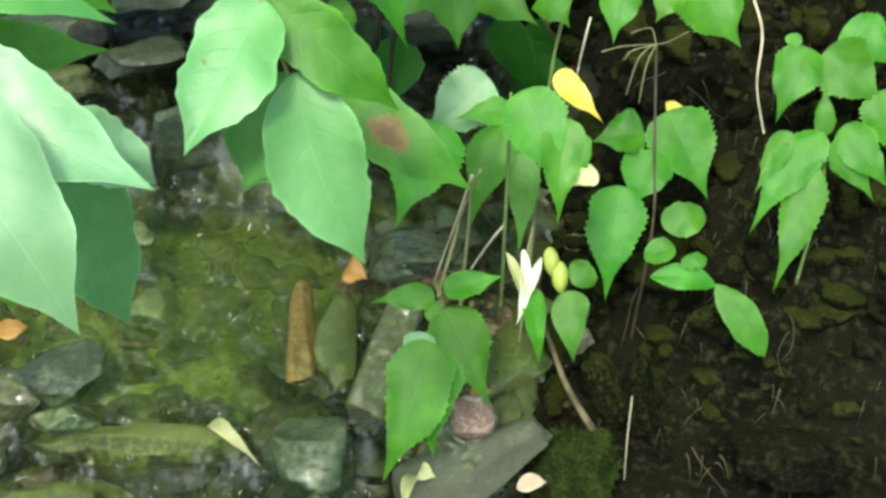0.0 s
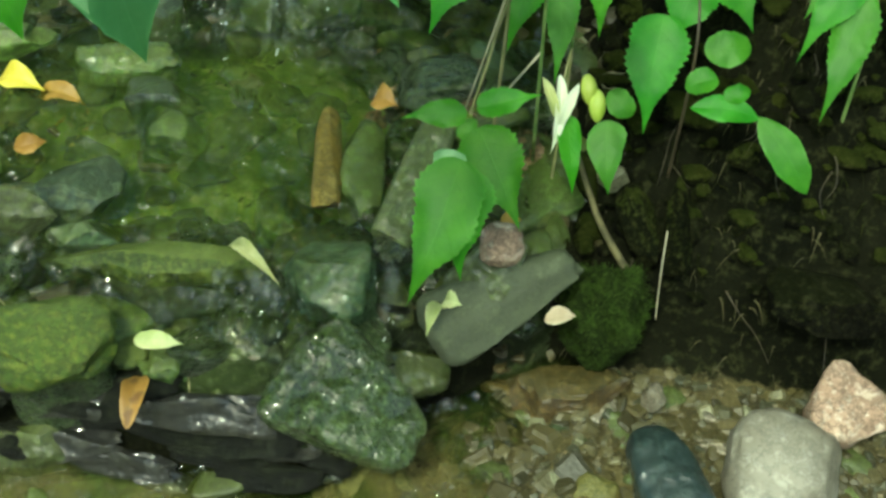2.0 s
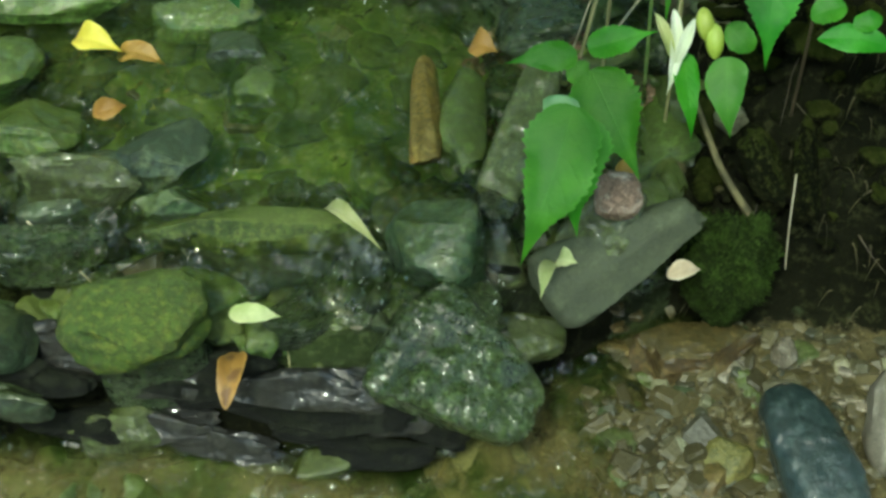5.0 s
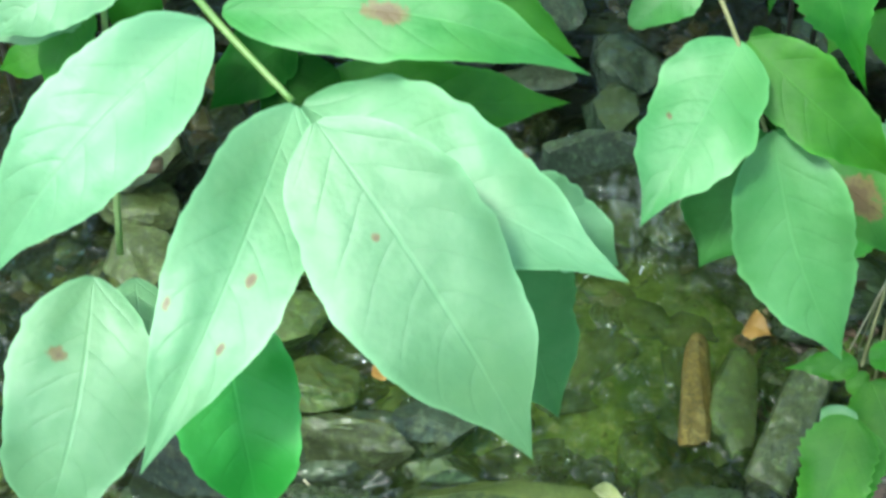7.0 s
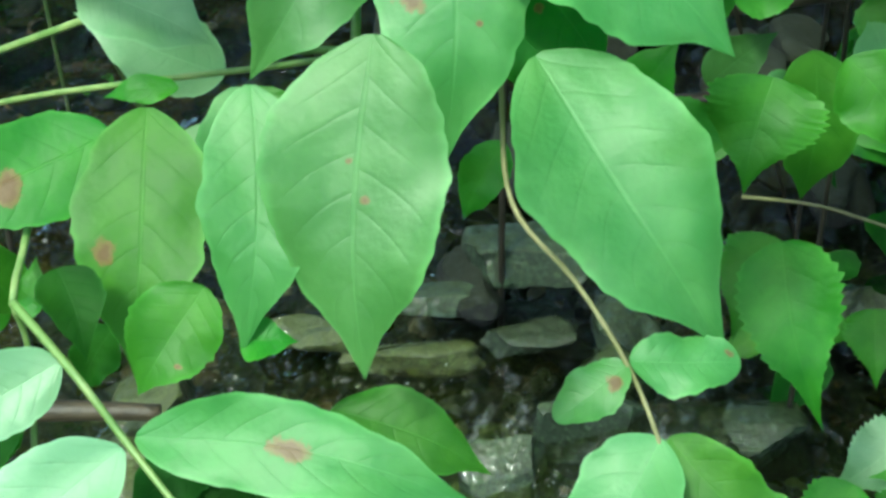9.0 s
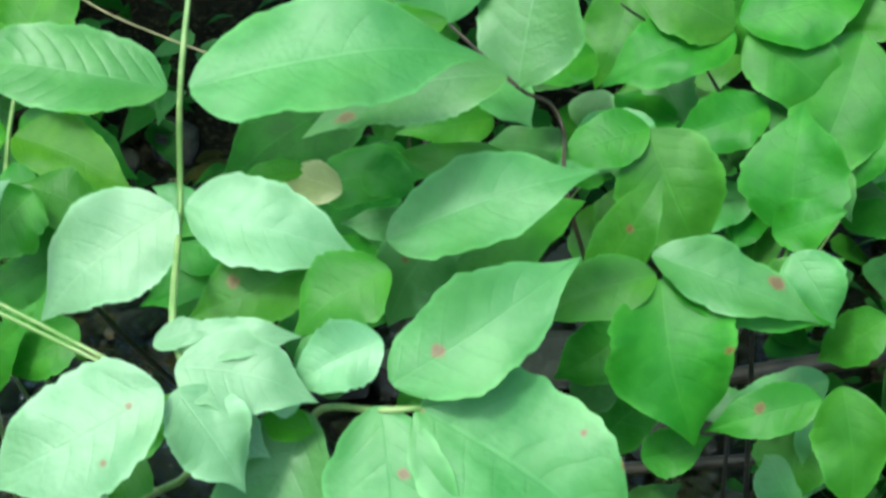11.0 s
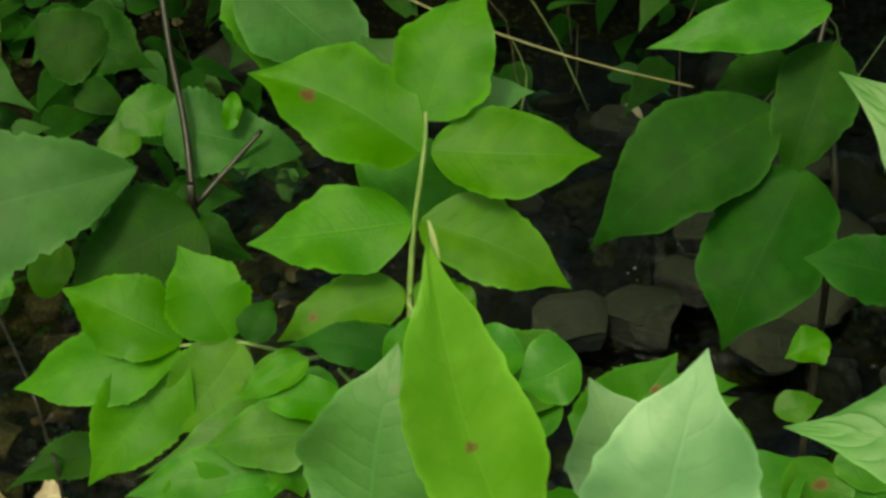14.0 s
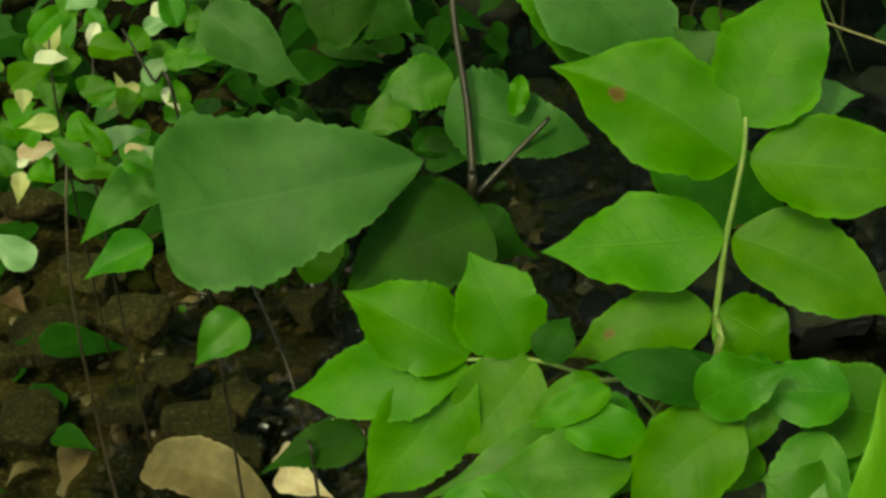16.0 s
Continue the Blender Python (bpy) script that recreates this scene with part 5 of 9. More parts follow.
leaf(sapling_tall, (-0.349, 0.829, 0.970), (-0.364, 0.814, 0.951), (0.063, -0.803, 0.593), 0.031, mat="bank", bend=0.069, fold=0.15)
leaf(sapling_tall, (-0.314, 0.798, 0.906), (-0.305, 0.763, 0.846), (0.255, -0.819, 0.515), 0.035, bend=0.045, fold=0.15)
leaf(sapling_tall, (-0.309, 0.808, 0.901), (-0.293, 0.786, 0.859), (0.435, -0.718, 0.543), 0.047, mat="bank", bend=0.054, fold=0.17, spots=((0.50, -0.74, 0.16),))
leaf(sapling_tall, (-0.375, 0.807, 0.846), (-0.352, 0.791, 0.812), (0.410, -0.692, 0.595), 0.054, mat="bank", bend=0.041, fold=0.21)
leaf(sapling_tall, (-0.339, 0.792, 0.905), (-0.373, 0.782, 0.902), (0.091, -0.587, 0.804), 0.014, mat="bank", bend=0.061, fold=0)
stem(sapling_tall, [(-0.355, 0.810, 1.038), (-0.518, 0.878, 1.051), (-0.553, 0.878, 1.062), (-0.582, 0.866, 1.082)], 0.0011, 0.0011, "green", "petiole")
stem(sapling_tall, [(-0.357, 0.809, 1.036), (-0.523, 0.876, 1.049), (-0.528, 0.882, 1.060)], 0.0011, 0.0010, "green", "petiole")
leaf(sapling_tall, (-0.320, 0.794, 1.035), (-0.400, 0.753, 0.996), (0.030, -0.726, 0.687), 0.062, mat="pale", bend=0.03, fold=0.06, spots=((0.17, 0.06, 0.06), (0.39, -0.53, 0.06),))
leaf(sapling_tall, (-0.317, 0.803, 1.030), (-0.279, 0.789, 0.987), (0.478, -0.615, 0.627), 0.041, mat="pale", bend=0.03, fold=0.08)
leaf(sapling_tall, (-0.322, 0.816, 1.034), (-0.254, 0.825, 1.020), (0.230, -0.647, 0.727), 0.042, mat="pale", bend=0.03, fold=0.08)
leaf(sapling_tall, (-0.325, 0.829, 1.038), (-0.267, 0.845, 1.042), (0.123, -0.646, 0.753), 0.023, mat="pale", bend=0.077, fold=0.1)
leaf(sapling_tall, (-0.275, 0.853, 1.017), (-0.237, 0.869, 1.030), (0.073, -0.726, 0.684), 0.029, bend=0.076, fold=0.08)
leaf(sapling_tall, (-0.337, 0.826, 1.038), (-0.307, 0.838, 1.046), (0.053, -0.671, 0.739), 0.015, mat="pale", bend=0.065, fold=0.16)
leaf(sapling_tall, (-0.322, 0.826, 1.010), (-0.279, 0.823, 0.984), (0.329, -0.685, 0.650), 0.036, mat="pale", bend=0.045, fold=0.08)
leaf(sapling_tall, (-0.287, 0.839, 0.997), (-0.261, 0.842, 0.989), (0.256, -0.678, 0.689), 0.020, mat="lime", bend=0.081, fold=0.15)
leaf(sapling_tall, (-0.217, 1.090, 1.084), (-0.331, 1.046, 1.054), (0.045, -0.646, 0.762), 0.052, bend=0.087, fold=0.11, teeth=0.05, spots=((0.78, -0.32, 0.19),))
leaf(sapling_tall, (-0.289, 0.938, 1.029), (-0.354, 0.909, 1.004), (0.059, -0.722, 0.689), 0.048, mat="bank", bend=0.032, fold=0.18, spots=((0.59, 0.40, 0.19),))
leaf(sapling_tall, (-0.244, 0.921, 1.041), (-0.290, 0.893, 1.011), (-0.060, -0.690, 0.721), 0.045, mat="bank", bend=0.053, fold=0.15)
leaf(sapling_tall, (-0.148, 1.244, 0.990), (-0.209, 1.221, 0.974), (0.065, -0.672, 0.738), 0.042, mat="bank", bend=0.071, fold=0.04)
leaf(sapling_tall, (-0.814, 1.620, 0.777), (-0.695, 1.619, 0.723), (0.285, -0.714, 0.639), 0.075, mat="bank", bend=0.061, fold=0.15, spots=((0.72, 1.00, 0.18),))
leaf(sapling_tall, (-0.511, 1.054, 0.993), (-0.541, 1.027, 0.956), (0.177, -0.855, 0.487), 0.055, mat="bank", bend=0.064, fold=0.17)
leaf(sapling_tall, (-0.314, 1.115, 1.002), (-0.278, 1.116, 0.987), (0.272, -0.715, 0.644), 0.030, mat="bank", bend=0.07, fold=0.01)
leaf(sapling_tall, (-0.355, 1.147, 0.970), (-0.284, 1.169, 0.980), (0.095, -0.633, 0.769), 0.045, mat="bank", bend=0.051, fold=0.14)
leaf(sapling_tall, (-0.330, 0.927, 0.984), (-0.371, 0.927, 1.000), (0.285, -0.685, 0.670), 0.035, mat="bank", bend=0.068, fold=0.14)
leaf(sapling_tall, (-0.218, 0.995, 0.952), (-0.256, 0.970, 0.923), (0.095, -0.814, 0.574), 0.039, mat="bank", bend=0.053, fold=0.05)
leaf(sapling_tall, (-0.186, 1.056, 0.944), (-0.233, 1.060, 0.971), (0.265, -0.787, 0.557), 0.038, mat="bank", bend=0.029, fold=0.07)
leaf(sapling_tall, (-0.528, 0.882, 1.061), (-0.515, 0.925, 1.165), (0.121, -0.921, 0.369), 0.074, mat="pale", bend=0.034, fold=0.01, quilt=0.8)
leaf(sapling_tall, (-0.579, 0.875, 1.100), (-0.615, 0.902, 1.220), (0.425, -0.848, 0.315), 0.049, mat="fresh", bend=-0.05, fold=0.25, quilt=0.9, spots=((0.36, -0.02, 0.10),))
leaf(sapling_tall, (-0.613, 0.900, 1.216), (-0.618, 0.907, 1.228), (0.272, -0.768, 0.579), 0.002, kind="lance", mat="cream", bend=0.1, fold=0.6, name="leaf_tip", label="curled dry white leaf tip")
leaf(sapling_tall, (-0.638, 0.881, 1.092), (-0.632, 0.913, 1.164), (0.064, -0.917, 0.394), 0.057, bend=0.061, fold=0.05, spots=((0.79, 0.24, 0.05),))
leaf(sapling_tall, (-0.542, 0.971, 1.031), (-0.563, 0.988, 1.092), (0.352, -0.857, 0.375), 0.048, mat="pale", bend=0.02, fold=0.09)

leaf(sapling_tall, (-0.379, 0.930, 0.827), (-0.446, 0.900, 0.872), (0.171, -0.734, 0.657), 0.045, mat="pale", bend=0.05, fold=0.12)
leaf(sapling_tall, (-0.243, 1.020, 0.855), (-0.189, 1.000, 0.795), (0.171, -0.734, 0.657), 0.064, mat="bank", bend=0.05, fold=0.12, spots=((0.3, -0.3, 0.10),))
leaf(sapling_tall, (-0.115, 1.020, 0.773), (-0.175, 1.000, 0.794), (0.171, -0.734, 0.657), 0.034, mat="bank", bend=0.05, fold=0.12)
leaf(sapling_tall, (-0.017, 1.100, 0.882), (-0.087, 1.080, 0.861), (0.171, -0.734, 0.657), 0.033, mat="bank", bend=0.05, fold=0.12, spots=((0.5, 0.2, 0.2),))
leaf(sapling_tall, (-0.006, 1.080, 0.905), (0.007, 1.050, 0.830), (0.171, -0.734, 0.657), 0.047, mat="bank", bend=0.05, fold=0.12)
leaf(sapling_tall, (-0.055, 1.050, 0.819), (-0.010, 1.030, 0.774), (0.171, -0.734, 0.657), 0.051, mat="bank", bend=0.05, fold=0.12)
leaf(sapling_tall, (-0.076, 1.120, 0.782), (-0.072, 1.100, 0.685), (0.171, -0.734, 0.657), 0.056, mat="bank", bend=0.05, fold=0.12)
leaf(sapling_tall, (0.043, 1.000, 0.853), (-0.013, 0.970, 0.803), (0.171, -0.734, 0.657), 0.057, mat="dull", bend=0.05, fold=0.12)
leaf(sapling_tall, (-0.292, 1.000, 1.005), (-0.308, 0.970, 0.926), (0.171, -0.734, 0.657), 0.053, mat="ash", bend=0.05, fold=0.12)
leaf(sapling_tall, (-0.251, 1.080, 0.987), (-0.286, 1.060, 0.920), (0.171, -0.734, 0.657), 0.051, mat="ash", bend=0.05, fold=0.12, spots=((0.4, 0.3, 0.10),))
leaf(sapling_tall, (-0.288, 1.150, 0.760), (-0.336, 1.120, 0.685), (0.171, -0.734, 0.657), 0.059, mat="bank", bend=0.05, fold=0.12)
leaf(sapling_tall, (-0.163, 1.120, 0.936), (-0.127, 1.140, 1.008), (0.171, -0.734, 0.657), 0.038, mat="bank", bend=0.05, fold=0.12, spots=((0.5, 0, 0.12),))
leaf(sapling_tall, (-0.339, 1.020, 0.699), (-0.379, 1.000, 0.776), (0.171, -0.734, 0.657), 0.054, mat="bank", bend=0.05, fold=0.12, spots=((0.5, 0.3, 0.12),))
leaf(sapling_tall, (-0.442, 1.000, 0.737), (-0.378, 0.980, 0.702), (0.171, -0.734, 0.657), 0.047, mat="ash", bend=0.05, fold=0.12)
leaf(sapling_tall, (-0.457, 1.000, 0.837), (-0.402, 1.000, 0.894), (0.171, -0.734, 0.657), 0.041, mat="bank", bend=0.05, fold=0.12)
leaf(sapling_tall, (-0.180, 1.250, 0.719), (-0.117, 1.270, 0.785), (0.171, -0.734, 0.657), 0.046, mat="bank", bend=0.05, fold=0.12)
leaf(sapling_tall, (-0.214, 1.200, 0.664), (-0.172, 1.200, 0.731), (0.171, -0.734, 0.657), 0.045, mat="bank", bend=0.05, fold=0.12)
leaf(sapling_tall, (-0.061, 1.200, 0.885), (-0.012, 1.200, 0.929), (0.171, -0.734, 0.657), 0.044, mat="bank", bend=0.05, fold=0.12)
leaf(sapling_tall, (0.022, 1.200, 0.889), (-0.023, 1.200, 0.848), (0.171, -0.734, 0.657), 0.037, mat="bank", bend=0.05, fold=0.12)
leaf(sapling_tall, (-0.421, 0.760, 0.786), (-0.442, 0.750, 0.836), (0.203, -0.608, 0.768), 0.032, mat="bank", bend=0.05, fold=0.12, spots=((0.7, 0.4, 0.12),))
leaf(sapling_tall, (-0.459, 0.800, 0.736), (-0.489, 0.790, 0.774), (0.203, -0.608, 0.768), 0.032, mat="bank", bend=0.05, fold=0.12)
leaf(sapling_tall, (-0.441, 0.820, 0.801), (-0.469, 0.820, 0.834), (0.203, -0.608, 0.768), 0.034, mat="bank", bend=0.05, fold=0.12)
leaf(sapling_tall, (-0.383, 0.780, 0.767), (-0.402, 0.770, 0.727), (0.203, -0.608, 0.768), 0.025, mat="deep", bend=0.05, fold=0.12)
leaf(sapling_tall, (-0.458, 0.820, 0.695), (-0.499, 0.810, 0.677), (0.203, -0.608, 0.768), 0.025, mat="bank", bend=0.05, fold=0.12)
leaf(sapling_tall, (-0.240, 1.000, 0.764), (-0.259, 0.980, 0.718), (0.203, -0.608, 0.768), 0.029, mat="bank", bend=0.05, fold=0.12)

bush_mid = plant("bush", "leafy bush of mid green oval leaves behind the saplings", -0.080, 1.560, "bush", "bushes")
sprays = random.Random(63)
bush_mid_trunk = stem(bush_mid, [(-0.08, 1.56, ground_z(-0.08, 1.56) - 0.01), (-0.07, 1.57, 0.4), (-0.08, 1.56, 0.70)], 0.0030, 0.0024, "dark", "trunk")
for k in range(5):
    x, y = sprays.uniform(-0.34, 0.2), sprays.uniform(1.36, 1.72)
    foot, top = Vector((-0.08, 1.56, 0.69)), Vector((x, y, sprays.uniform(0.9, 1.06)))
    bush_mid_branch = stem(bush_mid, [foot, foot.lerp(top, 0.5) + Vector((0.02, 0.03, 0.05)), top], 0.0018, 0.0010, "dark", "branch")
    for i in range(11):
        a = sprays.uniform(0, 2 * math.pi)
        at = foot.lerp(top, 1 - 0.55 * (i / 11))
        ln = sprays.uniform(0.065, 0.095)
        base = at + Vector((math.cos(a), math.sin(a), 0)) * sprays.uniform(0.01, 0.06)
        tip = base + Vector((math.cos(a), 0.6 * math.sin(a) - 0.15, sprays.uniform(-0.55, 0.1))).normalized() * ln
        leaf(bush_mid_branch, base, tip, (sprays.gauss(0.15, 0.12), sprays.gauss(-0.62, 0.12), 0.72), ln * sprays.uniform(0.48, 0.62), mat=sprays.choice(("bank", "bank", "ash", "dull")), bend=0.05, fold=0.12)

sapling_stalk = plant("sapling", "upright sapling stalk with paired quilted leaflets", -1.020, 0.850, "sapling", "saplings")
sapling_stalk_stalk = stem(sapling_stalk, [(-1.020, 0.850, ground_z(-1.020, 0.850) - 0.01), (-0.980, 0.860, 0.400), (-0.660, 0.900, 0.740), (-0.337, 0.842, 0.947), (-0.329, 0.832, 1.044), (-0.360, 0.927, 1.059), (-0.359, 0.938, 1.124), (-0.361, 0.971, 1.178)], 0.0024, 0.0015, "green", "stalk")
leaf(sapling_stalk_stalk, (-0.363, 0.972, 1.180), (-0.474, 0.993, 1.252), (0.245, -0.763, 0.598), 0.064, mat="ridged", bend=0.049, fold=0.03, quilt=0.4, spots=((0.68, 0.51, 0.10),))
leaf(sapling_stalk_stalk, (-0.358, 0.974, 1.181), (-0.327, 1.057, 1.304), (0.145, -0.836, 0.528), 0.101, mat="ridged", bend=0.046, fold=0.01, quilt=0.4, spots=((0.25, 1.00, 0.18),))
leaf(sapling_stalk_stalk, (-0.303, 1.011, 1.229), (-0.284, 0.982, 1.196), (0.025, -0.753, 0.658), 0.020, kind="bank", mat="rust", bend=0.027, fold=0.5, name="dead_edge", label="rolled dead brown leaf edge")
rolled_edge(sapling_stalk_stalk, (-0.291, 1.020, 1.257), (-0.295, 0.985, 1.229), 0.0044, 0.0138, "dead", "curled dry beige leaf edge")
leaf(sapling_stalk_stalk, (-0.366, 0.937, 1.124), (-0.483, 0.920, 1.139), (0.179, -0.594, 0.785), 0.052, mat="ridged", bend=0.087, fold=0.18, quilt=0.4)
leaf(sapling_stalk_stalk, (-0.354, 0.939, 1.124), (-0.209, 1.003, 1.138), (0.173, -0.564, 0.807), 0.072, bend=0.077, fold=0.14)
leaf(sapling_stalk_stalk, (-0.359, 0.918, 1.065), (-0.424, 0.875, 1.013), (0.060, -0.803, 0.594), 0.060, mat="pale", bend=0.03, fold=0.13)
leaf(sapling_stalk_stalk, (-0.357, 0.929, 1.062), (-0.263, 0.939, 1.038), (0.255, -0.631, 0.732), 0.051, mat="pale", bend=0.087, fold=0.21)

sapling_far = plant("sapling", "thin sapling with smaller upright green leaflets", -0.100, 1.950, "sapling", "saplings")
sapling_far_rachis = stem(sapling_far, [(-0.100, 1.950, ground_z(-0.100, 1.950) - 0.01), (-0.179, 1.217, 0.882), (-0.210, 1.252, 0.985), (-0.238, 1.237, 1.015), (-0.288, 1.246, 1.053)], 0.0018, 0.0012, "bark", "rachis")
leaf(sapling_far_rachis, (-0.288, 1.246, 1.054), (-0.316, 1.285, 1.141), (0.267, -0.845, 0.464), 0.074, bend=0.045, fold=0.2)
leaf(sapling_far_rachis, (-0.238, 1.237, 1.015), (-0.226, 1.296, 1.120), (-0.071, -0.870, 0.488), 0.076, bend=0.028, fold=0.12, quilt=0.9)
leaf(sapling_far_rachis, (-0.266, 0.997, 1.017), (-0.153, 1.043, 1.053), (0.064, -0.702, 0.709), 0.054, bend=0.03, fold=0.14)
leaf(sapling_far_rachis, (-0.150, 1.245, 0.989), (-0.103, 1.213, 0.907), (0.125, -0.899, 0.419), 0.074, mat="bank", bend=0.046, fold=0.09, quilt=0.9)
leaf(sapling_far_rachis, (-0.128, 1.110, 0.965), (-0.020, 1.117, 0.928), (0.298, -0.589, 0.751), 0.044, bend=0.04, fold=0.21, spots=((0.69, -0.61, 0.17),))
leaf(sapling_far_rachis, (-0.122, 1.111, 0.948), (-0.089, 1.064, 0.858), (0.193, -0.836, 0.514), 0.081, mat="bank", bend=0.087, fold=0.2, spots=((0.48, -0.91, 0.07),))
leaf(sapling_far_rachis, (-0.125, 1.112, 0.950), (-0.199, 1.079, 0.926), (0.069, -0.693, 0.717), 0.041, mat="bank", bend=0.038, fold=0.22)
leaf(sapling_far_rachis, (-0.121, 1.113, 0.951), (-0.012, 1.123, 0.924), (0.224, -0.708, 0.670), 0.039, mat="bank", bend=0.049, fold=0.07, spots=((0.62, -0.58, 0.17),))
leaf(sapling_far_rachis, (-0.044, 1.184, 0.938), (-0.013, 1.164, 0.896), (0.042, -0.900, 0.434), 0.042, bend=0.054, fold=0.06)
leaf(sapling_far_rachis, (-0.150, 1.294, 0.972), (-0.216, 1.264, 0.946), (0.040, -0.706, 0.707), 0.047, bend=0.029, fold=0.14)
leaf(sapling_far_rachis, (-0.046, 1.283, 0.902), (-0.049, 1.326, 0.985), (-0.018, -0.889, 0.458), 0.077, mat="bank", bend=0.041, fold=0.17)
leaf(sapling_far_rachis, (-0.290, 1.291, 1.031), (-0.417, 1.256, 1.023), (0.127, -0.633, 0.764), 0.049, mat="bank", bend=0.021, fold=0.12)
leaf(sapling_far_rachis, (-0.254, 1.304, 0.929), (-0.365, 1.269, 0.914), (0.136, -0.721, 0.680), 0.028, mat="bank", bend=0.085, fold=0.17)
leaf(sapling_far_rachis, (-0.175, 1.408, 0.871), (-0.173, 1.371, 0.798), (0.150, -0.876, 0.459), 0.059, mat="bank", bend=0.039, fold=0.03, spots=((0.67, -0.03, 0.11),))
stem(sapling_far, [(-0.046, 1.284, 0.904), (-0.083, 1.263, 0.815)], 0.0018, 0.0014, "dark", "petiole")

bush_far = plant("bush", "low bush with rounded green leaves beyond the saplings", -0.106, 1.725, "bush", "bushes")
stem(bush_far, [(-0.100, 1.722, ground_z(-0.100, 1.722) - 0.01), (-0.100, 1.722, 0.772), (-0.112, 1.773, 0.875)], 0.0030, 0.0015, "dark", "stem")
leaf(bush_far, (-0.115, 1.775, 0.880), (-0.227, 1.779, 0.940), (0.330, -0.669, 0.666), 0.093, mat="bank", bend=0.041, fold=0.13)
leaf(bush_far, (-0.112, 1.764, 0.858), (-0.237, 1.709, 0.813), (0.062, -0.719, 0.692), 0.066, mat="bank", bend=0.065, fold=0.13)
leaf(bush_far, (-0.109, 1.771, 0.870), (-0.030, 1.830, 0.947), (0.027, -0.802, 0.597), 0.084, mat="bank", bend=0.028, fold=0.17)
leaf(bush_far, (-0.095, 1.759, 0.841), (-0.021, 1.804, 0.892), (-0.058, -0.707, 0.705), 0.087, mat="bank", bend=0.057, fold=0.07)
leaf(bush_far, (-0.103, 1.739, 0.807), (-0.186, 1.702, 0.775), (0.072, -0.739, 0.670), 0.062, mat="bank", bend=0.057, fold=0.1)
leaf(bush_far, (-0.092, 1.739, 0.802), (-0.014, 1.767, 0.819), (0.069, -0.656, 0.752), 0.088, mat="bank", bend=0.072, fold=0.13, spots=((0.84, 0.56, 0.19),))
leaf(bush_far, (-0.100, 1.719, 0.768), (-0.163, 1.697, 0.755), (0.140, -0.764, 0.629), 0.045, mat="bank", bend=0.038, fold=0.1)
leaf(bush_far, (-0.079, 1.727, 0.772), (-0.012, 1.729, 0.746), (0.244, -0.804, 0.542), 0.067, mat="bank", bend=0.082, fold=0.12)
leaf(bush_far, (-0.169, 1.798, 0.950), (-0.109, 1.838, 0.998), (-0.093, -0.702, 0.706), 0.072, mat="bank", bend=0.074, fold=0.09)
leaf(bush_far, (-0.229, 1.759, 0.903), (-0.254, 1.709, 0.821), (0.000, -0.858, 0.514), 0.072, mat="bank", bend=0.07, fold=0.14)
leaf(bush_far, (-0.108, 1.432, 0.997), (-0.191, 1.427, 1.024), (0.244, -0.761, 0.601), 0.060, mat="bank", bend=0.084, fold=0.08)
leaf(bush_far, (-0.104, 1.435, 1.001), (-0.002, 1.474, 1.027), (0.090, -0.711, 0.697), 0.065, mat="bank", bend=0.08, fold=0.04)
leaf(bush_far, (-0.097, 1.433, 0.993), (-0.017, 1.423, 0.939), (0.290, -0.766, 0.573), 0.069, mat="bank", bend=0.078, fold=0.01)
leaf(bush_far, (-0.107, 1.430, 0.993), (-0.204, 1.389, 0.959), (0.031, -0.674, 0.738), 0.062, mat="bank", bend=0.069, fold=0.1)
leaf(bush_far, (-0.076, 1.411, 0.943), (-0.149, 1.381, 0.921), (0.106, -0.753, 0.649), 0.049, mat="bank", bend=0.075, fold=0.2)
leaf(bush_far, (-0.011, 1.453, 0.992), (-0.051, 1.377, 0.870), (0.056, -0.856, 0.514), 0.078, mat="bank", bend=0.053, fold=0.12)
leaf(bush_far, (0.007, 1.432, 0.947), (-0.018, 1.389, 0.878), (-0.071, -0.831, 0.552), 0.052, mat="bank", bend=0.043, fold=0.03)
leaf(bush_far, (-0.065, 1.213, 0.703), (0.026, 1.204, 0.653), (0.252, -0.758, 0.601), 0.049, mat="bank", bend=0.025, fold=0.05)
leaf(bush_far, (-0.024, 1.226, 0.708), (-0.050, 1.243, 0.745), (0.289, -0.780, 0.556), 0.046, bend=0.066, fold=0.01)
leaf(bush_far, (-0.065, 1.213, 0.703), (-0.116, 1.175, 0.660), (-0.172, -0.628, 0.759), 0.064, bend=0.09, fold=0.15)
leaf(bush_far, (-0.027, 1.262, 0.767), (-0.027, 1.225, 0.708), (-0.106, -0.845, 0.525), 0.060, mat="bank", bend=0.035, fold=0.14, spots=((0.03, 1.00, 0.16),))
leaf(bush_far, (-0.067, 1.258, 0.776), (-0.100, 1.243, 0.764), (0.008, -0.626, 0.780), 0.030, bend=0.029, fold=0.06)
leaf(bush_far, (-0.020, 1.268, 0.774), (0.019, 1.238, 0.712), (0.265, -0.799, 0.540), 0.058, bend=0.063, fold=0.09)
leaf(bush_far, (-0.062, 1.216, 0.707), (-0.018, 1.196, 0.657), (0.234, -0.810, 0.538), 0.045, mat="bank", bend=0.023, fold=0.02)
leaf(bush_far, (0.018, 1.227, 0.693), (-0.007, 1.188, 0.640), (0.019, -0.812, 0.583), 0.056, mat="bank", bend=0.024, fold=0.13)
leaf(bush_far, (0.049, 1.235, 0.694), (0.014, 1.187, 0.630), (-0.230, -0.715, 0.660), 0.066, bend=0.029, fold=0.09)
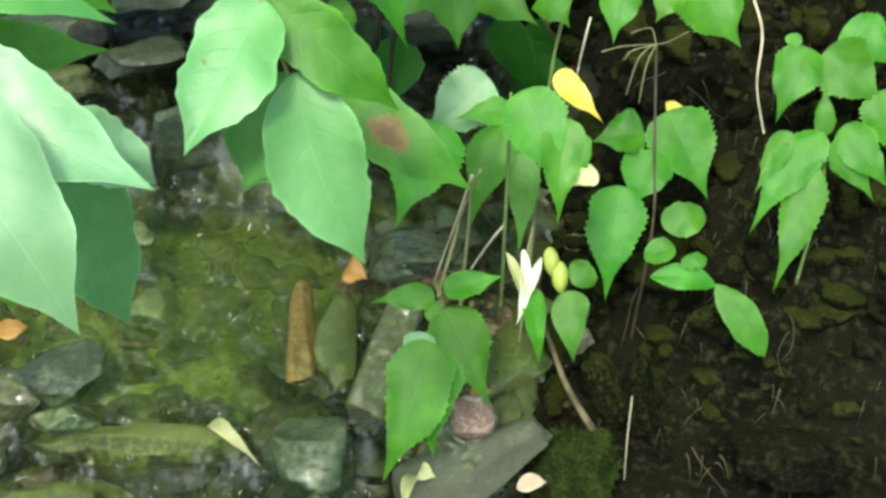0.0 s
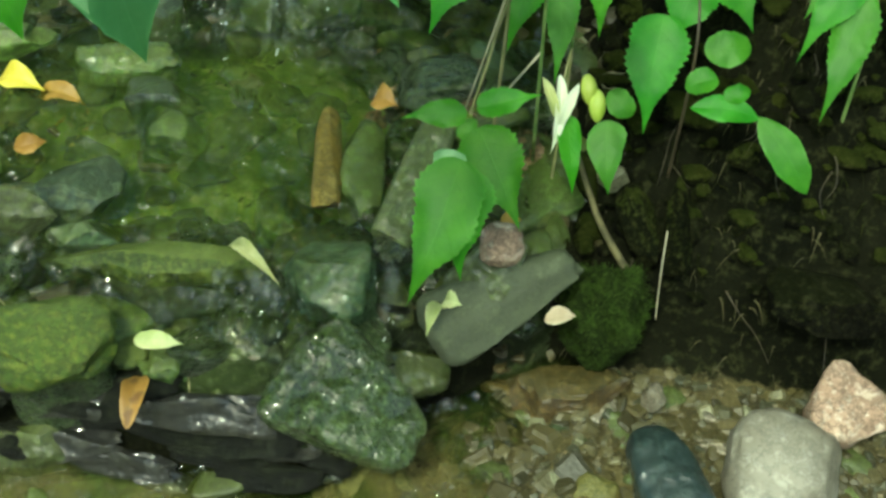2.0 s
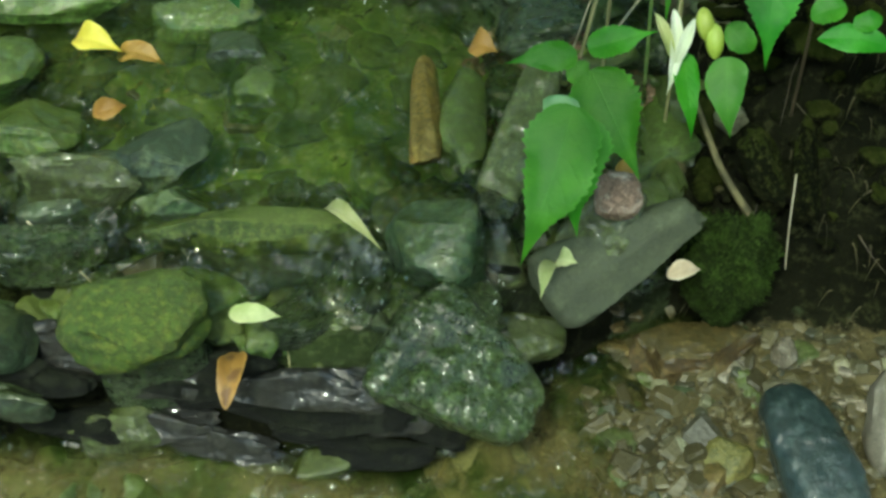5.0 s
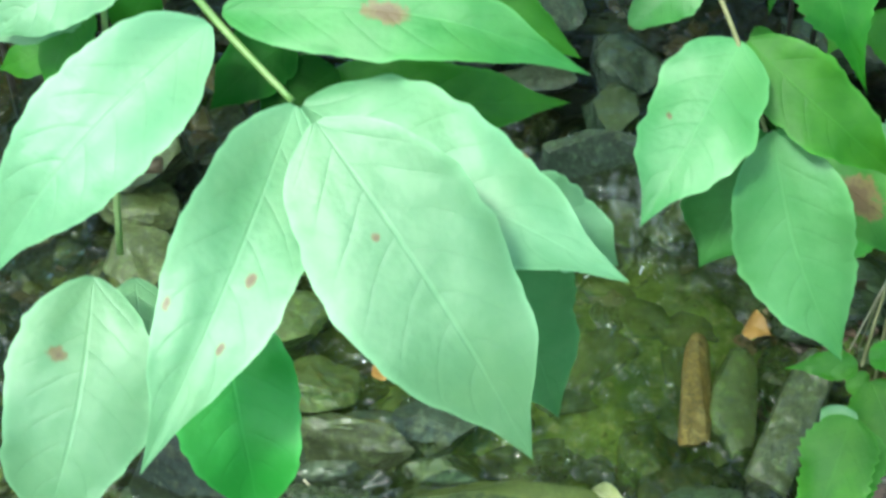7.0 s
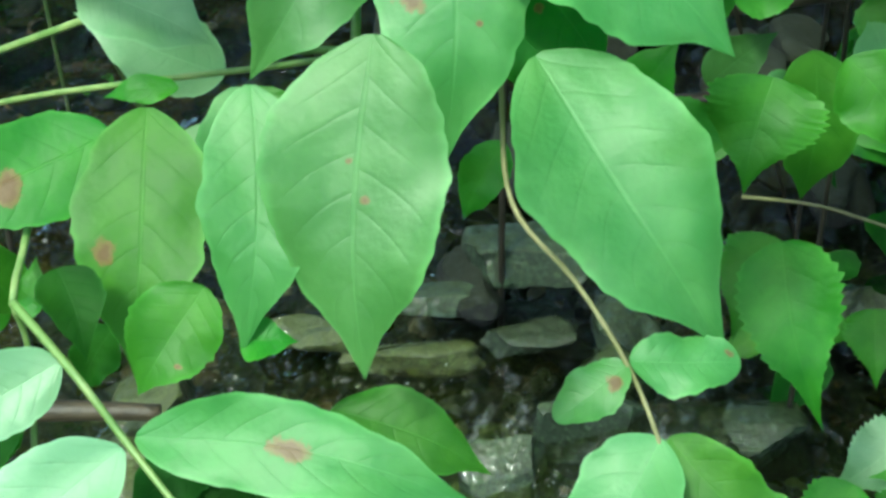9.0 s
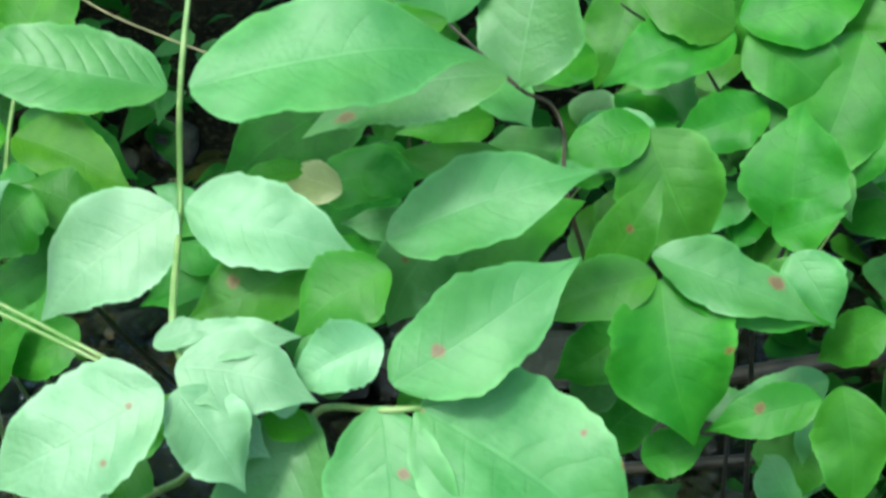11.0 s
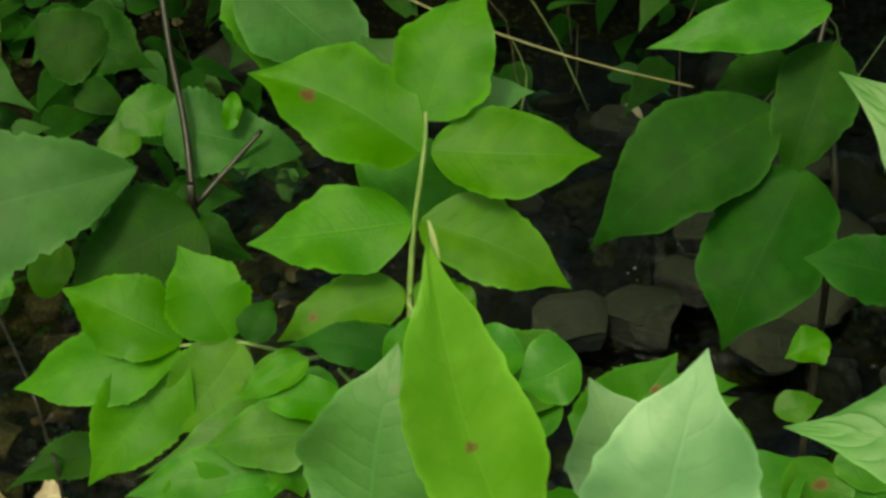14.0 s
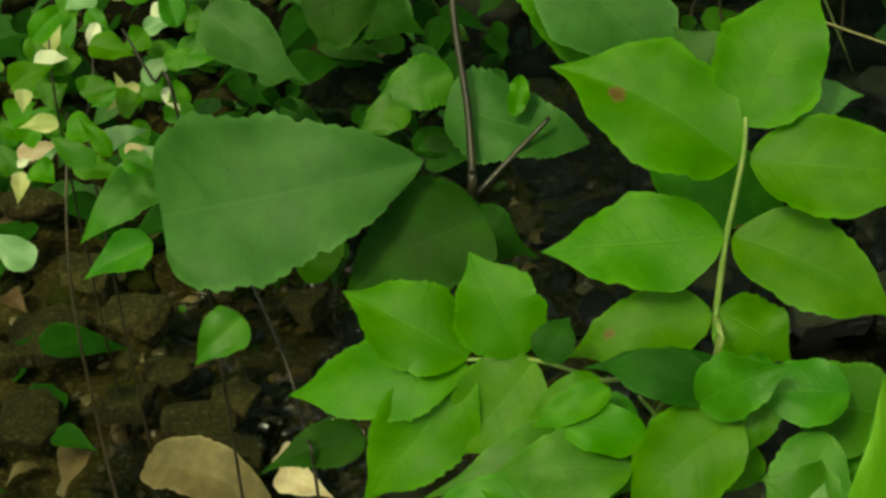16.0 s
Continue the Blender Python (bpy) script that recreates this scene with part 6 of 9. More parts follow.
leaf(bush_far, (-0.127, 1.185, 0.680), (-0.170, 1.161, 0.658), (-0.035, -0.650, 0.759), 0.037, mat="bank", bend=0.054, fold=0.21)
leaf(bush_far, (-0.193, 1.166, 0.674), (-0.125, 1.177, 0.666), (0.178, -0.483, 0.857), 0.035, mat="bank", bend=0.069, fold=0.03)
leaf(bush_far, (-0.011, 1.279, 0.788), (-0.092, 1.245, 0.764), (0.055, -0.660, 0.749), 0.038, bend=0.084, fold=0.12)

sapling_straight = plant("sapling", "straight young sapling with opposite bright green leaflets", -0.850, 1.800, "sapling", "saplings")
sapling_straight_stalk = stem(sapling_straight, [(-0.850, 1.800, ground_z(-0.850, 1.800) - 0.01), (-0.728, 1.394, 0.745), (-0.728, 1.409, 0.797), (-0.727, 1.427, 0.846), (-0.723, 1.451, 0.896), (-0.725, 1.467, 0.917)], 0.0030, 0.0016, "green", "stalk")
leaf(sapling_straight_stalk, (-0.726, 1.449, 0.894), (-0.855, 1.465, 0.943), (0.217, -0.608, 0.764), 0.084, mat="lime", bend=0.038, fold=0.3, spots=((0.65, -0.19, 0.16),))
leaf(sapling_straight_stalk, (-0.718, 1.451, 0.895), (-0.596, 1.470, 0.892), (0.116, -0.629, 0.768), 0.067, mat="lime", bend=0.038, fold=0.17)
leaf(sapling_straight_stalk, (-0.725, 1.464, 0.913), (-0.690, 1.528, 0.988), (0.032, -0.767, 0.641), 0.075, mat="lime", bend=0.029, fold=0.05)
leaf(sapling_straight_stalk, (-0.733, 1.508, 0.889), (-0.786, 1.536, 0.937), (0.199, -0.735, 0.648), 0.059, mat="dull", bend=0.072, fold=0.04)
leaf(sapling_straight_stalk, (-0.724, 1.510, 0.889), (-0.653, 1.532, 0.903), (0.085, -0.688, 0.721), 0.034, bend=0.066, fold=0.02)
leaf(sapling_straight_stalk, (-0.729, 1.428, 0.847), (-0.847, 1.399, 0.837), (0.065, -0.559, 0.827), 0.068, mat="lime", bend=0.026, fold=0.03)
leaf(sapling_straight_stalk, (-0.723, 1.429, 0.847), (-0.609, 1.419, 0.808), (0.198, -0.635, 0.747), 0.063, mat="lime", bend=0.037, fold=0.19)
leaf(sapling_straight_stalk, (-0.731, 1.408, 0.797), (-0.822, 1.371, 0.770), (0.013, -0.613, 0.790), 0.051, mat="lime", bend=0.043, fold=0.18, spots=((0.69, 0.22, 0.16),))
leaf(sapling_straight_stalk, (-0.728, 1.409, 0.797), (-0.673, 1.399, 0.773), (0.288, -0.485, 0.826), 0.051, mat="lime", bend=0.071, fold=0.01)
leaf(sapling_straight_stalk, (-0.891, 1.593, 0.952), (-0.775, 1.557, 0.880), (0.283, -0.599, 0.749), 0.088, mat="dull", bend=0.087, fold=0.15)
leaf(sapling_straight_stalk, (-0.904, 1.604, 0.936), (-0.834, 1.562, 0.866), (0.312, -0.646, 0.697), 0.068, mat="bank", bend=0.028, fold=0.21)

sapling_low = plant("sapling", "low sapling with lobed bright leaflets over the gravel", -0.950, 1.750, "sapling", "saplings")
sapling_low_rachis = stem(sapling_low, [(-0.950, 1.750, ground_z(-0.950, 1.750) - 0.01), (-0.752, 1.364, 0.754), (-0.792, 1.348, 0.775), (-0.839, 1.340, 0.791), (-0.882, 1.331, 0.789)], 0.0020, 0.0012, "green", "rachis")
leaf(sapling_low_rachis, (-0.880, 1.332, 0.791), (-0.969, 1.343, 0.824), (0.253, -0.500, 0.828), 0.062, mat="lime", bend=0.077, fold=0.15, teeth=0.05)
leaf(sapling_low_rachis, (-0.881, 1.330, 0.788), (-0.997, 1.293, 0.766), (0.075, -0.668, 0.740), 0.057, mat="lime", bend=0.064, fold=0.15, teeth=0.05)
leaf(sapling_low_rachis, (-0.878, 1.329, 0.786), (-0.937, 1.260, 0.710), (0.067, -0.764, 0.642), 0.064, mat="lime", bend=0.036, fold=0.15, teeth=0.05)
leaf(sapling_low_rachis, (-0.845, 1.340, 0.793), (-0.889, 1.374, 0.847), (0.269, -0.700, 0.662), 0.062, mat="lime", bend=0.063, fold=0.15, teeth=0.05)
leaf(sapling_low_rachis, (-0.837, 1.340, 0.791), (-0.885, 1.291, 0.738), (0.039, -0.748, 0.662), 0.063, mat="lime", bend=0.047, fold=0.15, teeth=0.05)
leaf(sapling_low_rachis, (-0.697, 1.305, 0.805), (-0.757, 1.251, 0.752), (0.031, -0.716, 0.697), 0.062, mat="lime", bend=0.078, fold=0.1)
leaf(sapling_low_rachis, (-0.633, 1.329, 0.818), (-0.693, 1.314, 0.815), (0.086, -0.503, 0.860), 0.045, mat="bank", bend=0.076, fold=0.1)
leaf(sapling_low_rachis, (-0.712, 1.311, 0.817), (-0.787, 1.305, 0.829), (0.179, -0.561, 0.808), 0.035, mat="deep", bend=0.08, fold=0.1)
leaf(sapling_low_rachis, (-0.750, 1.285, 0.793), (-0.816, 1.278, 0.803), (0.171, -0.519, 0.838), 0.033, mat="lime", bend=0.061, fold=0.1)
leaf(sapling_low_rachis, (-0.757, 1.271, 0.777), (-0.844, 1.249, 0.773), (0.085, -0.501, 0.861), 0.049, mat="bank", bend=0.072, fold=0.1)
leaf(sapling_low_rachis, (-0.788, 1.246, 0.754), (-0.892, 1.220, 0.748), (0.091, -0.534, 0.841), 0.044, mat="bank", bend=0.027, fold=0.1)
leaf(sapling_low_rachis, (-0.788, 1.263, 0.776), (-0.770, 1.241, 0.743), (0.397, -0.649, 0.649), 0.036, mat="bank", bend=0.034, fold=0.1)
leaf(sapling_low_rachis, (-0.757, 1.251, 0.752), (-0.689, 1.273, 0.762), (-0.004, -0.400, 0.917), 0.032, mat="deep", bend=0.082, fold=0.1)
leaf(sapling_low_rachis, (-0.777, 1.298, 0.817), (-0.822, 1.272, 0.797), (-0.004, -0.622, 0.783), 0.023, mat="lime", bend=0.073, fold=0.1)
leaf(sapling_low_rachis, (-0.849, 1.226, 0.745), (-0.777, 1.248, 0.754), (0.008, -0.385, 0.923), 0.045, mat="bank", bend=0.053, fold=0.1)
leaf(sapling_low_rachis, (-0.723, 1.254, 0.747), (-0.773, 1.228, 0.727), (-0.102, -0.478, 0.872), 0.048, mat="bank", bend=0.063, fold=0.1)
leaf(sapling_low_rachis, (-0.685, 1.320, 0.821), (-0.690, 1.291, 0.786), (0.042, -0.777, 0.629), 0.034, mat="bank", bend=0.053, fold=0.1)
leaf(sapling_low_rachis, (-0.821, 1.241, 0.757), (-0.868, 1.208, 0.727), (0.050, -0.704, 0.709), 0.045, mat="lime", bend=0.031, fold=0.1)
leaf(sapling_low_rachis, (-0.699, 1.327, 0.833), (-0.677, 1.322, 0.821), (0.310, -0.531, 0.789), 0.024, mat="bank", bend=0.046, fold=0.1)
leaf(sapling_low_rachis, (-0.641, 1.311, 0.797), (-0.666, 1.264, 0.744), (-0.028, -0.742, 0.669), 0.049, mat="bank", bend=0.082, fold=0.1)

herb_dark_stem = plant("herb", "tall herb with dark stems and broad toothed leaves", -0.943, 1.614, "plant", "herbs")
stem(herb_dark_stem, [(-0.936, 1.542, ground_z(-0.936, 1.542) - 0.01), (-0.936, 1.542, 0.719), (-0.937, 1.547, 0.757), (-0.950, 1.585, 0.806), (-0.968, 1.620, 0.854), (-0.981, 1.650, 0.895)], 0.0040, 0.0025, "dark", "stem")
stem(herb_dark_stem, [(-0.936, 1.546, 0.756), (-0.913, 1.573, 0.778), (-0.889, 1.600, 0.801)], 0.0030, 0.0018, "dark", "branch")
stem(herb_dark_stem, [(-0.937, 1.545, 0.755), (-0.954, 1.532, 0.778), (-0.956, 1.490, 0.818), (-0.946, 1.458, 0.852)], 0.0030, 0.0018, "dark", "branch")
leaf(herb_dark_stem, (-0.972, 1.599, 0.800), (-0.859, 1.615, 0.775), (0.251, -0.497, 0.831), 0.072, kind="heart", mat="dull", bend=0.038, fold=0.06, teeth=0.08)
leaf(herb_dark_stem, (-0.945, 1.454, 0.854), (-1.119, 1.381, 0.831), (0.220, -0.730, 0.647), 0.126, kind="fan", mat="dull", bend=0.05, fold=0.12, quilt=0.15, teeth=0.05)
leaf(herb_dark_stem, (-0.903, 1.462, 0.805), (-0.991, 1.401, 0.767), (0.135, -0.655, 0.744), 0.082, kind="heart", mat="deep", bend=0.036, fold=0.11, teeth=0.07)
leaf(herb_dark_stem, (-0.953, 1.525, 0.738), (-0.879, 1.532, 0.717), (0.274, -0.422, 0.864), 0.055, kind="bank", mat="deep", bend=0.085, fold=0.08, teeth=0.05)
leaf(herb_dark_stem, (-0.916, 1.593, 0.803), (-0.915, 1.614, 0.828), (0.292, -0.729, 0.619), 0.016, kind="round", mat="lime", bend=0.068, fold=0.15, name="bud", label="pale green bud")
leaf(herb_dark_stem, (-1.053, 1.538, 0.712), (-1.068, 1.504, 0.678), (0.166, -0.733, 0.659), 0.037, kind="round", mat="lime", bend=0.086, fold=0.03)
leaf(herb_dark_stem, (-1.197, 1.654, 0.824), (-1.101, 1.642, 0.773), (0.299, -0.636, 0.712), 0.057, kind="bank", mat="dull", bend=0.04, fold=0.15, teeth=0.03)
leaf(herb_dark_stem, (-1.156, 1.860, 0.732), (-1.068, 1.857, 0.695), (0.269, -0.674, 0.688), 0.082, kind="bank", mat="deep", bend=0.031, fold=0.04, teeth=0.08)
leaf(herb_dark_stem, (-1.017, 1.760, 0.720), (-1.089, 1.716, 0.696), (0.221, -0.718, 0.660), 0.051, kind="bank", mat="bank", bend=0.036, fold=0.02, teeth=0.1)
leaf(herb_dark_stem, (-1.052, 1.733, 0.702), (-1.095, 1.698, 0.677), (0.145, -0.682, 0.717), 0.036, kind="bank", mat="bank", bend=0.088, fold=0.08, teeth=0.1)
leaf(herb_dark_stem, (-0.992, 1.577, 0.734), (-0.961, 1.565, 0.708), (0.374, -0.587, 0.717), 0.042, kind="bank", mat="bank", bend=0.053, fold=0.06, teeth=0.1)
leaf(herb_dark_stem, (-1.183, 1.834, 0.712), (-1.106, 1.878, 0.734), (0.205, -0.698, 0.686), 0.082, kind="bank", mat="deep", bend=0.07, fold=0.04)

herb_low = plant("herb", "small shaded herb with a thin dark stem on the gravel", -1.072, 1.483, "plant", "herbs")
stem(herb_low, [(-1.073, 1.489, ground_z(-1.073, 1.489) - 0.01), (-1.073, 1.489, 0.455), (-1.089, 1.514, 0.490), (-1.115, 1.548, 0.541), (-1.198, 1.660, 0.545)], 0.0018, 0.0010, "dark", "stem")
leaf(herb_low, (-1.157, 1.562, 0.573), (-1.192, 1.523, 0.541), (0.176, -0.716, 0.676), 0.045, kind="bank", mat="bank", bend=0.067, fold=0.21)
leaf(herb_low, (-1.039, 1.527, 0.486), (-1.128, 1.480, 0.465), (0.066, -0.506, 0.860), 0.044, kind="bank", mat="deep", bend=0.05, fold=0.21, teeth=0.1)
leaf(herb_low, (-1.163, 1.640, 0.587), (-1.184, 1.614, 0.565), (0.263, -0.742, 0.617), 0.031, kind="bank", mat="bank", bend=0.024, fold=0.17)

herb_left = plant("herb", "thin stemmed herb with curved leaves at the lit edge", -1.411, 1.692, "plant", "herbs")
stem(herb_left, [(-1.411, 1.692, ground_z(-1.411, 1.692) - 0.01), (-1.411, 1.692, 0.426), (-1.445, 1.810, 0.578)], 0.0020, 0.0012, "bark", "stem")
stem(herb_left, [(-1.412, 1.782, ground_z(-1.412, 1.782) - 0.01), (-1.412, 1.782, 0.532), (-1.424, 1.835, 0.599), (-1.442, 1.898, 0.680)], 0.0014, 0.0010, "dark", "stem")
stem(herb_left, [(-1.272, 1.721, ground_z(-1.272, 1.721) - 0.01), (-1.272, 1.721, 0.645), (-1.305, 1.743, 0.683), (-1.339, 1.764, 0.721)], 0.0020, 0.0012, "dark", "stem")
stem(herb_left, [(-1.480, 1.847, ground_z(-1.480, 1.847) - 0.01), (-1.480, 1.847, 0.555), (-1.501, 1.922, 0.652)], 0.0014, 0.0010, "dark", "stem")
# the palest leaves of this herb put sunlit spots into their colour
leaf(herb_left, (-1.305, 1.728, 0.586), (-1.373, 1.661, 0.535), (0.176, -0.710, 0.682), 0.050, kind="bank", mat="bank", bend=0.023, fold=0.12)
leaf(herb_left, (-1.303, 1.684, 0.534), (-1.364, 1.643, 0.510), (0.037, -0.542, 0.839), 0.042, kind="bank", mat="bank", bend=0.056, fold=0.38)
leaf(herb_left, (-1.409, 1.638, 0.522), (-1.461, 1.645, 0.549), (0.318, -0.594, 0.739), 0.033, kind="bank", mat="pale", bend=0.025, fold=0.2)
leaf(herb_left, (-1.435, 1.814, 0.514), (-1.400, 1.815, 0.504), (0.295, -0.405, 0.865), 0.022, kind="bank", mat="lime", bend=0.078, fold=0.1)
leaf(herb_left, (-1.480, 1.953, 0.424), (-1.446, 1.971, 0.431), (0.162, -0.639, 0.752), 0.036, kind="bank", mat="bank", bend=0.026, fold=0.37)
leaf(herb_left, (-1.462, 1.747, 0.649), (-1.423, 1.772, 0.665), (0.168, -0.682, 0.712), 0.034, kind="bank", mat="lime", bend=0.045, fold=0.39)
leaf(herb_left, (-1.476, 2.034, 0.464), (-1.454, 2.025, 0.446), (0.363, -0.595, 0.717), 0.036, kind="bank", mat="bank", bend=0.03, fold=0.11)
leaf(herb_left, (-1.418, 1.954, 0.589), (-1.442, 1.935, 0.574), (0.270, -0.751, 0.602), 0.030, kind="bank", mat="lime", bend=0.05, fold=0.13)
leaf(herb_left, (-1.473, 1.847, 0.692), (-1.485, 1.862, 0.712), (0.508, -0.553, 0.660), 0.022, kind="bank", mat="pale", bend=0.025, fold=0.17)
leaf(herb_left, (-1.377, 1.694, 0.647), (-1.344, 1.705, 0.645), (0.200, -0.565, 0.800), 0.034, kind="bank", mat="lime", bend=0.077, fold=0.14)
leaf(herb_left, (-1.343, 1.859, 0.548), (-1.360, 1.879, 0.576), (0.333, -0.686, 0.647), 0.032, kind="bank", mat="bank", bend=0.041, fold=0.33)
leaf(herb_left, (-1.335, 1.695, 0.747), (-1.293, 1.701, 0.738), (0.249, -0.460, 0.853), 0.030, kind="bank", mat="lime", bend=0.029, fold=0.38)
leaf(herb_left, (-1.350, 1.816, 0.523), (-1.380, 1.823, 0.542), (0.342, -0.588, 0.733), 0.027, kind="bank", mat="pale", bend=0.031, fold=0.14)
leaf(herb_left, (-1.416, 1.665, 0.613), (-1.415, 1.644, 0.589), (0.287, -0.728, 0.623), 0.017, kind="bank", mat="cream", bend=0.028, fold=0.37)
leaf(herb_left, (-1.515, 2.183, 0.379), (-1.562, 2.156, 0.362), (0.169, -0.670, 0.723), 0.040, kind="bank", mat="bank", bend=0.054, fold=0)
leaf(herb_left, (-1.686, 2.055, 0.325), (-1.707, 2.075, 0.356), (0.434, -0.596, 0.676), 0.024, kind="bank", mat="bank", bend=0.082, fold=0.39)
leaf(herb_left, (-1.631, 2.064, 0.489), (-1.606, 2.034, 0.444), (0.453, -0.601, 0.659), 0.029, kind="bank", mat="bank", bend=0.077, fold=0.18)
leaf(herb_left, (-1.325, 1.699, 0.620), (-1.284, 1.700, 0.607), (0.295, -0.532, 0.794), 0.024, kind="bank", mat="bank", bend=0.023, fold=0.34)
leaf(herb_left, (-1.496, 1.781, 0.580), (-1.472, 1.800, 0.595), (0.179, -0.704, 0.687), 0.034, kind="bank", mat="lime", bend=0.057, fold=0.32)
leaf(herb_left, (-1.642, 2.036, 0.392), (-1.590, 2.027, 0.360), (0.381, -0.483, 0.788), 0.036, kind="bank", mat="lime", bend=0.022, fold=0.37)
leaf(herb_left, (-1.606, 2.080, 0.427), (-1.628, 2.107, 0.466), (0.427, -0.623, 0.655), 0.041, kind="bank", mat="lime", bend=0.024, fold=0.33)
leaf(herb_left, (-1.415, 1.752, 0.557), (-1.358, 1.764, 0.548), (0.216, -0.439, 0.872), 0.025, kind="bank", mat="lime", bend=0.045, fold=0.13)
leaf(herb_left, (-1.480, 2.021, 0.420), (-1.490, 1.987, 0.384), (0.405, -0.718, 0.566), 0.024, kind="bank", mat="lime", bend=0.026, fold=0.21)
leaf(herb_left, (-1.546, 1.960, 0.545), (-1.538, 1.992, 0.579), (0.329, -0.728, 0.601), 0.020, kind="bank", mat="cream", bend=0.083, fold=0.35)
leaf(herb_left, (-1.288, 1.775, 0.655), (-1.303, 1.760, 0.645), (0.160, -0.698, 0.698), 0.025, kind="bank", mat="lime", bend=0.035, fold=0.15)
leaf(herb_left, (-1.682, 2.186, 0.393), (-1.660, 2.222, 0.426), (0.365, -0.745, 0.558), 0.034, kind="bank", mat="bank", bend=0.035, fold=0.37)
leaf(herb_left, (-1.612, 2.027, 0.421), (-1.587, 2.049, 0.438), (0.221, -0.728, 0.649), 0.036, kind="bank", mat="bank", bend=0.06, fold=0.14)
leaf(herb_left, (-1.477, 1.974, 0.497), (-1.506, 1.952, 0.480), (0.213, -0.721, 0.659), 0.030, kind="bank", mat="bank", bend=0.04, fold=0.13)
leaf(herb_left, (-1.418, 2.046, 0.551), (-1.385, 2.052, 0.545), (0.246, -0.580, 0.777), 0.032, kind="bank", mat="bank", bend=0.043, fold=0.32)
leaf(herb_left, (-1.429, 1.971, 0.560), (-1.385, 1.969, 0.541), (0.319, -0.524, 0.790), 0.022, kind="bank", mat="lime", bend=0.08, fold=0.14)
leaf(herb_left, (-1.283, 1.766, 0.729), (-1.308, 1.794, 0.771), (0.416, -0.624, 0.661), 0.025, kind="bank", mat="bank", bend=0.028, fold=0.37)
leaf(herb_left, (-1.585, 2.016, 0.394), (-1.635, 2.018, 0.415), (0.329, -0.474, 0.817), 0.030, kind="bank", mat="bank", bend=0.085, fold=0.21)
leaf(herb_left, (-1.350, 1.723, 0.587), (-1.326, 1.718, 0.572), (0.394, -0.449, 0.802), 0.020, kind="bank", mat="pale", bend=0.082, fold=0.22)
leaf(herb_left, (-1.573, 2.228, 0.404), (-1.524, 2.256, 0.419), (0.117, -0.600, 0.792), 0.027, kind="bank", mat="pale", bend=0.02, fold=0.38)
leaf(herb_left, (-1.347, 1.637, 0.697), (-1.383, 1.625, 0.696), (0.151, -0.468, 0.871), 0.019, kind="bank", mat="cream", bend=0.073, fold=0.34)
leaf(herb_left, (-1.386, 1.739, 0.750), (-1.352, 1.766, 0.770), (0.156, -0.687, 0.710), 0.030, kind="bank", mat="lime", bend=0.044, fold=0.19)
leaf(herb_left, (-1.352, 1.749, 0.767), (-1.377, 1.732, 0.755), (0.100, -0.624, 0.775), 0.030, kind="bank", mat="pale", bend=0.059, fold=0.1)
leaf(herb_left, (-1.411, 1.674, 0.639), (-1.396, 1.695, 0.659), (0.095, -0.701, 0.707), 0.027, kind="bank", mat="lime", bend=0.074, fold=0.38)
leaf(herb_left, (-1.430, 1.691, 0.751), (-1.463, 1.674, 0.745), (0.226, -0.715, 0.661), 0.026, kind="bank", mat="bank", bend=0.076, fold=0)
leaf(herb_left, (-1.313, 1.626, 0.664), (-1.361, 1.634, 0.691), (0.340, -0.558, 0.757), 0.024, kind="bank", mat="bank", bend=0.074, fold=0.1)
leaf(herb_left, (-1.302, 1.637, 0.670), (-1.335, 1.650, 0.700), (0.383, -0.589, 0.711), 0.018, kind="bank", mat="lime", bend=0.081, fold=0.18)
leaf(herb_left, (-1.294, 1.775, 0.691), (-1.243, 1.790, 0.688), (0.203, -0.587, 0.783), 0.032, kind="bank", mat="bank", bend=0.088, fold=0.22)
leaf(herb_left, (-1.597, 2.000, 0.495), (-1.596, 1.966, 0.455), (0.291, -0.727, 0.622), 0.028, kind="bank", mat="lime", bend=0.073, fold=0.32)
leaf(herb_left, (-1.528, 2.127, 0.528), (-1.546, 2.114, 0.519), (0.095, -0.638, 0.764), 0.024, kind="bank", mat="cream", bend=0.062, fold=0.33)
leaf(herb_left, (-1.498, 1.816, 0.506), (-1.474, 1.831, 0.514), (0.095, -0.583, 0.807), 0.026, kind="bank", mat="pale", bend=0.066, fold=0.37)
leaf(herb_left, (-1.472, 1.817, 0.658), (-1.429, 1.855, 0.687), (0.236, -0.735, 0.636), 0.029, kind="bank", mat="lime", bend=0.046, fold=0.38)
leaf(herb_left, (-1.406, 1.788, 0.621), (-1.375, 1.801, 0.625), (0.115, -0.521, 0.845), 0.031, kind="bank", mat="bank", bend=0.047, fold=0.35)
leaf(herb_left, (-1.523, 2.106, 0.536), (-1.484, 2.115, 0.532), (0.237, -0.677, 0.696), 0.027, kind="bank", mat="bank", bend=0.024, fold=0.11)
leaf(herb_left, (-1.562, 1.882, 0.584), (-1.574, 1.863, 0.566), (0.372, -0.747, 0.551), 0.026, kind="bank", mat="lime", bend=0.083, fold=0.13)
leaf(herb_left, (-1.638, 2.074, 0.397), (-1.683, 2.079, 0.421), (0.384, -0.421, 0.822), 0.032, kind="bank", mat="bank", bend=0.025, fold=0.1)
leaf(herb_left, (-1.443, 1.959, 0.516), (-1.473, 1.930, 0.493), (0.263, -0.746, 0.612), 0.017, kind="bank", mat="cream", bend=0.045, fold=0.11)
leaf(herb_left, (-1.424, 1.878, 0.647), (-1.450, 1.866, 0.641), (0.200, -0.684, 0.702), 0.021, kind="bank", mat="bank", bend=0.044, fold=0.18)
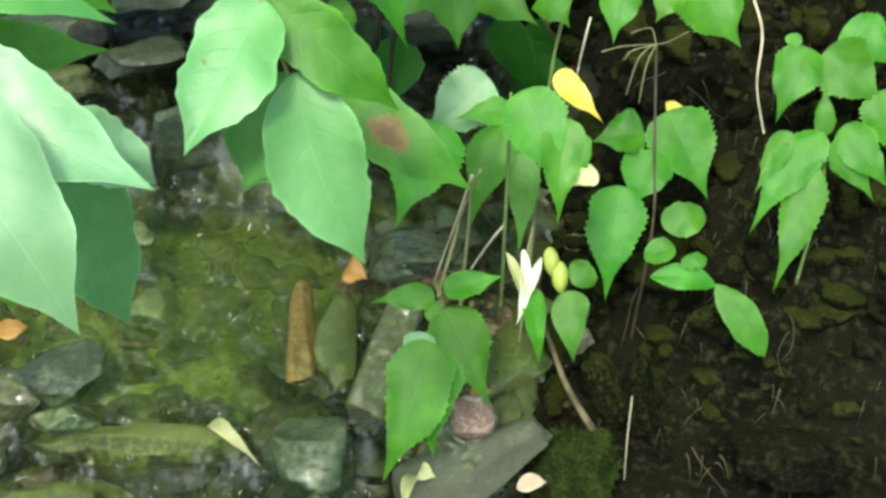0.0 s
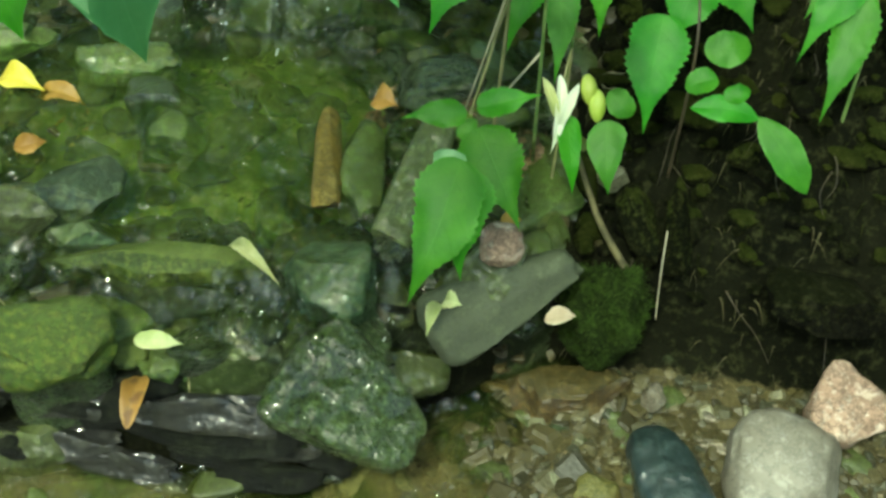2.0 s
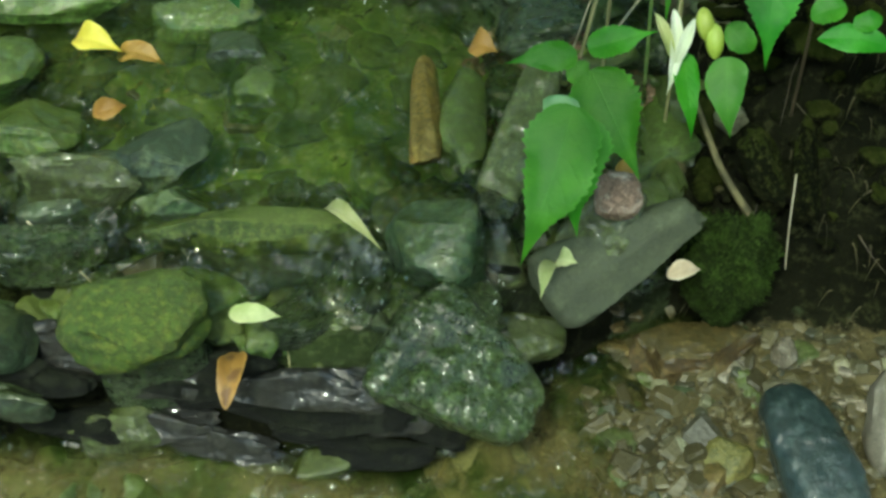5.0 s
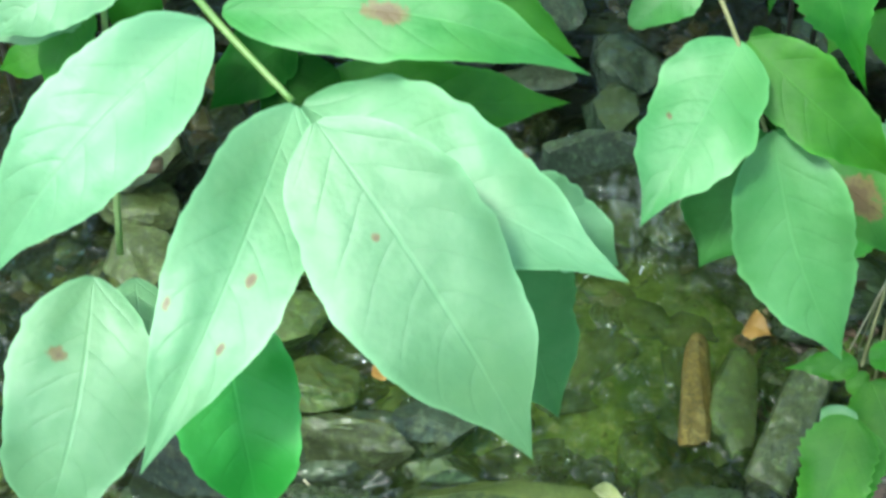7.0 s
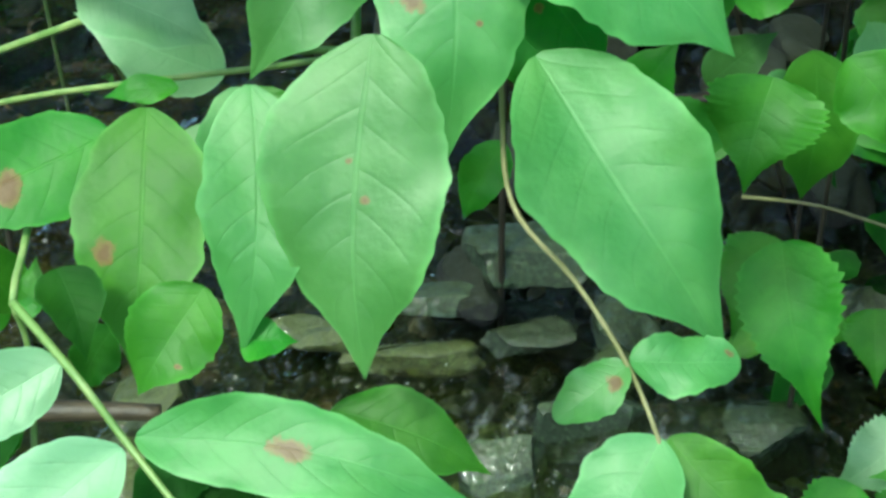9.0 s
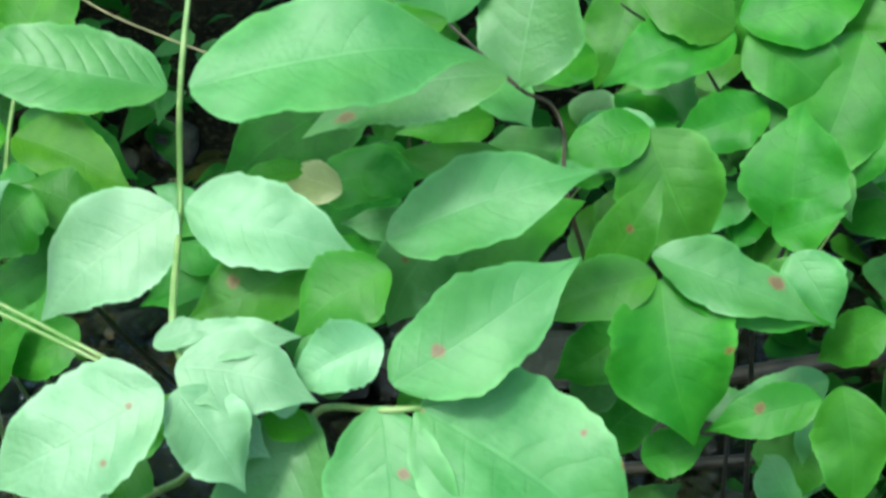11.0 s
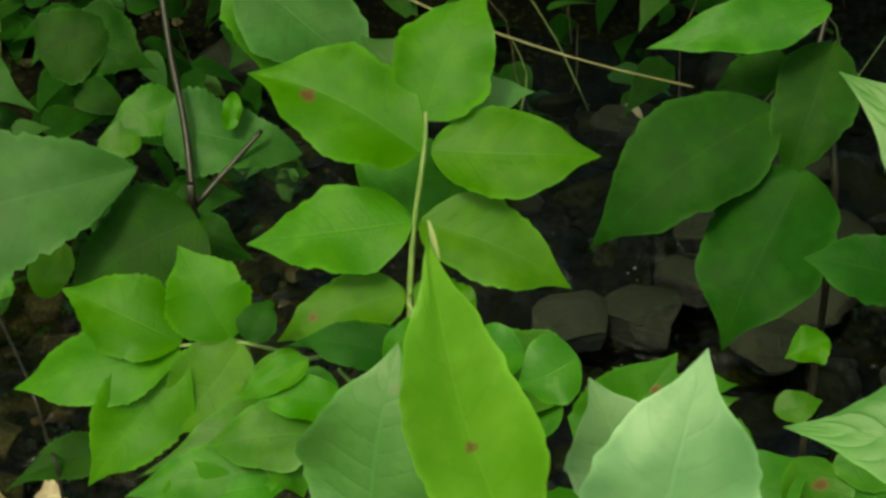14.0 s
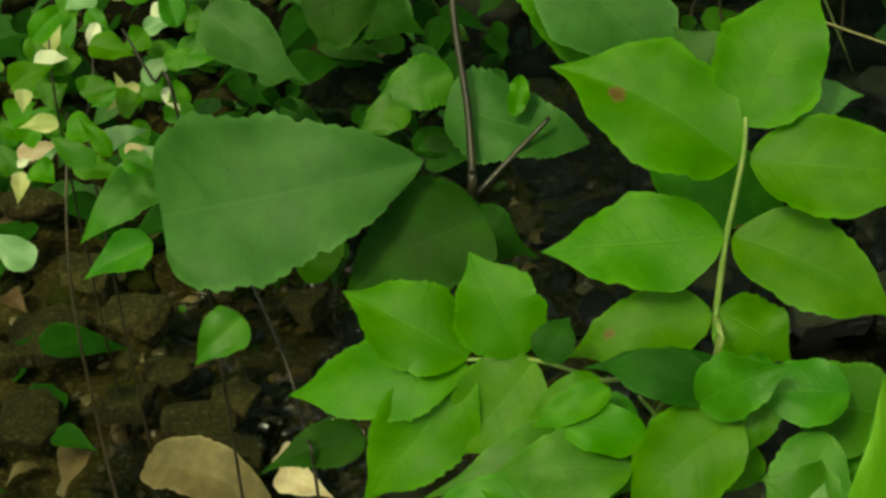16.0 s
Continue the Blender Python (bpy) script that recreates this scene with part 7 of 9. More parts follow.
leaf(herb_left, (-1.413, 1.833, 0.690), (-1.386, 1.826, 0.669), (0.343, -0.610, 0.714), 0.019, kind="bank", mat="bank", bend=0.037, fold=0.36)
leaf(herb_left, (-1.273, 1.715, 0.719), (-1.252, 1.733, 0.732), (0.141, -0.685, 0.715), 0.020, kind="bank", mat="lime", bend=0.029, fold=0.1)
leaf(herb_left, (-1.408, 1.873, 0.557), (-1.429, 1.888, 0.582), (0.447, -0.565, 0.693), 0.012, kind="bank", mat="cream", bend=0.063, fold=0.13)
leaf(herb_left, (-1.389, 1.647, 0.639), (-1.367, 1.642, 0.624), (0.347, -0.578, 0.738), 0.028, kind="bank", mat="lime", bend=0.041, fold=0.12)
leaf(herb_left, (-1.430, 1.833, 0.525), (-1.381, 1.857, 0.536), (0.129, -0.577, 0.806), 0.026, kind="bank", mat="pale", bend=0.041, fold=0)
leaf(herb_left, (-1.340, 1.787, 0.646), (-1.310, 1.812, 0.665), (0.131, -0.674, 0.727), 0.022, kind="bank", mat="pale", bend=0.063, fold=0.1)
leaf(herb_left, (-1.502, 1.785, 0.509), (-1.535, 1.799, 0.538), (0.349, -0.623, 0.700), 0.028, kind="bank", mat="bank", bend=0.054, fold=0.15)
leaf(herb_left, (-1.485, 1.905, 0.534), (-1.461, 1.924, 0.546), (0.264, -0.750, 0.606), 0.026, kind="bank", mat="bank", bend=0.035, fold=0.35)
leaf(herb_left, (-1.444, 1.739, 0.654), (-1.440, 1.724, 0.636), (0.438, -0.664, 0.606), 0.017, kind="bank", mat="cream", bend=0.082, fold=0.36)
leaf(herb_left, (-1.397, 1.827, 0.583), (-1.370, 1.841, 0.587), (0.218, -0.706, 0.673), 0.032, kind="bank", mat="lime", bend=0.04, fold=0.17)
leaf(herb_left, (-1.628, 1.999, 0.395), (-1.666, 1.994, 0.404), (0.263, -0.561, 0.785), 0.030, kind="bank", mat="lime", bend=0.043, fold=0.32)
leaf(herb_left, (-1.453, 1.781, 0.654), (-1.422, 1.795, 0.658), (0.129, -0.544, 0.829), 0.020, kind="ash", mat="white_sunlit", bend=0.07, fold=0.39)
leaf(herb_left, (-1.327, 1.803, 0.631), (-1.308, 1.793, 0.613), (0.305, -0.681, 0.665), 0.014, kind="ash", mat="white_sunlit", bend=0.024, fold=0.37)
leaf(herb_left, (-1.349, 1.843, 0.686), (-1.336, 1.856, 0.697), (0.119, -0.685, 0.719), 0.014, kind="ash", mat="white_sunlit", bend=0.086, fold=0.17)
leaf(herb_left, (-1.333, 1.702, 0.515), (-1.316, 1.703, 0.510), (0.265, -0.614, 0.743), 0.008, kind="ash", mat="white_sunlit", bend=0.055, fold=0.32)
leaf(herb_left, (-1.399, 1.824, 0.683), (-1.405, 1.807, 0.666), (0.313, -0.735, 0.601), 0.014, kind="ash", mat="white_sunlit", bend=0.036, fold=0.31)
leaf(herb_left, (-1.454, 1.715, 0.577), (-1.442, 1.723, 0.582), (0.171, -0.679, 0.714), 0.009, kind="ash", mat="white_sunlit", bend=0.04, fold=0.32)
leaf(herb_left, (-1.494, 1.778, 0.539), (-1.451, 1.801, 0.549), (0.164, -0.640, 0.751), 0.022, kind="bank", mat="dead", bend=0.085, fold=0.21)
leaf(herb_left, (-1.389, 1.811, 0.537), (-1.367, 1.820, 0.540), (0.166, -0.599, 0.783), 0.015, kind="bank", mat="dead", bend=0.027, fold=0.17)

bush_shaded = plant("bush", "bush with deep green pointed leaves in the shade", -0.348, 1.829, "bush", "bushes")
stem(bush_shaded, [(-0.409, 1.670, ground_z(-0.409, 1.670) - 0.01), (-0.409, 1.670, 0.695), (-0.436, 1.746, 0.798), (-0.429, 1.792, 0.856)], 0.0040, 0.0020, "dark", "stem")
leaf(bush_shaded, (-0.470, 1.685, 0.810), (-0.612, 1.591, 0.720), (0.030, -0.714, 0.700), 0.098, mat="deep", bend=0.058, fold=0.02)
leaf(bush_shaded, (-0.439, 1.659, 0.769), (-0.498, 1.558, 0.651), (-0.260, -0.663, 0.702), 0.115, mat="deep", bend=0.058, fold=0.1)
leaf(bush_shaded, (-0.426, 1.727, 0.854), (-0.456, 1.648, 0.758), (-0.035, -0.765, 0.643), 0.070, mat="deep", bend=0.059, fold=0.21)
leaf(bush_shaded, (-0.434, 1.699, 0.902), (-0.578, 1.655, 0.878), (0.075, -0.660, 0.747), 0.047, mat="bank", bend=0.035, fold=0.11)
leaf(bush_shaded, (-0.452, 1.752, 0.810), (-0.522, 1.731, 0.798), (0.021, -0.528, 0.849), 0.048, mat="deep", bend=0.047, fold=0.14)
leaf(bush_shaded, (-0.419, 1.458, 0.752), (-0.451, 1.445, 0.742), (-0.091, -0.448, 0.889), 0.031, mat="lime", bend=0.043, fold=0.18)
leaf(bush_shaded, (-0.533, 1.337, 0.786), (-0.573, 1.342, 0.802), (0.224, -0.594, 0.772), 0.024, mat="bank", bend=0.03, fold=0.01)
leaf(bush_shaded, (-0.538, 1.341, 0.792), (-0.485, 1.350, 0.792), (0.113, -0.646, 0.755), 0.019, mat="bank", bend=0.053, fold=0.1)
leaf(bush_shaded, (-0.528, 1.331, 0.777), (-0.484, 1.344, 0.785), (0.062, -0.631, 0.773), 0.017, mat="bank", bend=0.06, fold=0.11)
leaf(bush_shaded, (-0.567, 1.329, 0.783), (-0.512, 1.329, 0.771), (0.191, -0.499, 0.845), 0.037, mat="bank", bend=0.072, fold=0.06)
leaf(bush_shaded, (-0.460, 1.342, 0.777), (-0.427, 1.353, 0.783), (0.006, -0.517, 0.856), 0.024, mat="bank", bend=0.073, fold=0.13)

bush_between = plant("bush", "dense low bush of green leaves between the saplings", -0.550, 1.950, "bush", "bushes")
stem(bush_between, [(-0.550, 1.950, ground_z(-0.550, 1.950) - 0.01), (-0.506, 1.147, 0.837), (-0.494, 1.090, 0.935)], 0.0030, 0.0020, "dark", "stem")
leaf(bush_between, (-0.523, 1.046, 0.932), (-0.452, 1.087, 0.972), (-0.070, -0.636, 0.768), 0.052, mat="bank", bend=0.069, fold=0.16)
leaf(bush_between, (-0.483, 1.079, 0.970), (-0.536, 1.078, 0.987), (0.286, -0.456, 0.843), 0.043, mat="bank", bend=0.029, fold=0.04)
leaf(bush_between, (-0.443, 1.076, 0.952), (-0.503, 1.043, 0.920), (-0.010, -0.688, 0.725), 0.047, mat="bank", bend=0.063, fold=0.19)
leaf(bush_between, (-0.441, 1.080, 0.958), (-0.366, 1.085, 0.940), (0.221, -0.632, 0.743), 0.040, mat="bank", bend=0.027, fold=0.13)
leaf(bush_between, (-0.464, 1.084, 0.972), (-0.440, 1.060, 0.925), (0.344, -0.754, 0.559), 0.039, mat="bank", bend=0.024, fold=0.16, spots=((0.29, -0.23, 0.18),))
leaf(bush_between, (-0.445, 1.086, 0.969), (-0.400, 1.090, 0.960), (0.207, -0.653, 0.729), 0.026, mat="bank", bend=0.044, fold=0.13)
leaf(bush_between, (-0.365, 1.082, 0.934), (-0.449, 1.055, 0.919), (0.051, -0.593, 0.804), 0.044, mat="bank", bend=0.081, fold=0.2)
leaf(bush_between, (-0.369, 1.086, 0.942), (-0.266, 1.095, 0.921), (0.215, -0.536, 0.816), 0.075, mat="bank", bend=0.081, fold=0.03)
leaf(bush_between, (-0.262, 1.110, 0.943), (-0.177, 1.151, 0.980), (-0.056, -0.599, 0.798), 0.067, mat="bank", bend=0.088, fold=0.03)
leaf(bush_between, (-0.269, 1.115, 0.954), (-0.328, 1.110, 0.967), (0.217, -0.535, 0.816), 0.031, bend=0.071, fold=0, spots=((0.31, 0.13, 0.27),))
leaf(bush_between, (-0.277, 1.122, 0.968), (-0.261, 1.105, 0.935), (0.227, -0.816, 0.531), 0.033, bend=0.08, fold=0.15)
leaf(bush_between, (-0.494, 1.066, 0.953), (-0.547, 1.031, 0.915), (-0.091, -0.664, 0.743), 0.045, mat="bank", bend=0.067, fold=0.07)
leaf(bush_between, (-0.535, 1.076, 0.984), (-0.513, 1.062, 0.954), (0.368, -0.713, 0.597), 0.033, bend=0.07, fold=0.14)
leaf(bush_between, (-0.414, 1.094, 0.971), (-0.450, 1.096, 0.985), (0.248, -0.695, 0.675), 0.020, bend=0.055, fold=0)
leaf(bush_between, (-0.231, 1.104, 0.923), (-0.186, 1.122, 0.936), (0.033, -0.640, 0.768), 0.033, bend=0.079, fold=0.01)
leaf(bush_between, (-0.266, 1.097, 0.924), (-0.211, 1.103, 0.915), (0.199, -0.568, 0.798), 0.030, mat="bank", bend=0.028, fold=0.04)
leaf(bush_between, (-0.324, 1.102, 0.991), (-0.369, 1.098, 1.000), (0.214, -0.486, 0.847), 0.030, mat="cream", bend=0.08, fold=0.05, name="leaf", label="withering pale yellow leaf")
leaf(bush_between, (-0.349, 1.105, 1.003), (-0.392, 1.092, 0.997), (0.046, -0.539, 0.841), 0.019, mat="lime", bend=0.066, fold=0.08)
leaf(bush_between, (-0.586, 1.207, 0.920), (-0.621, 1.191, 0.906), (0.117, -0.787, 0.606), 0.043, mat="bank", bend=0.039, fold=0)
leaf(bush_between, (-0.572, 1.179, 0.860), (-0.528, 1.221, 0.919), (0.118, -0.849, 0.514), 0.064, mat="bank", bend=0.072, fold=0.11, spots=((0.71, 0.20, 0.14),))
leaf(bush_between, (-0.630, 1.172, 0.873), (-0.669, 1.173, 0.893), (0.342, -0.630, 0.698), 0.047, mat="bank", bend=0.071, fold=0.08)
leaf(bush_between, (-0.456, 0.844, 1.070), (-0.424, 0.867, 1.099), (0.097, -0.828, 0.552), 0.025, mat="pale", bend=0.073, fold=0.1)
leaf(bush_between, (-0.402, 1.209, 0.998), (-0.465, 1.204, 1.011), (0.213, -0.597, 0.773), 0.041, mat="deep", bend=0.024, fold=0.06)
leaf(bush_between, (-0.283, 1.218, 1.066), (-0.418, 1.168, 1.032), (0.021, -0.595, 0.804), 0.044, mat="bank", bend=0.03, fold=0.01)

nettle_front = plant("nettle", "bright green toothed herb hanging over the wet stones", 0.008, 1.238, "plant", "bank herbs")
stem(nettle_front, [(0.022, 1.273, ground_z(0.022, 1.273) - 0.01), (0.021, 1.257, 0.257), (0.008, 1.188, 0.240), (-0.001, 1.129, 0.234)], 0.0018, 0.0012, "tan", "stem")
leaf(nettle_front, (-0.004, 1.129, 0.234), (-0.062, 1.122, 0.226), (-0.022, -0.660, 0.751), 0.025, kind="bank", mat="herb", bend=0.074, fold=0.02, teeth=0.125)
leaf(nettle_front, (0.004, 1.133, 0.238), (0.059, 1.146, 0.252), (-0.090, -0.547, 0.832), 0.027, kind="bank", mat="herb", bend=0.051, fold=0.18, teeth=0.125)
leaf(nettle_front, (0.007, 1.122, 0.226), (0.054, 1.065, 0.163), (0.126, -0.692, 0.711), 0.056, kind="bank", mat="herb", bend=0.057, fold=0.01, teeth=0.125)
leaf(nettle_front, (-0.006, 1.125, 0.230), (0.009, 1.110, 0.212), (0.051, -0.723, 0.689), 0.020, kind="bank", mat="herb", bend=0.074, fold=0.14, teeth=0.125)
leaf(nettle_front, (-0.012, 1.100, 0.217), (-0.015, 1.078, 0.191), (-0.130, -0.730, 0.671), 0.030, kind="bank", mat="pale", bend=0.063, fold=0.16, teeth=0)
leaf(nettle_front, (-0.004, 1.088, 0.218), (-0.038, 1.001, 0.121), (-0.179, -0.701, 0.690), 0.061, kind="bank", mat="herb", bend=0.063, fold=0, teeth=0.125)
leaf(nettle_front, (0.003, 1.090, 0.205), (0.007, 1.026, 0.133), (-0.111, -0.743, 0.659), 0.055, kind="bank", mat="herb", bend=0.089, fold=0.04, teeth=0.125)

flower_herb = plant("herb", "herb with a wilted white blossom and yellow-green buds", 0.095, 1.332, "plant", "bank herbs")
stem(flower_herb, [(0.087, 1.301, ground_z(0.087, 1.301) - 0.01), (0.087, 1.301, 0.177), (0.079, 1.241, 0.186)], 0.0015, 0.0010, "tan", "stem")
leaf(flower_herb, (0.076, 1.248, 0.193), (0.076, 1.199, 0.138), (0.101, -0.742, 0.663), 0.012, kind="ash", mat="white_sunlit", bend=0.10, fold=0.9, teeth=0, name="petal", label="wilted white petal")
leaf(flower_herb, (0.060, 1.245, 0.190), (0.079, 1.219, 0.161), (0.191, -0.669, 0.719), 0.010, kind="lance", mat="cream", bend=0.25, fold=0.9, teeth=0, name="petal", label="wilted white petal")
leaf(flower_herb, (0.094, 1.241, 0.191), (0.080, 1.212, 0.158), (0.010, -0.748, 0.664), 0.010, kind="lance", mat="white_sunlit", bend=0.3, fold=0.8, teeth=0, name="petal", label="wilted white petal")
bud(flower_herb, (0.102, 1.267, 0.182), (0.108, 1.248, 0.161), 0.0163, label="yellow-green closed bud")
bud(flower_herb, (0.113, 1.258, 0.173), (0.116, 1.238, 0.150), 0.0169, label="yellow-green closed bud")
leaf(flower_herb, (0.087, 1.224, 0.166), (0.102, 1.175, 0.111), (0.171, -0.710, 0.683), 0.023, kind="bank", mat="lime", bend=0.05, fold=0.07, teeth=0)
leaf(flower_herb, (0.126, 1.240, 0.152), (0.135, 1.193, 0.100), (-0.092, -0.750, 0.655), 0.036, kind="bank", mat="bank", bend=0.047, fold=0.04, teeth=0)
leaf(flower_herb, (0.124, 1.258, 0.172), (0.148, 1.245, 0.157), (0.019, -0.730, 0.683), 0.025, kind="round", mat="bank", bend=0.083, fold=0.15, teeth=0)

vine_herb = plant("herb", "climbing herb with insect-eaten toothed leaves on the bank", 0.199, 1.380, "plant", "bank herbs")
stem(vine_herb, [(0.201, 1.298, ground_z(0.201, 1.298) - 0.01), (0.201, 1.298, 0.193), (0.197, 1.361, 0.248), (0.195, 1.457, 0.296)], 0.0016, 0.0012, "bark", "stem")
leaf(vine_herb, (0.168, 1.327, 0.216), (0.163, 1.250, 0.130), (0.005, -0.746, 0.666), 0.058, kind="bank", mat="bank", bend=0.048, fold=0.1, teeth=0.125)
leaf(vine_herb, (0.209, 1.397, 0.259), (0.258, 1.341, 0.196), (0.044, -0.727, 0.685), 0.071, kind="bank", mat="bank", bend=0.022, fold=0.1, teeth=0.125)
leaf(vine_herb, (0.188, 1.382, 0.242), (0.136, 1.373, 0.232), (-0.072, -0.518, 0.852), 0.048, kind="bank", mat="bank", bend=0.069, fold=0.19, teeth=0.125)
leaf(vine_herb, (0.200, 1.362, 0.235), (0.183, 1.321, 0.189), (-0.191, -0.695, 0.693), 0.053, kind="bank", mat="bank", bend=0.073, fold=0.19, teeth=0.125)
leaf(vine_herb, (0.205, 1.279, 0.217), (0.248, 1.284, 0.222), (-0.018, -0.660, 0.751), 0.034, kind="round", mat="bank", bend=0.076, fold=0.09, teeth=0)
leaf(vine_herb, (0.221, 1.262, 0.198), (0.192, 1.255, 0.190), (-0.109, -0.511, 0.853), 0.025, kind="round", mat="bank", bend=0.066, fold=0.19, teeth=0)
leaf(vine_herb, (0.228, 1.252, 0.186), (0.252, 1.258, 0.193), (-0.069, -0.598, 0.799), 0.018, kind="round", mat="bank", bend=0.051, fold=0.04, teeth=0)
leaf(vine_herb, (0.199, 1.243, 0.176), (0.263, 1.242, 0.175), (0.007, -0.500, 0.866), 0.026, kind="lance", mat="bank", bend=0.038, fold=0.15, teeth=0)
leaf(vine_herb, (0.260, 1.231, 0.185), (0.313, 1.188, 0.137), (-0.003, -0.747, 0.665), 0.034, kind="lance", mat="bank", bend=0.033, fold=0.12, teeth=0)
leaf(vine_herb, (0.216, 1.399, 0.246), (0.235, 1.409, 0.258), (-0.069, -0.688, 0.723), 0.034, kind="bank", mat="yellow", bend=0.046, fold=0.02, teeth=0.125)

herb_right = plant("herb", "toothed green herb drooping from the bank", 0.346, 1.371, "plant", "bank herbs")
stem(herb_right, [(0.348, 1.281, ground_z(0.348, 1.281) - 0.01), (0.348, 1.281, 0.274), (0.335, 1.282, 0.336)], 0.0018, 0.0012, "green", "stem")
leaf(herb_right, (0.335, 1.282, 0.336), (0.275, 1.217, 0.262), (-0.228, -0.625, 0.746), 0.041, kind="bank", mat="bank", bend=0.045, fold=0.03, teeth=0.125)
leaf(herb_right, (0.330, 1.263, 0.314), (0.303, 1.182, 0.224), (-0.127, -0.720, 0.682), 0.040, kind="bank", mat="bank", bend=0.02, fold=0.03, teeth=0.125)
leaf(herb_right, (0.347, 1.279, 0.331), (0.390, 1.243, 0.291), (0.019, -0.735, 0.678), 0.033, kind="bank", mat="bank", bend=0.027, fold=0, teeth=0.125)
leaf(herb_right, (0.353, 1.287, 0.341), (0.404, 1.250, 0.300), (0.001, -0.745, 0.667), 0.039, kind="bank", mat="bank", bend=0.087, fold=0.18, teeth=0.125)
leaf(herb_right, (0.337, 1.281, 0.334), (0.335, 1.313, 0.370), (-0.202, -0.736, 0.646), 0.019, kind="bank", mat="bank", bend=0.085, fold=0.02, teeth=0.125)
leaf(herb_right, (0.307, 1.281, 0.334), (0.278, 1.241, 0.290), (-0.096, -0.710, 0.697), 0.027, kind="bank", mat="bank", bend=0.02, fold=0.01, teeth=0.125)
leaf(herb_right, (0.331, 1.400, 0.347), (0.306, 1.350, 0.291), (-0.212, -0.679, 0.703), 0.048, kind="bank", mat="bank", bend=0.073, fold=0.11, teeth=0.125)
leaf(herb_right, (0.348, 1.399, 0.346), (0.411, 1.366, 0.309), (-0.034, -0.774, 0.633), 0.061, kind="bank", mat="bank", bend=0.052, fold=0.2, teeth=0.125)
leaf(herb_right, (0.367, 1.418, 0.367), (0.419, 1.392, 0.338), (-0.002, -0.748, 0.664), 0.050, kind="bank", mat="bank", bend=0.058, fold=0.04, teeth=0.125)
leaf(herb_right, (0.314, 1.408, 0.356), (0.321, 1.394, 0.340), (-0.054, -0.757, 0.652), 0.016, kind="bank", mat="bank", bend=0.051, fold=0.18, teeth=0.125)
leaf(herb_right, (0.405, 1.377, 0.321), (0.438, 1.328, 0.267), (-0.002, -0.746, 0.666), 0.058, kind="bank", mat="bank", bend=0.041, fold=0.18, teeth=0.125)

herb_middle = plant("herb", "cluster of toothed leaves hanging from the bank edge", 0.067, 1.324, "plant", "bank herbs")
stem(herb_middle, [(0.067, 1.324, ground_z(0.067, 1.324) - 0.01), (0.048, 1.223, 0.378), (0.046, 1.170, 0.394)], 0.0018, 0.0012, "green", "stem")
leaf(herb_middle, (0.026, 1.216, 0.413), (-0.030, 1.178, 0.370), (-0.006, -0.742, 0.671), 0.056, kind="bank", mat="pale", bend=0.058, fold=0.05, teeth=0.125, spots=((0.78, -1.00, 0.26),))
leaf(herb_middle, (0.047, 1.182, 0.407), (-0.002, 1.174, 0.398), (-0.057, -0.560, 0.827), 0.025, kind="bank", mat="herb", bend=0.062, fold=0.02, teeth=0.125)
leaf(herb_middle, (0.058, 1.194, 0.421), (0.094, 1.140, 0.360), (-0.020, -0.751, 0.660), 0.057, kind="bank", mat="herb", bend=0.049, fold=0.07, teeth=0.125)
leaf(herb_middle, (0.050, 1.383, 0.235), (0.024, 1.314, 0.157), (-0.177, -0.703, 0.688), 0.048, kind="bank", mat="herb", bend=0.075, fold=0.07, teeth=0.125)
leaf(herb_middle, (0.064, 1.374, 0.224), (0.074, 1.296, 0.137), (-0.065, -0.748, 0.661), 0.035, kind="bank", mat="herb", bend=0.029, fold=0.11, teeth=0.125)
leaf(herb_middle, (0.093, 1.180, 0.404), (0.096, 1.119, 0.336), (0.090, -0.740, 0.666), 0.039, kind="bank", mat="herb", bend=0.065, fold=0.2, teeth=0.125)
leaf(herb_middle, (0.099, 1.170, 0.394), (0.118, 1.149, 0.370), (0.021, -0.737, 0.676), 0.029, kind="bank", mat="herb", bend=0.023, fold=0.11, teeth=0.125)
leaf(herb_middle, (-0.010, 1.149, 0.412), (-0.042, 1.087, 0.344), (-0.051, -0.733, 0.679), 0.059, kind="bank", mat="herb", bend=0.051, fold=0.03, teeth=0.125)
leaf(herb_middle, (0.082, 1.205, 0.433), (0.127, 1.179, 0.404), (0.119, -0.642, 0.757), 0.024, kind="bank", mat="yellow", bend=0.051, fold=0.02, teeth=0.125)
leaf(herb_middle, (0.122, 1.153, 0.374), (0.102, 1.142, 0.362), (-0.165, -0.582, 0.797), 0.020, kind="bank", mat="cream", bend=0.037, fold=0.06, teeth=0.125)

herb_top = plant("herb", "leafy herb hanging over the top of the bank", 0.090, 1.443, "plant", "bank herbs")
stem(herb_top, [(0.093, 1.365, ground_z(0.093, 1.365) - 0.01), (0.093, 1.365, 0.387), (0.170, 1.384, 0.408)], 0.0020, 0.0014, "green", "stem")
leaf(herb_top, (-0.013, 1.338, 0.431), (-0.001, 1.294, 0.383), (0.158, -0.717, 0.679), 0.054, kind="bank", mat="herb", bend=0.041, fold=0.2, teeth=0.125)
leaf(herb_top, (0.013, 1.333, 0.426), (0.069, 1.314, 0.404), (0.089, -0.613, 0.785), 0.043, kind="bank", mat="herb", bend=0.027, fold=0.08, teeth=0.125)
leaf(herb_top, (0.144, 1.344, 0.438), (0.136, 1.306, 0.396), (-0.224, -0.706, 0.672), 0.039, kind="bank", mat="herb", bend=0.026, fold=0.08, teeth=0.125)
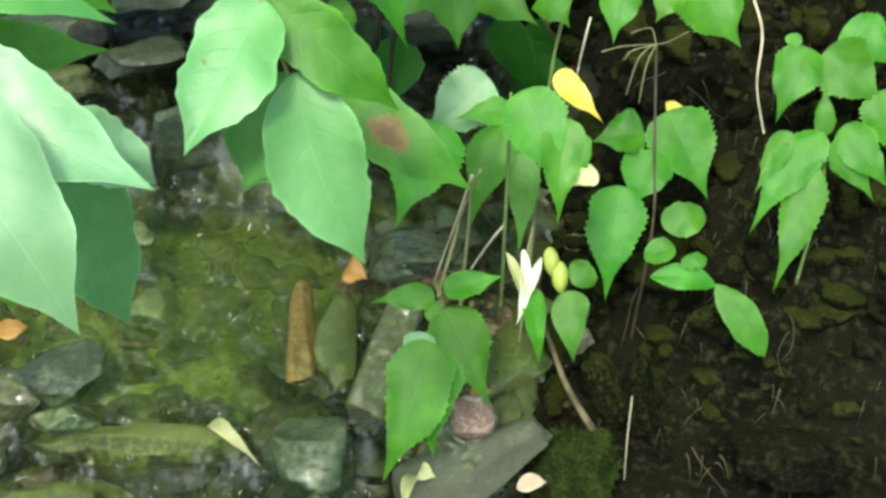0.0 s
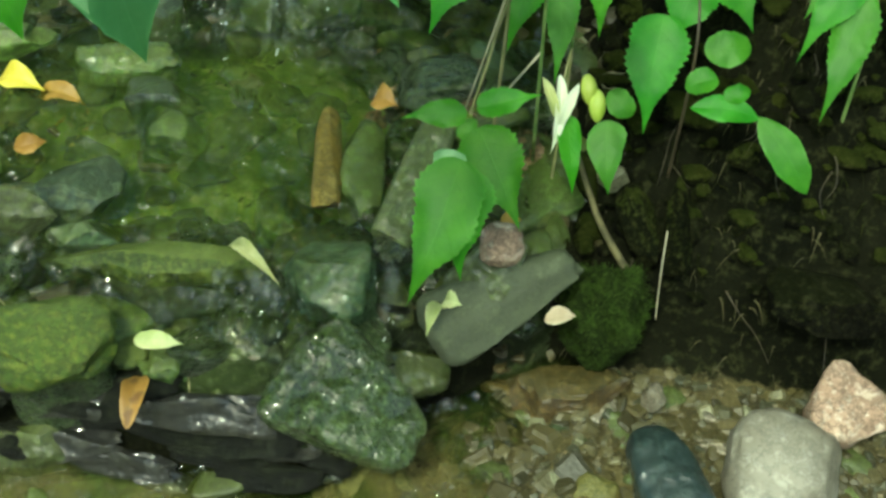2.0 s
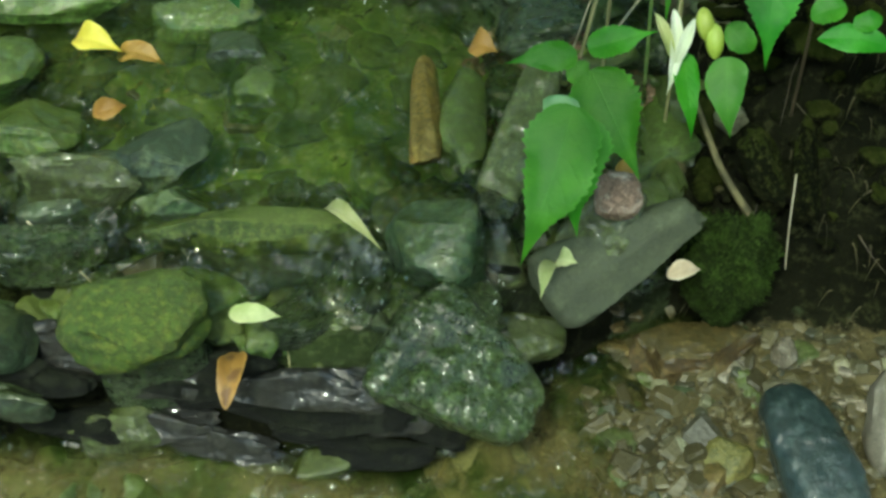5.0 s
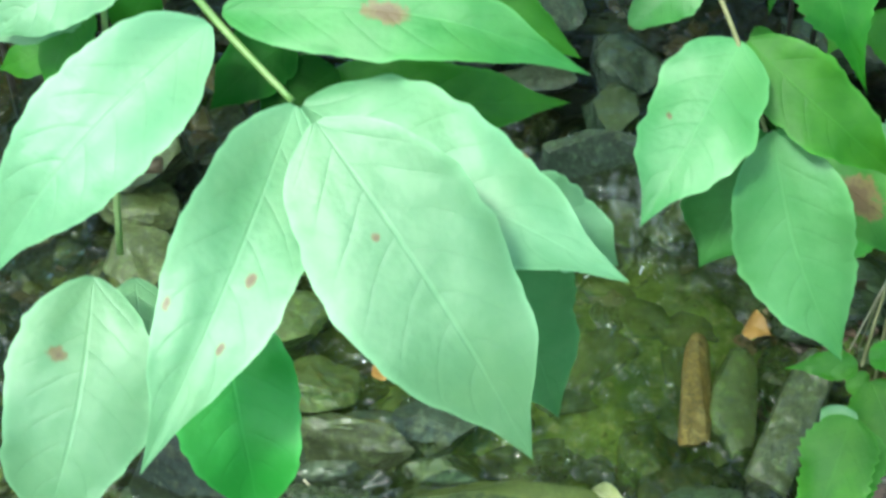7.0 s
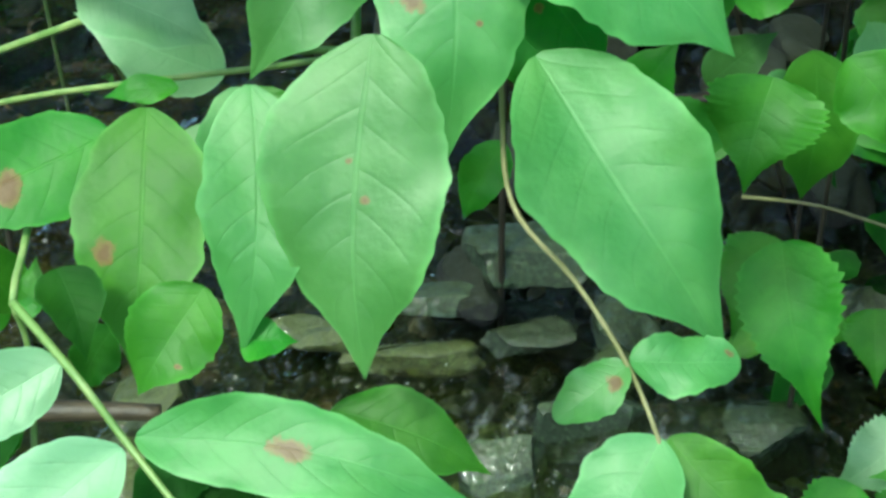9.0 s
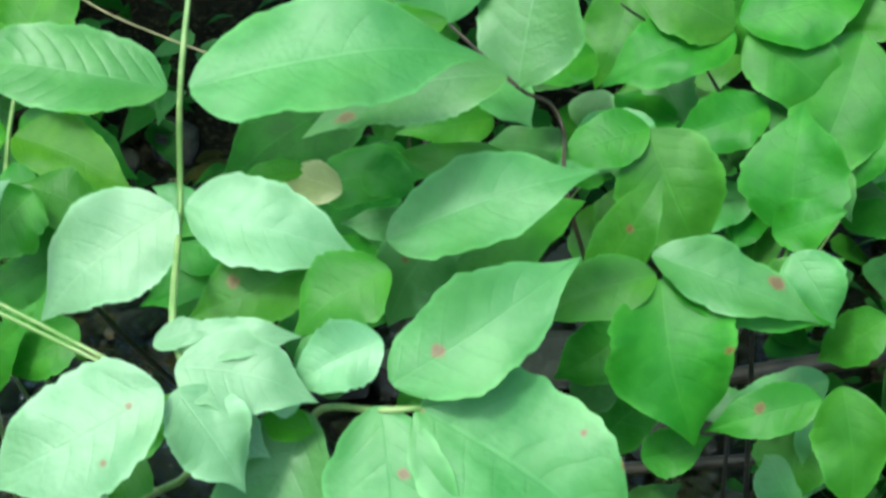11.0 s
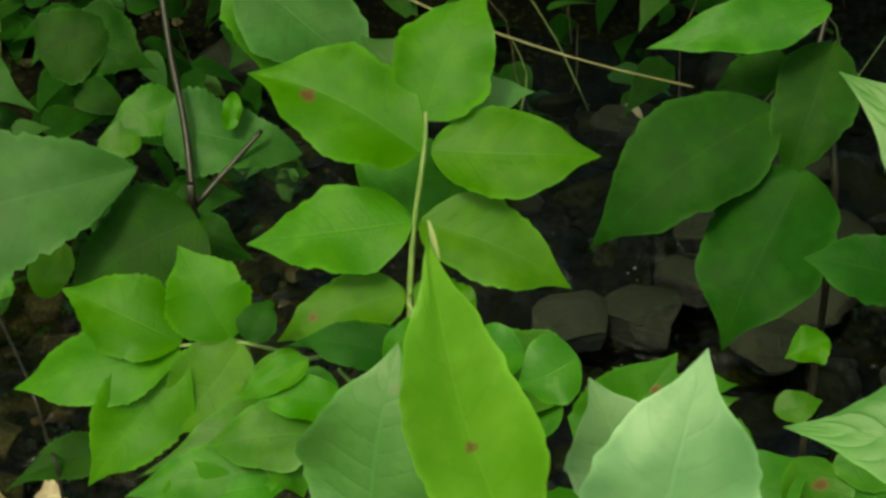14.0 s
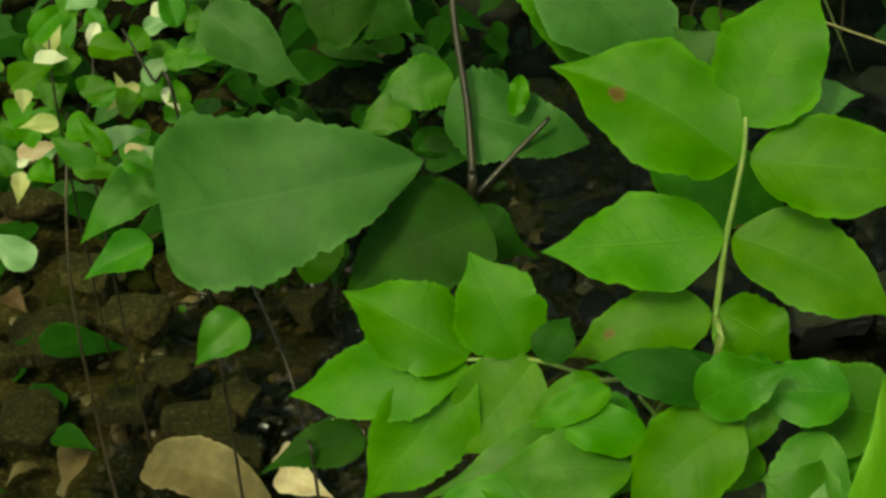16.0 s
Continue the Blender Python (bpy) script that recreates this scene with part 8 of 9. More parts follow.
leaf(herb_top, (0.205, 1.349, 0.444), (0.253, 1.311, 0.401), (0.083, -0.695, 0.715), 0.069, kind="bank", mat="herb", bend=0.068, fold=0.1, teeth=0.125)
leaf(herb_top, (0.069, 1.332, 0.425), (0.097, 1.314, 0.404), (0.148, -0.631, 0.762), 0.038, kind="bank", mat="herb", bend=0.08, fold=0.07, teeth=0.125)
leaf(herb_top, (0.185, 1.343, 0.437), (0.172, 1.321, 0.413), (-0.180, -0.684, 0.707), 0.031, kind="bank", mat="herb", bend=0.052, fold=0.19, teeth=0.125)
leaf(herb_top, (-0.043, 1.333, 0.426), (-0.060, 1.308, 0.398), (0.085, -0.768, 0.634), 0.041, kind="bank", mat="herb", bend=0.036, fold=0.06, teeth=0.125)
leaf(herb_top, (-0.102, 1.316, 0.407), (-0.130, 1.297, 0.386), (-0.006, -0.741, 0.671), 0.031, kind="bank", mat="herb", bend=0.078, fold=0.11, teeth=0.125)
tagged(stem(None, [(0.019, 1.160, 0.350), (0.007, 1.191, 0.258), (-0.007, 1.223, 0.159)], 0.0012, 0.0007, "straw", "twig"), "dry pale stalk leaning over the bank", "twig", "dry stalks")
tagged(stem(None, [(0.026, 1.164, 0.354), (0.011, 1.209, 0.249), (-0.000, 1.236, 0.144)], 0.0010, 0.0006, "tan", "twig"), "thin brown stalk leaning over the bank", "twig", "dry stalks")
tagged(stem(None, [(0.060, 1.319, 0.163), (0.045, 1.305, 0.147), (0.028, 1.221, 0.187)], 0.0014, 0.0008, "straw", "twig"), "short white dry stalk", "twig", "dry stalks")
tagged(stem(None, [(0.114, 1.321, 0.413), (0.109, 1.301, 0.390), (0.105, 1.280, 0.367)], 0.0010, 0.0006, "straw", "twig"), "thin dry stalk on the bank", "twig", "dry stalks")
tagged(stem(None, [(0.279, 1.444, 0.367), (0.290, 1.423, 0.343), (0.289, 1.390, 0.306), (0.282, 1.279, 0.332)], 0.0014, 0.0008, "straw", "twig"), "thin yellowish vine hanging down the bank", "twig", "dry stalks")
tagged(stem(None, [(0.123, 1.268, 0.413), (0.140, 1.272, 0.418), (0.167, 1.275, 0.421)], 0.0005, 0.0003, "tan", "twig"), "dried thin flower stalk above the herbs", "twig", "dry stalks")
tagged(stem(None, [(0.169, 1.275, 0.422), (0.156, 1.266, 0.411), (0.148, 1.244, 0.387)], 0.0005, 0.0003, "tan", "twig"), "dried thin flower stalk above the herbs", "twig", "dry stalks")
tagged(stem(None, [(0.170, 1.275, 0.421), (0.163, 1.261, 0.406), (0.160, 1.240, 0.382)], 0.0005, 0.0003, "tan", "twig"), "dried thin flower stalk above the herbs", "twig", "dry stalks")
tagged(stem(None, [(0.170, 1.275, 0.422), (0.179, 1.277, 0.423), (0.199, 1.285, 0.432)], 0.0005, 0.0003, "tan", "twig"), "dried thin flower stalk above the herbs", "twig", "dry stalks")
tagged(stem(None, [(0.170, 1.276, 0.422), (0.164, 1.284, 0.432), (0.147, 1.280, 0.427)], 0.0005, 0.0003, "tan", "twig"), "dried thin flower stalk above the herbs", "twig", "dry stalks")
tagged(stem(None, [(0.169, 1.275, 0.421), (0.150, 1.270, 0.416), (0.143, 1.264, 0.409)], 0.0005, 0.0003, "tan", "twig"), "dried thin flower stalk above the herbs", "twig", "dry stalks")
tagged(stem(None, [(0.104, 1.262, 0.092), (0.118, 1.238, 0.070), (0.136, 1.214, 0.043), (0.166, 1.184, 0.014)], 0.0022, 0.0042, "fibre", "root"), "pale mossy root slanting down the bank", "root", "")
tagged(stem(None, [(0.192, 1.165, 0.091), (0.194, 1.155, 0.039), (0.197, 1.145, -0.006)], 0.0007, 0.0004, "straw", "twig"), "thin pale straw against the bank", "twig", "dry stalks")
tagged(stem(None, [(-0.239, 1.036, -0.003), (-0.228, 1.017, -0.022), (-0.221, 0.991, -0.047)], 0.0012, 0.0007, "tan", "twig"), "brown leaf stalk over the step", "twig", "dry stalks")
tagged(stem(None, [(-0.457, 1.073, 0.053), (-0.430, 1.059, 0.037), (-0.399, 1.042, 0.017)], 0.0010, 0.0006, "straw", "twig"), "straw lying on the dark slab", "twig", "dry stalks")
tagged(stem(None, [(-0.850, 1.813, 0.844), (-0.784, 1.806, 0.814), (-0.653, 1.805, 0.775), (-0.540, 1.811, 0.750)], 0.0013, 0.0009, "tan", "twig"), "long thin stem lying across the litter", "twig", "dry stalks")
tagged(stem(None, [(0.052, 1.747, 0.541), (-0.097, 1.718, 0.512), (-0.252, 1.696, 0.474)], 0.0120, 0.0072, "bark", "fallen_branch"), "dead branch lying across the stream", "twig", "dry stalks")
tagged(stem(None, [(-0.326, 1.703, 0.352), (-0.163, 1.751, 0.367), (0.081, 1.817, 0.382)], 0.0090, 0.0054, "bark", "fallen_branch"), "dark dead branch across the stream", "twig", "dry stalks")
tagged(stem(None, [(-0.124, 1.280, 0.560), (-0.066, 1.290, 0.555), (-0.002, 1.295, 0.539)], 0.0016, 0.0010, "tan", "twig"), "pale thin twig over the leaves", "twig", "dry stalks")
tagged(stem(None, [(-0.869, 1.293, 0.155), (-0.773, 1.325, 0.155), (-0.678, 1.353, 0.151)], 0.0140, 0.0084, "bark", "fallen_branch"), "brown dead branch below the leaves", "twig", "dry stalks")
tagged(leaf(None, (-0.205, 1.111, 0.060), (-0.153, 1.065, 0.064), (-0.06, -0.45, 1), 0.014, kind="ash", mat="cream", bend=0.34, fold=0.45, quilt=1.0, name="fallen_leaf"), "curled pale yellow-green leaf stuck on the ledge", "leaf", "fallen leaves")
tagged(leaf(None, (-0.269, 0.991, 0.050), (-0.225, 0.990, 0.054), (0.14, -0.43, 1), 0.018, kind="ash", mat="cream", bend=0.2, fold=0.1, quilt=1.0, name="fallen_leaf"), "cream coloured leaf lying at the step", "leaf", "fallen leaves")
tagged(leaf(None, (-0.265, 0.992, 0.000), (-0.265, 0.932, 0.004), (-0.02, -0.40, 1), 0.022, kind="round", mat="orange", bend=0.2, fold=0.45, teeth=0.06, spots=((0.25, 0.4, 0.4), (0.6, -0.3, 0.5), (0.9, 0.0, 0.5)), name="fallen_leaf"), "orange brown leaf hanging at the step", "leaf", "fallen leaves")
tagged(leaf(None, (-0.124, 1.032, -0.070), (-0.134, 0.976, -0.066), (0.05, -0.48, 1), 0.019, kind="ash", mat="yellow", bend=0.2, fold=0.45, quilt=1.0, name="fallen_leaf"), "small yellow leaf at the water edge", "leaf", "fallen leaves")
tagged(leaf(None, (-0.470, 1.310, 0.060), (-0.423, 1.290, 0.064), (-0.03, -0.56, 1), 0.028, kind="ash", mat="yellow", bend=0.2, fold=0.45, quilt=1.0, name="fallen_leaf"), "bright yellow leaf upstream", "leaf", "fallen leaves")
tagged(leaf(None, (-0.430, 1.298, 0.050), (-0.381, 1.286, 0.054), (-0.02, -0.34, 1), 0.024, kind="ash", mat="orange", bend=0.2, fold=0.45, quilt=1.0, name="fallen_leaf"), "orange brown wet leaf upstream", "leaf", "fallen leaves")
tagged(leaf(None, (-0.099, 1.315, 0.080), (-0.074, 1.306, 0.084), (-0.08, -0.49, 1), 0.027, kind="ash", mat="orange", bend=0.2, fold=0.45, quilt=1.0, name="fallen_leaf"), "orange brown leaf by the bank", "leaf", "fallen leaves")
tagged(leaf(None, (0.089, 1.091, 0.030), (0.118, 1.099, 0.034), (0.04, -0.42, 1), 0.017, kind="ash", mat="dead", bend=0.2, fold=0.45, quilt=1.0, name="fallen_leaf"), "beige dry leaf beside the moss", "leaf", "fallen leaves")
tagged(leaf(None, (0.038, 1.149, 0.090), (0.057, 1.155, 0.094), (-0.13, -0.47, 1), 0.016, kind="ash", mat="orange", bend=0.2, fold=0.45, quilt=1.0, name="fallen_leaf"), "small orange leaf scrap below the herb", "leaf", "fallen leaves")
tagged(leaf(None, (-0.004, 1.084, 0.050), (0.011, 1.076, 0.054), (0.09, -0.59, 1), 0.018, kind="ash", mat="cream", bend=0.2, fold=0.45, quilt=1.0, name="fallen_leaf"), "fallen white petal on the slab", "leaf", "fallen leaves")
tagged(leaf(None, (-0.006, 1.087, 0.040), (-0.017, 1.043, 0.044), (-0.16, -0.37, 1), 0.014, kind="ash", mat="cream", bend=0.2, fold=0.45, quilt=1.0, name="fallen_leaf"), "pale yellow-green shrivelled leaf on the slab", "leaf", "fallen leaves")
tagged(leaf(None, (-0.430, 1.204, 0.060), (-0.401, 1.216, 0.064), (0.16, -0.58, 1), 0.020, kind="ash", mat="orange", bend=0.2, fold=0.45, quilt=1.0, name="fallen_leaf"), "brown leaf wedged between stones", "leaf", "fallen leaves")
tagged(leaf(None, (-1.422, 1.774, 0.100), (-1.252, 1.748, 0.104), (-0.17, -0.41, 1), 0.073, kind="round", mat="tan", bend=0.2, fold=0.45, quilt=1.0, name="fallen_leaf"), "large brown fallen leaf on the gravel", "leaf", "fallen leaves")
tagged(leaf(None, (-1.481, 1.777, 0.120), (-1.486, 1.698, 0.124), (-0.09, -0.40, 1), 0.046, kind="ash", mat="rust", bend=0.2, fold=0.45, quilt=1.0, name="fallen_leaf"), "pinkish brown curled dead leaf on the gravel", "leaf", "fallen leaves")
tagged(leaf(None, (-1.266, 1.803, 0.100), (-1.189, 1.782, 0.104), (-0.19, -0.46, 1), 0.039, kind="ash", mat="dead", bend=0.2, fold=0.45, quilt=1.0, name="fallen_leaf"), "yellowish dead leaf on the gravel", "leaf", "fallen leaves")
tagged(leaf(None, (-1.276, 1.835, 0.100), (-1.232, 1.810, 0.104), (-0.14, -0.50, 1), 0.034, kind="ash", mat="dead", bend=0.2, fold=0.45, quilt=1.0, name="fallen_leaf"), "yellow scrap of leaf on the gravel", "leaf", "fallen leaves")
tagged(leaf(None, (-0.668, 2.743, 0.130), (-0.613, 2.698, 0.134), (0.08, -0.45, 1), 0.035, kind="ash", mat="dead", bend=0.2, fold=0.45, quilt=1.0, name="fallen_leaf"), "pale dead leaf on the far bank", "leaf", "fallen leaves")
tagged(leaf(None, (-1.812, 2.275, 0.120), (-1.876, 2.297, 0.124), (0.14, -0.35, 1), 0.048, kind="ash", mat="dead", bend=0.2, fold=0.45, quilt=1.0, name="fallen_leaf"), "pale pinkish dead leaf in the light", "leaf", "fallen leaves")
leaf(bush_between, (-0.682, 1.200, 0.729), (-0.603, 1.200, 0.814), (0.185, -0.762, 0.621), 0.047, mat="bank", bend=0.05, fold=0.12)
leaf(bush_between, (-0.576, 1.220, 0.794), (-0.637, 1.200, 0.752), (0.185, -0.762, 0.621), 0.045, mat="bank", bend=0.05, fold=0.12)
leaf(bush_between, (-0.150, 1.200, 0.858), (-0.200, 1.180, 0.822), (0.185, -0.762, 0.621), 0.044, mat="bank", bend=0.05, fold=0.12)
leaf(bush_between, (-0.193, 1.250, 0.759), (-0.145, 1.250, 0.816), (0.185, -0.762, 0.621), 0.042, mat="dull", bend=0.05, fold=0.12)
leaf(bush_between, (-0.060, 1.250, 0.917), (-0.011, 1.250, 0.940), (0.185, -0.762, 0.621), 0.037, mat="bank", bend=0.05, fold=0.12)
leaf(bush_between, (-0.375, 1.200, 0.770), (-0.354, 1.200, 0.833), (0.185, -0.762, 0.621), 0.038, mat="dull", bend=0.05, fold=0.12)
leaf(bush_between, (-0.722, 1.300, 0.815), (-0.670, 1.300, 0.857), (0.185, -0.762, 0.621), 0.042, mat="bank", bend=0.05, fold=0.12)
leaf(bush_between, (-0.126, 1.100, 0.820), (-0.082, 1.100, 0.844), (0.171, -0.734, 0.657), 0.032, mat="bank", bend=0.05, fold=0.12)
leaf(bush_between, (-0.139, 1.120, 0.747), (-0.101, 1.120, 0.790), (0.171, -0.734, 0.657), 0.033, mat="dull", bend=0.05, fold=0.12)
# droplets: splashing water, and white specks where wet stones would glint
SPLASH.append((-0.186, 1.439, 0.100, 0.040, 200))
SPLASH.append((-0.262, 1.424, 0.080, 0.035, 120))
SPLASH.append((-0.204, 1.419, 0.060, 0.050, 120))
SPLASH.append((-0.600, 1.353, 0.090, 0.020, 60))
SPLASH.append((-0.170, 1.064, 0.020, 0.035, 170))
SPLASH.append((-0.060, 1.079, 0.020, 0.025, 120))
SPLASH.append((-0.091, 1.001, -0.100, 0.025, 80))
SPLASH.append((-0.406, 1.194, 0.050, 0.030, 70))
SPLASH.append((-0.151, 1.062, 0.010, 0.030, 90))
SPLASH.append((-0.172, 1.270, 0.050, 0.025, 50))
SPLASH.append((-0.085, 1.103, 0.060, 0.020, 50))
SPLASH.append((-0.322, 1.470, 0.100, 0.030, 60))
SPLASH.append((-0.434, 1.517, 0.100, 0.050, 90))
SPLASH.append((-0.325, 1.543, 0.100, 0.050, 90))
SPLASH.append((-0.501, 2.457, 0.130, 0.060, 80))
SPLASH.append((-0.595, 2.324, 0.130, 0.050, 60))
SPLASH.append((-0.215, 2.251, 0.120, 0.050, 60))

herb_edge = plant("herb", "low herb of broad green leaves under the saplings", -0.900, 1.900, "plant", "herbs")
stem(herb_edge, [(-0.900, 1.900, ground_z(-0.900, 1.900) - 0.01), (-0.720, 1.324, 0.718), (-0.745, 1.326, 0.762), (-0.764, 1.327, 0.787)], 0.0020, 0.0012, "green", "stem")
leaf(herb_edge, (-0.605, 1.365, 0.770), (-0.703, 1.347, 0.787), (0.232, -0.473, 0.850), 0.065, kind="bank", mat="bank", bend=0.079, fold=0.12, teeth=0.04)
leaf(herb_edge, (-0.762, 1.318, 0.776), (-0.829, 1.293, 0.772), (0.169, -0.574, 0.801), 0.035, kind="bank", mat="bank", bend=0.053, fold=0.12, teeth=0.04)
leaf(herb_edge, (-0.789, 1.300, 0.764), (-0.893, 1.245, 0.741), (0.103, -0.557, 0.824), 0.045, kind="bank", mat="bank", bend=0.064, fold=0.12, teeth=0.04)
leaf(herb_edge, (-0.713, 1.354, 0.799), (-0.802, 1.328, 0.803), (0.209, -0.601, 0.771), 0.022, mat="deep", bend=0.082, fold=0.12, teeth=0.04)
leaf(herb_edge, (-0.697, 1.330, 0.764), (-0.706, 1.301, 0.734), (0.034, -0.732, 0.680), 0.044, mat="lime", bend=0.075, fold=0.12, teeth=0.04)
leaf(herb_edge, (-0.766, 1.303, 0.759), (-0.800, 1.271, 0.735), (-0.113, -0.520, 0.846), 0.042, kind="bank", mat="bank", bend=0.086, fold=0.12, teeth=0.04)
leaf(herb_edge, (-0.790, 1.327, 0.797), (-0.830, 1.298, 0.779), (0.063, -0.593, 0.803), 0.022, mat="lime", bend=0.08, fold=0.12, teeth=0.04)
leaf(herb_edge, (-0.609, 1.353, 0.758), (-0.686, 1.314, 0.741), (-0.011, -0.366, 0.931), 0.051, kind="bank", mat="bank", bend=0.029, fold=0.12, teeth=0.04)
leaf(herb_edge, (-0.827, 1.323, 0.807), (-0.814, 1.346, 0.829), (0.113, -0.718, 0.687), 0.029, mat="deep", bend=0.071, fold=0.12, teeth=0.04)

# ---- gravel: countless small pebbles ----
def build_gravel(zones, material, label, seed):
    rnd = random.Random(seed)
    bm = bmesh.new()
    bmesh.ops.create_cube(bm, size=1.5)
    bmesh.ops.bevel(bm, geom=bm.edges[:], offset=0.25, segments=1, affect="EDGES")
    bm.verts.index_update()
    unit = [v.co.copy() for v in bm.verts]
    tri = [tuple(v.index for v in f.verts) for f in bm.faces]
    bm.free()
    verts, faces = [], []
    for x0, x1, y0, y1, count, r0, r1 in zones:
        for _ in range(count):
            x, y = rnd.uniform(x0, x1), rnd.uniform(y0, y1)
            if -0.44 < x < -0.10 and 1.18 < y < 1.45 and rnd.random() < 0.93:
                continue
            if x < 0.05 and abs(y - step_line(x) - 0.012) < 0.045:
                continue
            r = r0 + (r1 - r0) * rnd.random() ** 2.2
            m = pose(x, y, ground_z(x, y) + r * 0.15, rnd.uniform(-25, 25), rnd.uniform(-25, 25), rnd.uniform(0, 360))
            s = (r * rnd.uniform(0.9, 1.6), r * rnd.uniform(0.7, 1.1), r * rnd.uniform(0.4, 0.75))
            k = len(verts)
            skew = [rnd.uniform(-0.4, 0.4) for _ in range(4)]
            for c in unit:
                q = (1 + skew[0] * c.y + skew[1] * c.z) * rnd.uniform(0.92, 1.08)
                verts.append(tuple(m @ Vector((c.x * s[0] * q, c.y * s[1] * (1 + skew[2] * c.x), c.z * s[2] * (1 + skew[3] * c.x)))))
            faces.extend(tuple(i + k for i in f) for f in tri)
    ob = mesh_object("gravel", verts, faces, material, None, False)
    tagged(ob, label, "gravel", kind="stuff")


def gravel_material(name, bright):
    m, t, N, bsdf = nodes_of(name)
    isl = N.new("ShaderNodeNewGeometry").outputs["Random Per Island"]
    r = N.new("ShaderNodeValToRGB")
    cols = ((0.0, (0.035, 0.03, 0.017)), (0.3, (0.09, 0.065, 0.026)), (0.55, (0.13, 0.10, 0.05)), (0.75, (0.06, 0.06, 0.042)), (0.92, (0.18, 0.13, 0.07)), (1.0, (0.30, 0.27, 0.19)))
    el = r.color_ramp.elements
    while len(el) < len(cols):
        el.new(0.5)
    for e, (p, c) in zip(el, cols):
        e.position, e.color = p, (c[0] * (0.7 if bright == 1.0 else 0.95) * bright, c[1] * 0.8 * bright, c[2] * (0.7 if bright == 1.0 else 1.0) * bright, 1)
    t.links.new(isl, r.inputs[0])
    geo = N.new("ShaderNodeTexCoord").outputs["Object"]
    fine = noise_of(t, geo, 260, 5)
    t.links.new(mixc(t, step_of(t, fine, 0.45, 0.75), r.outputs[0], (0.06, 0.055, 0.035)), bsdf.inputs["Base Color"])
    bsdf.inputs["Roughness"].default_value = 0.42
    bump_of(t, fine, 0.5, 0.003, bsdf)
    return m


build_gravel([(-0.1, 0.6, 0.72, 1.14, 700, 0.004, 0.014), (-0.7, 0.1, 0.65, 0.92, 420, 0.004, 0.014), (-0.9, 0.15, 0.95, 1.9, 900, 0.006, 0.02),
             (-2.4, -1.0, 1.3, 2.9, 700, 0.004, 0.014), (0.0, 0.6, 0.8, 1.17, 2600, 0.002, 0.010)],
             gravel_material("gravel", 1.0), "brown and olive gravel of the stream bed", 77)
build_gravel([(-0.11, 0.08, 1.26, 1.45, 1100, 0.002, 0.009)], gravel_material("crumbs", 2.3), "pinkish tan crumbs of stone at the foot of the bank herbs", 78)


# ---- undergrowth: countless small leaves on the far ground ----
def build_undergrowth(seed, zones, mat, label):
    rnd = random.Random(seed)
    verts, faces, uvs = [], [], []
    for x0, x1, y0, y1, count in zones:
        for _ in range(count):
            x, y = rnd.uniform(x0, x1), rnd.uniform(y0, y1)
            if noise.noise(Vector((x * 1.7, y * 1.7, 4.0))) < -0.28 or (x1 - x0 > 4 and -2.9 < x < 1.2 and y > -1.6):
                continue
            z = ground_z(x, y) + rnd.uniform(0.02, 0.5) * rnd.random()
            a = rnd.uniform(0, 6.28)
            ln = rnd.uniform(0.035, 0.11) * (2.2 if x1 - x0 > 4 else 1)
            ax = Vector((math.cos(a), math.sin(a), rnd.uniform(-0.7, 0.3))).normalized()
            n = Vector((rnd.gauss(0, 0.4), rnd.gauss(-0.3, 0.4), 1)).normalized()
            sd = ax.cross(n).normalized()
            n = sd.cross(ax)
            k = len(verts)
            for i in range(7):
                u = i / 6
                h = leaf_half("bank", min(max(u, 0.02), 0.98)) * ln * 0.3
                c = Vector((x, y, z)) + ax * (u * ln) - n * (0.3 * ln * u * u)
                for v in (-1, 0, 1):
                    verts.append(tuple(c + sd * (v * h) + n * (abs(v) * h * 0.25)))
                    uvs.append((u, v))
            for i in range(6):
                for j in range(2):
                    q = k + i * 3 + j
                    faces.append((q, q + 1, q + 4, q + 3))
    ob = mesh_object("undergrowth", verts, faces, LEAF[mat], None, True, uvs)
    tagged(ob, label, "undergrowth", kind="stuff")


# shaded and lit undergrowth differ by leaf colour: darkest green for shade, brightest for light
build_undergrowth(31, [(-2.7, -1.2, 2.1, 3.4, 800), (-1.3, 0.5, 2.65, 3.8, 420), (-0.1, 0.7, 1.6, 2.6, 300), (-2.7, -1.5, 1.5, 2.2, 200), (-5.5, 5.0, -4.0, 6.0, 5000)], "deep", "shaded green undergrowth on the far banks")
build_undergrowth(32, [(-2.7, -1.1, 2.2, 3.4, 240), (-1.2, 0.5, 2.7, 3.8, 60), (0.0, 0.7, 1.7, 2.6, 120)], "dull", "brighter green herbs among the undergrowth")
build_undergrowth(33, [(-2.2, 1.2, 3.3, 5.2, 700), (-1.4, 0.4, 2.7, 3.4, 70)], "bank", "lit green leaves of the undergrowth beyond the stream")


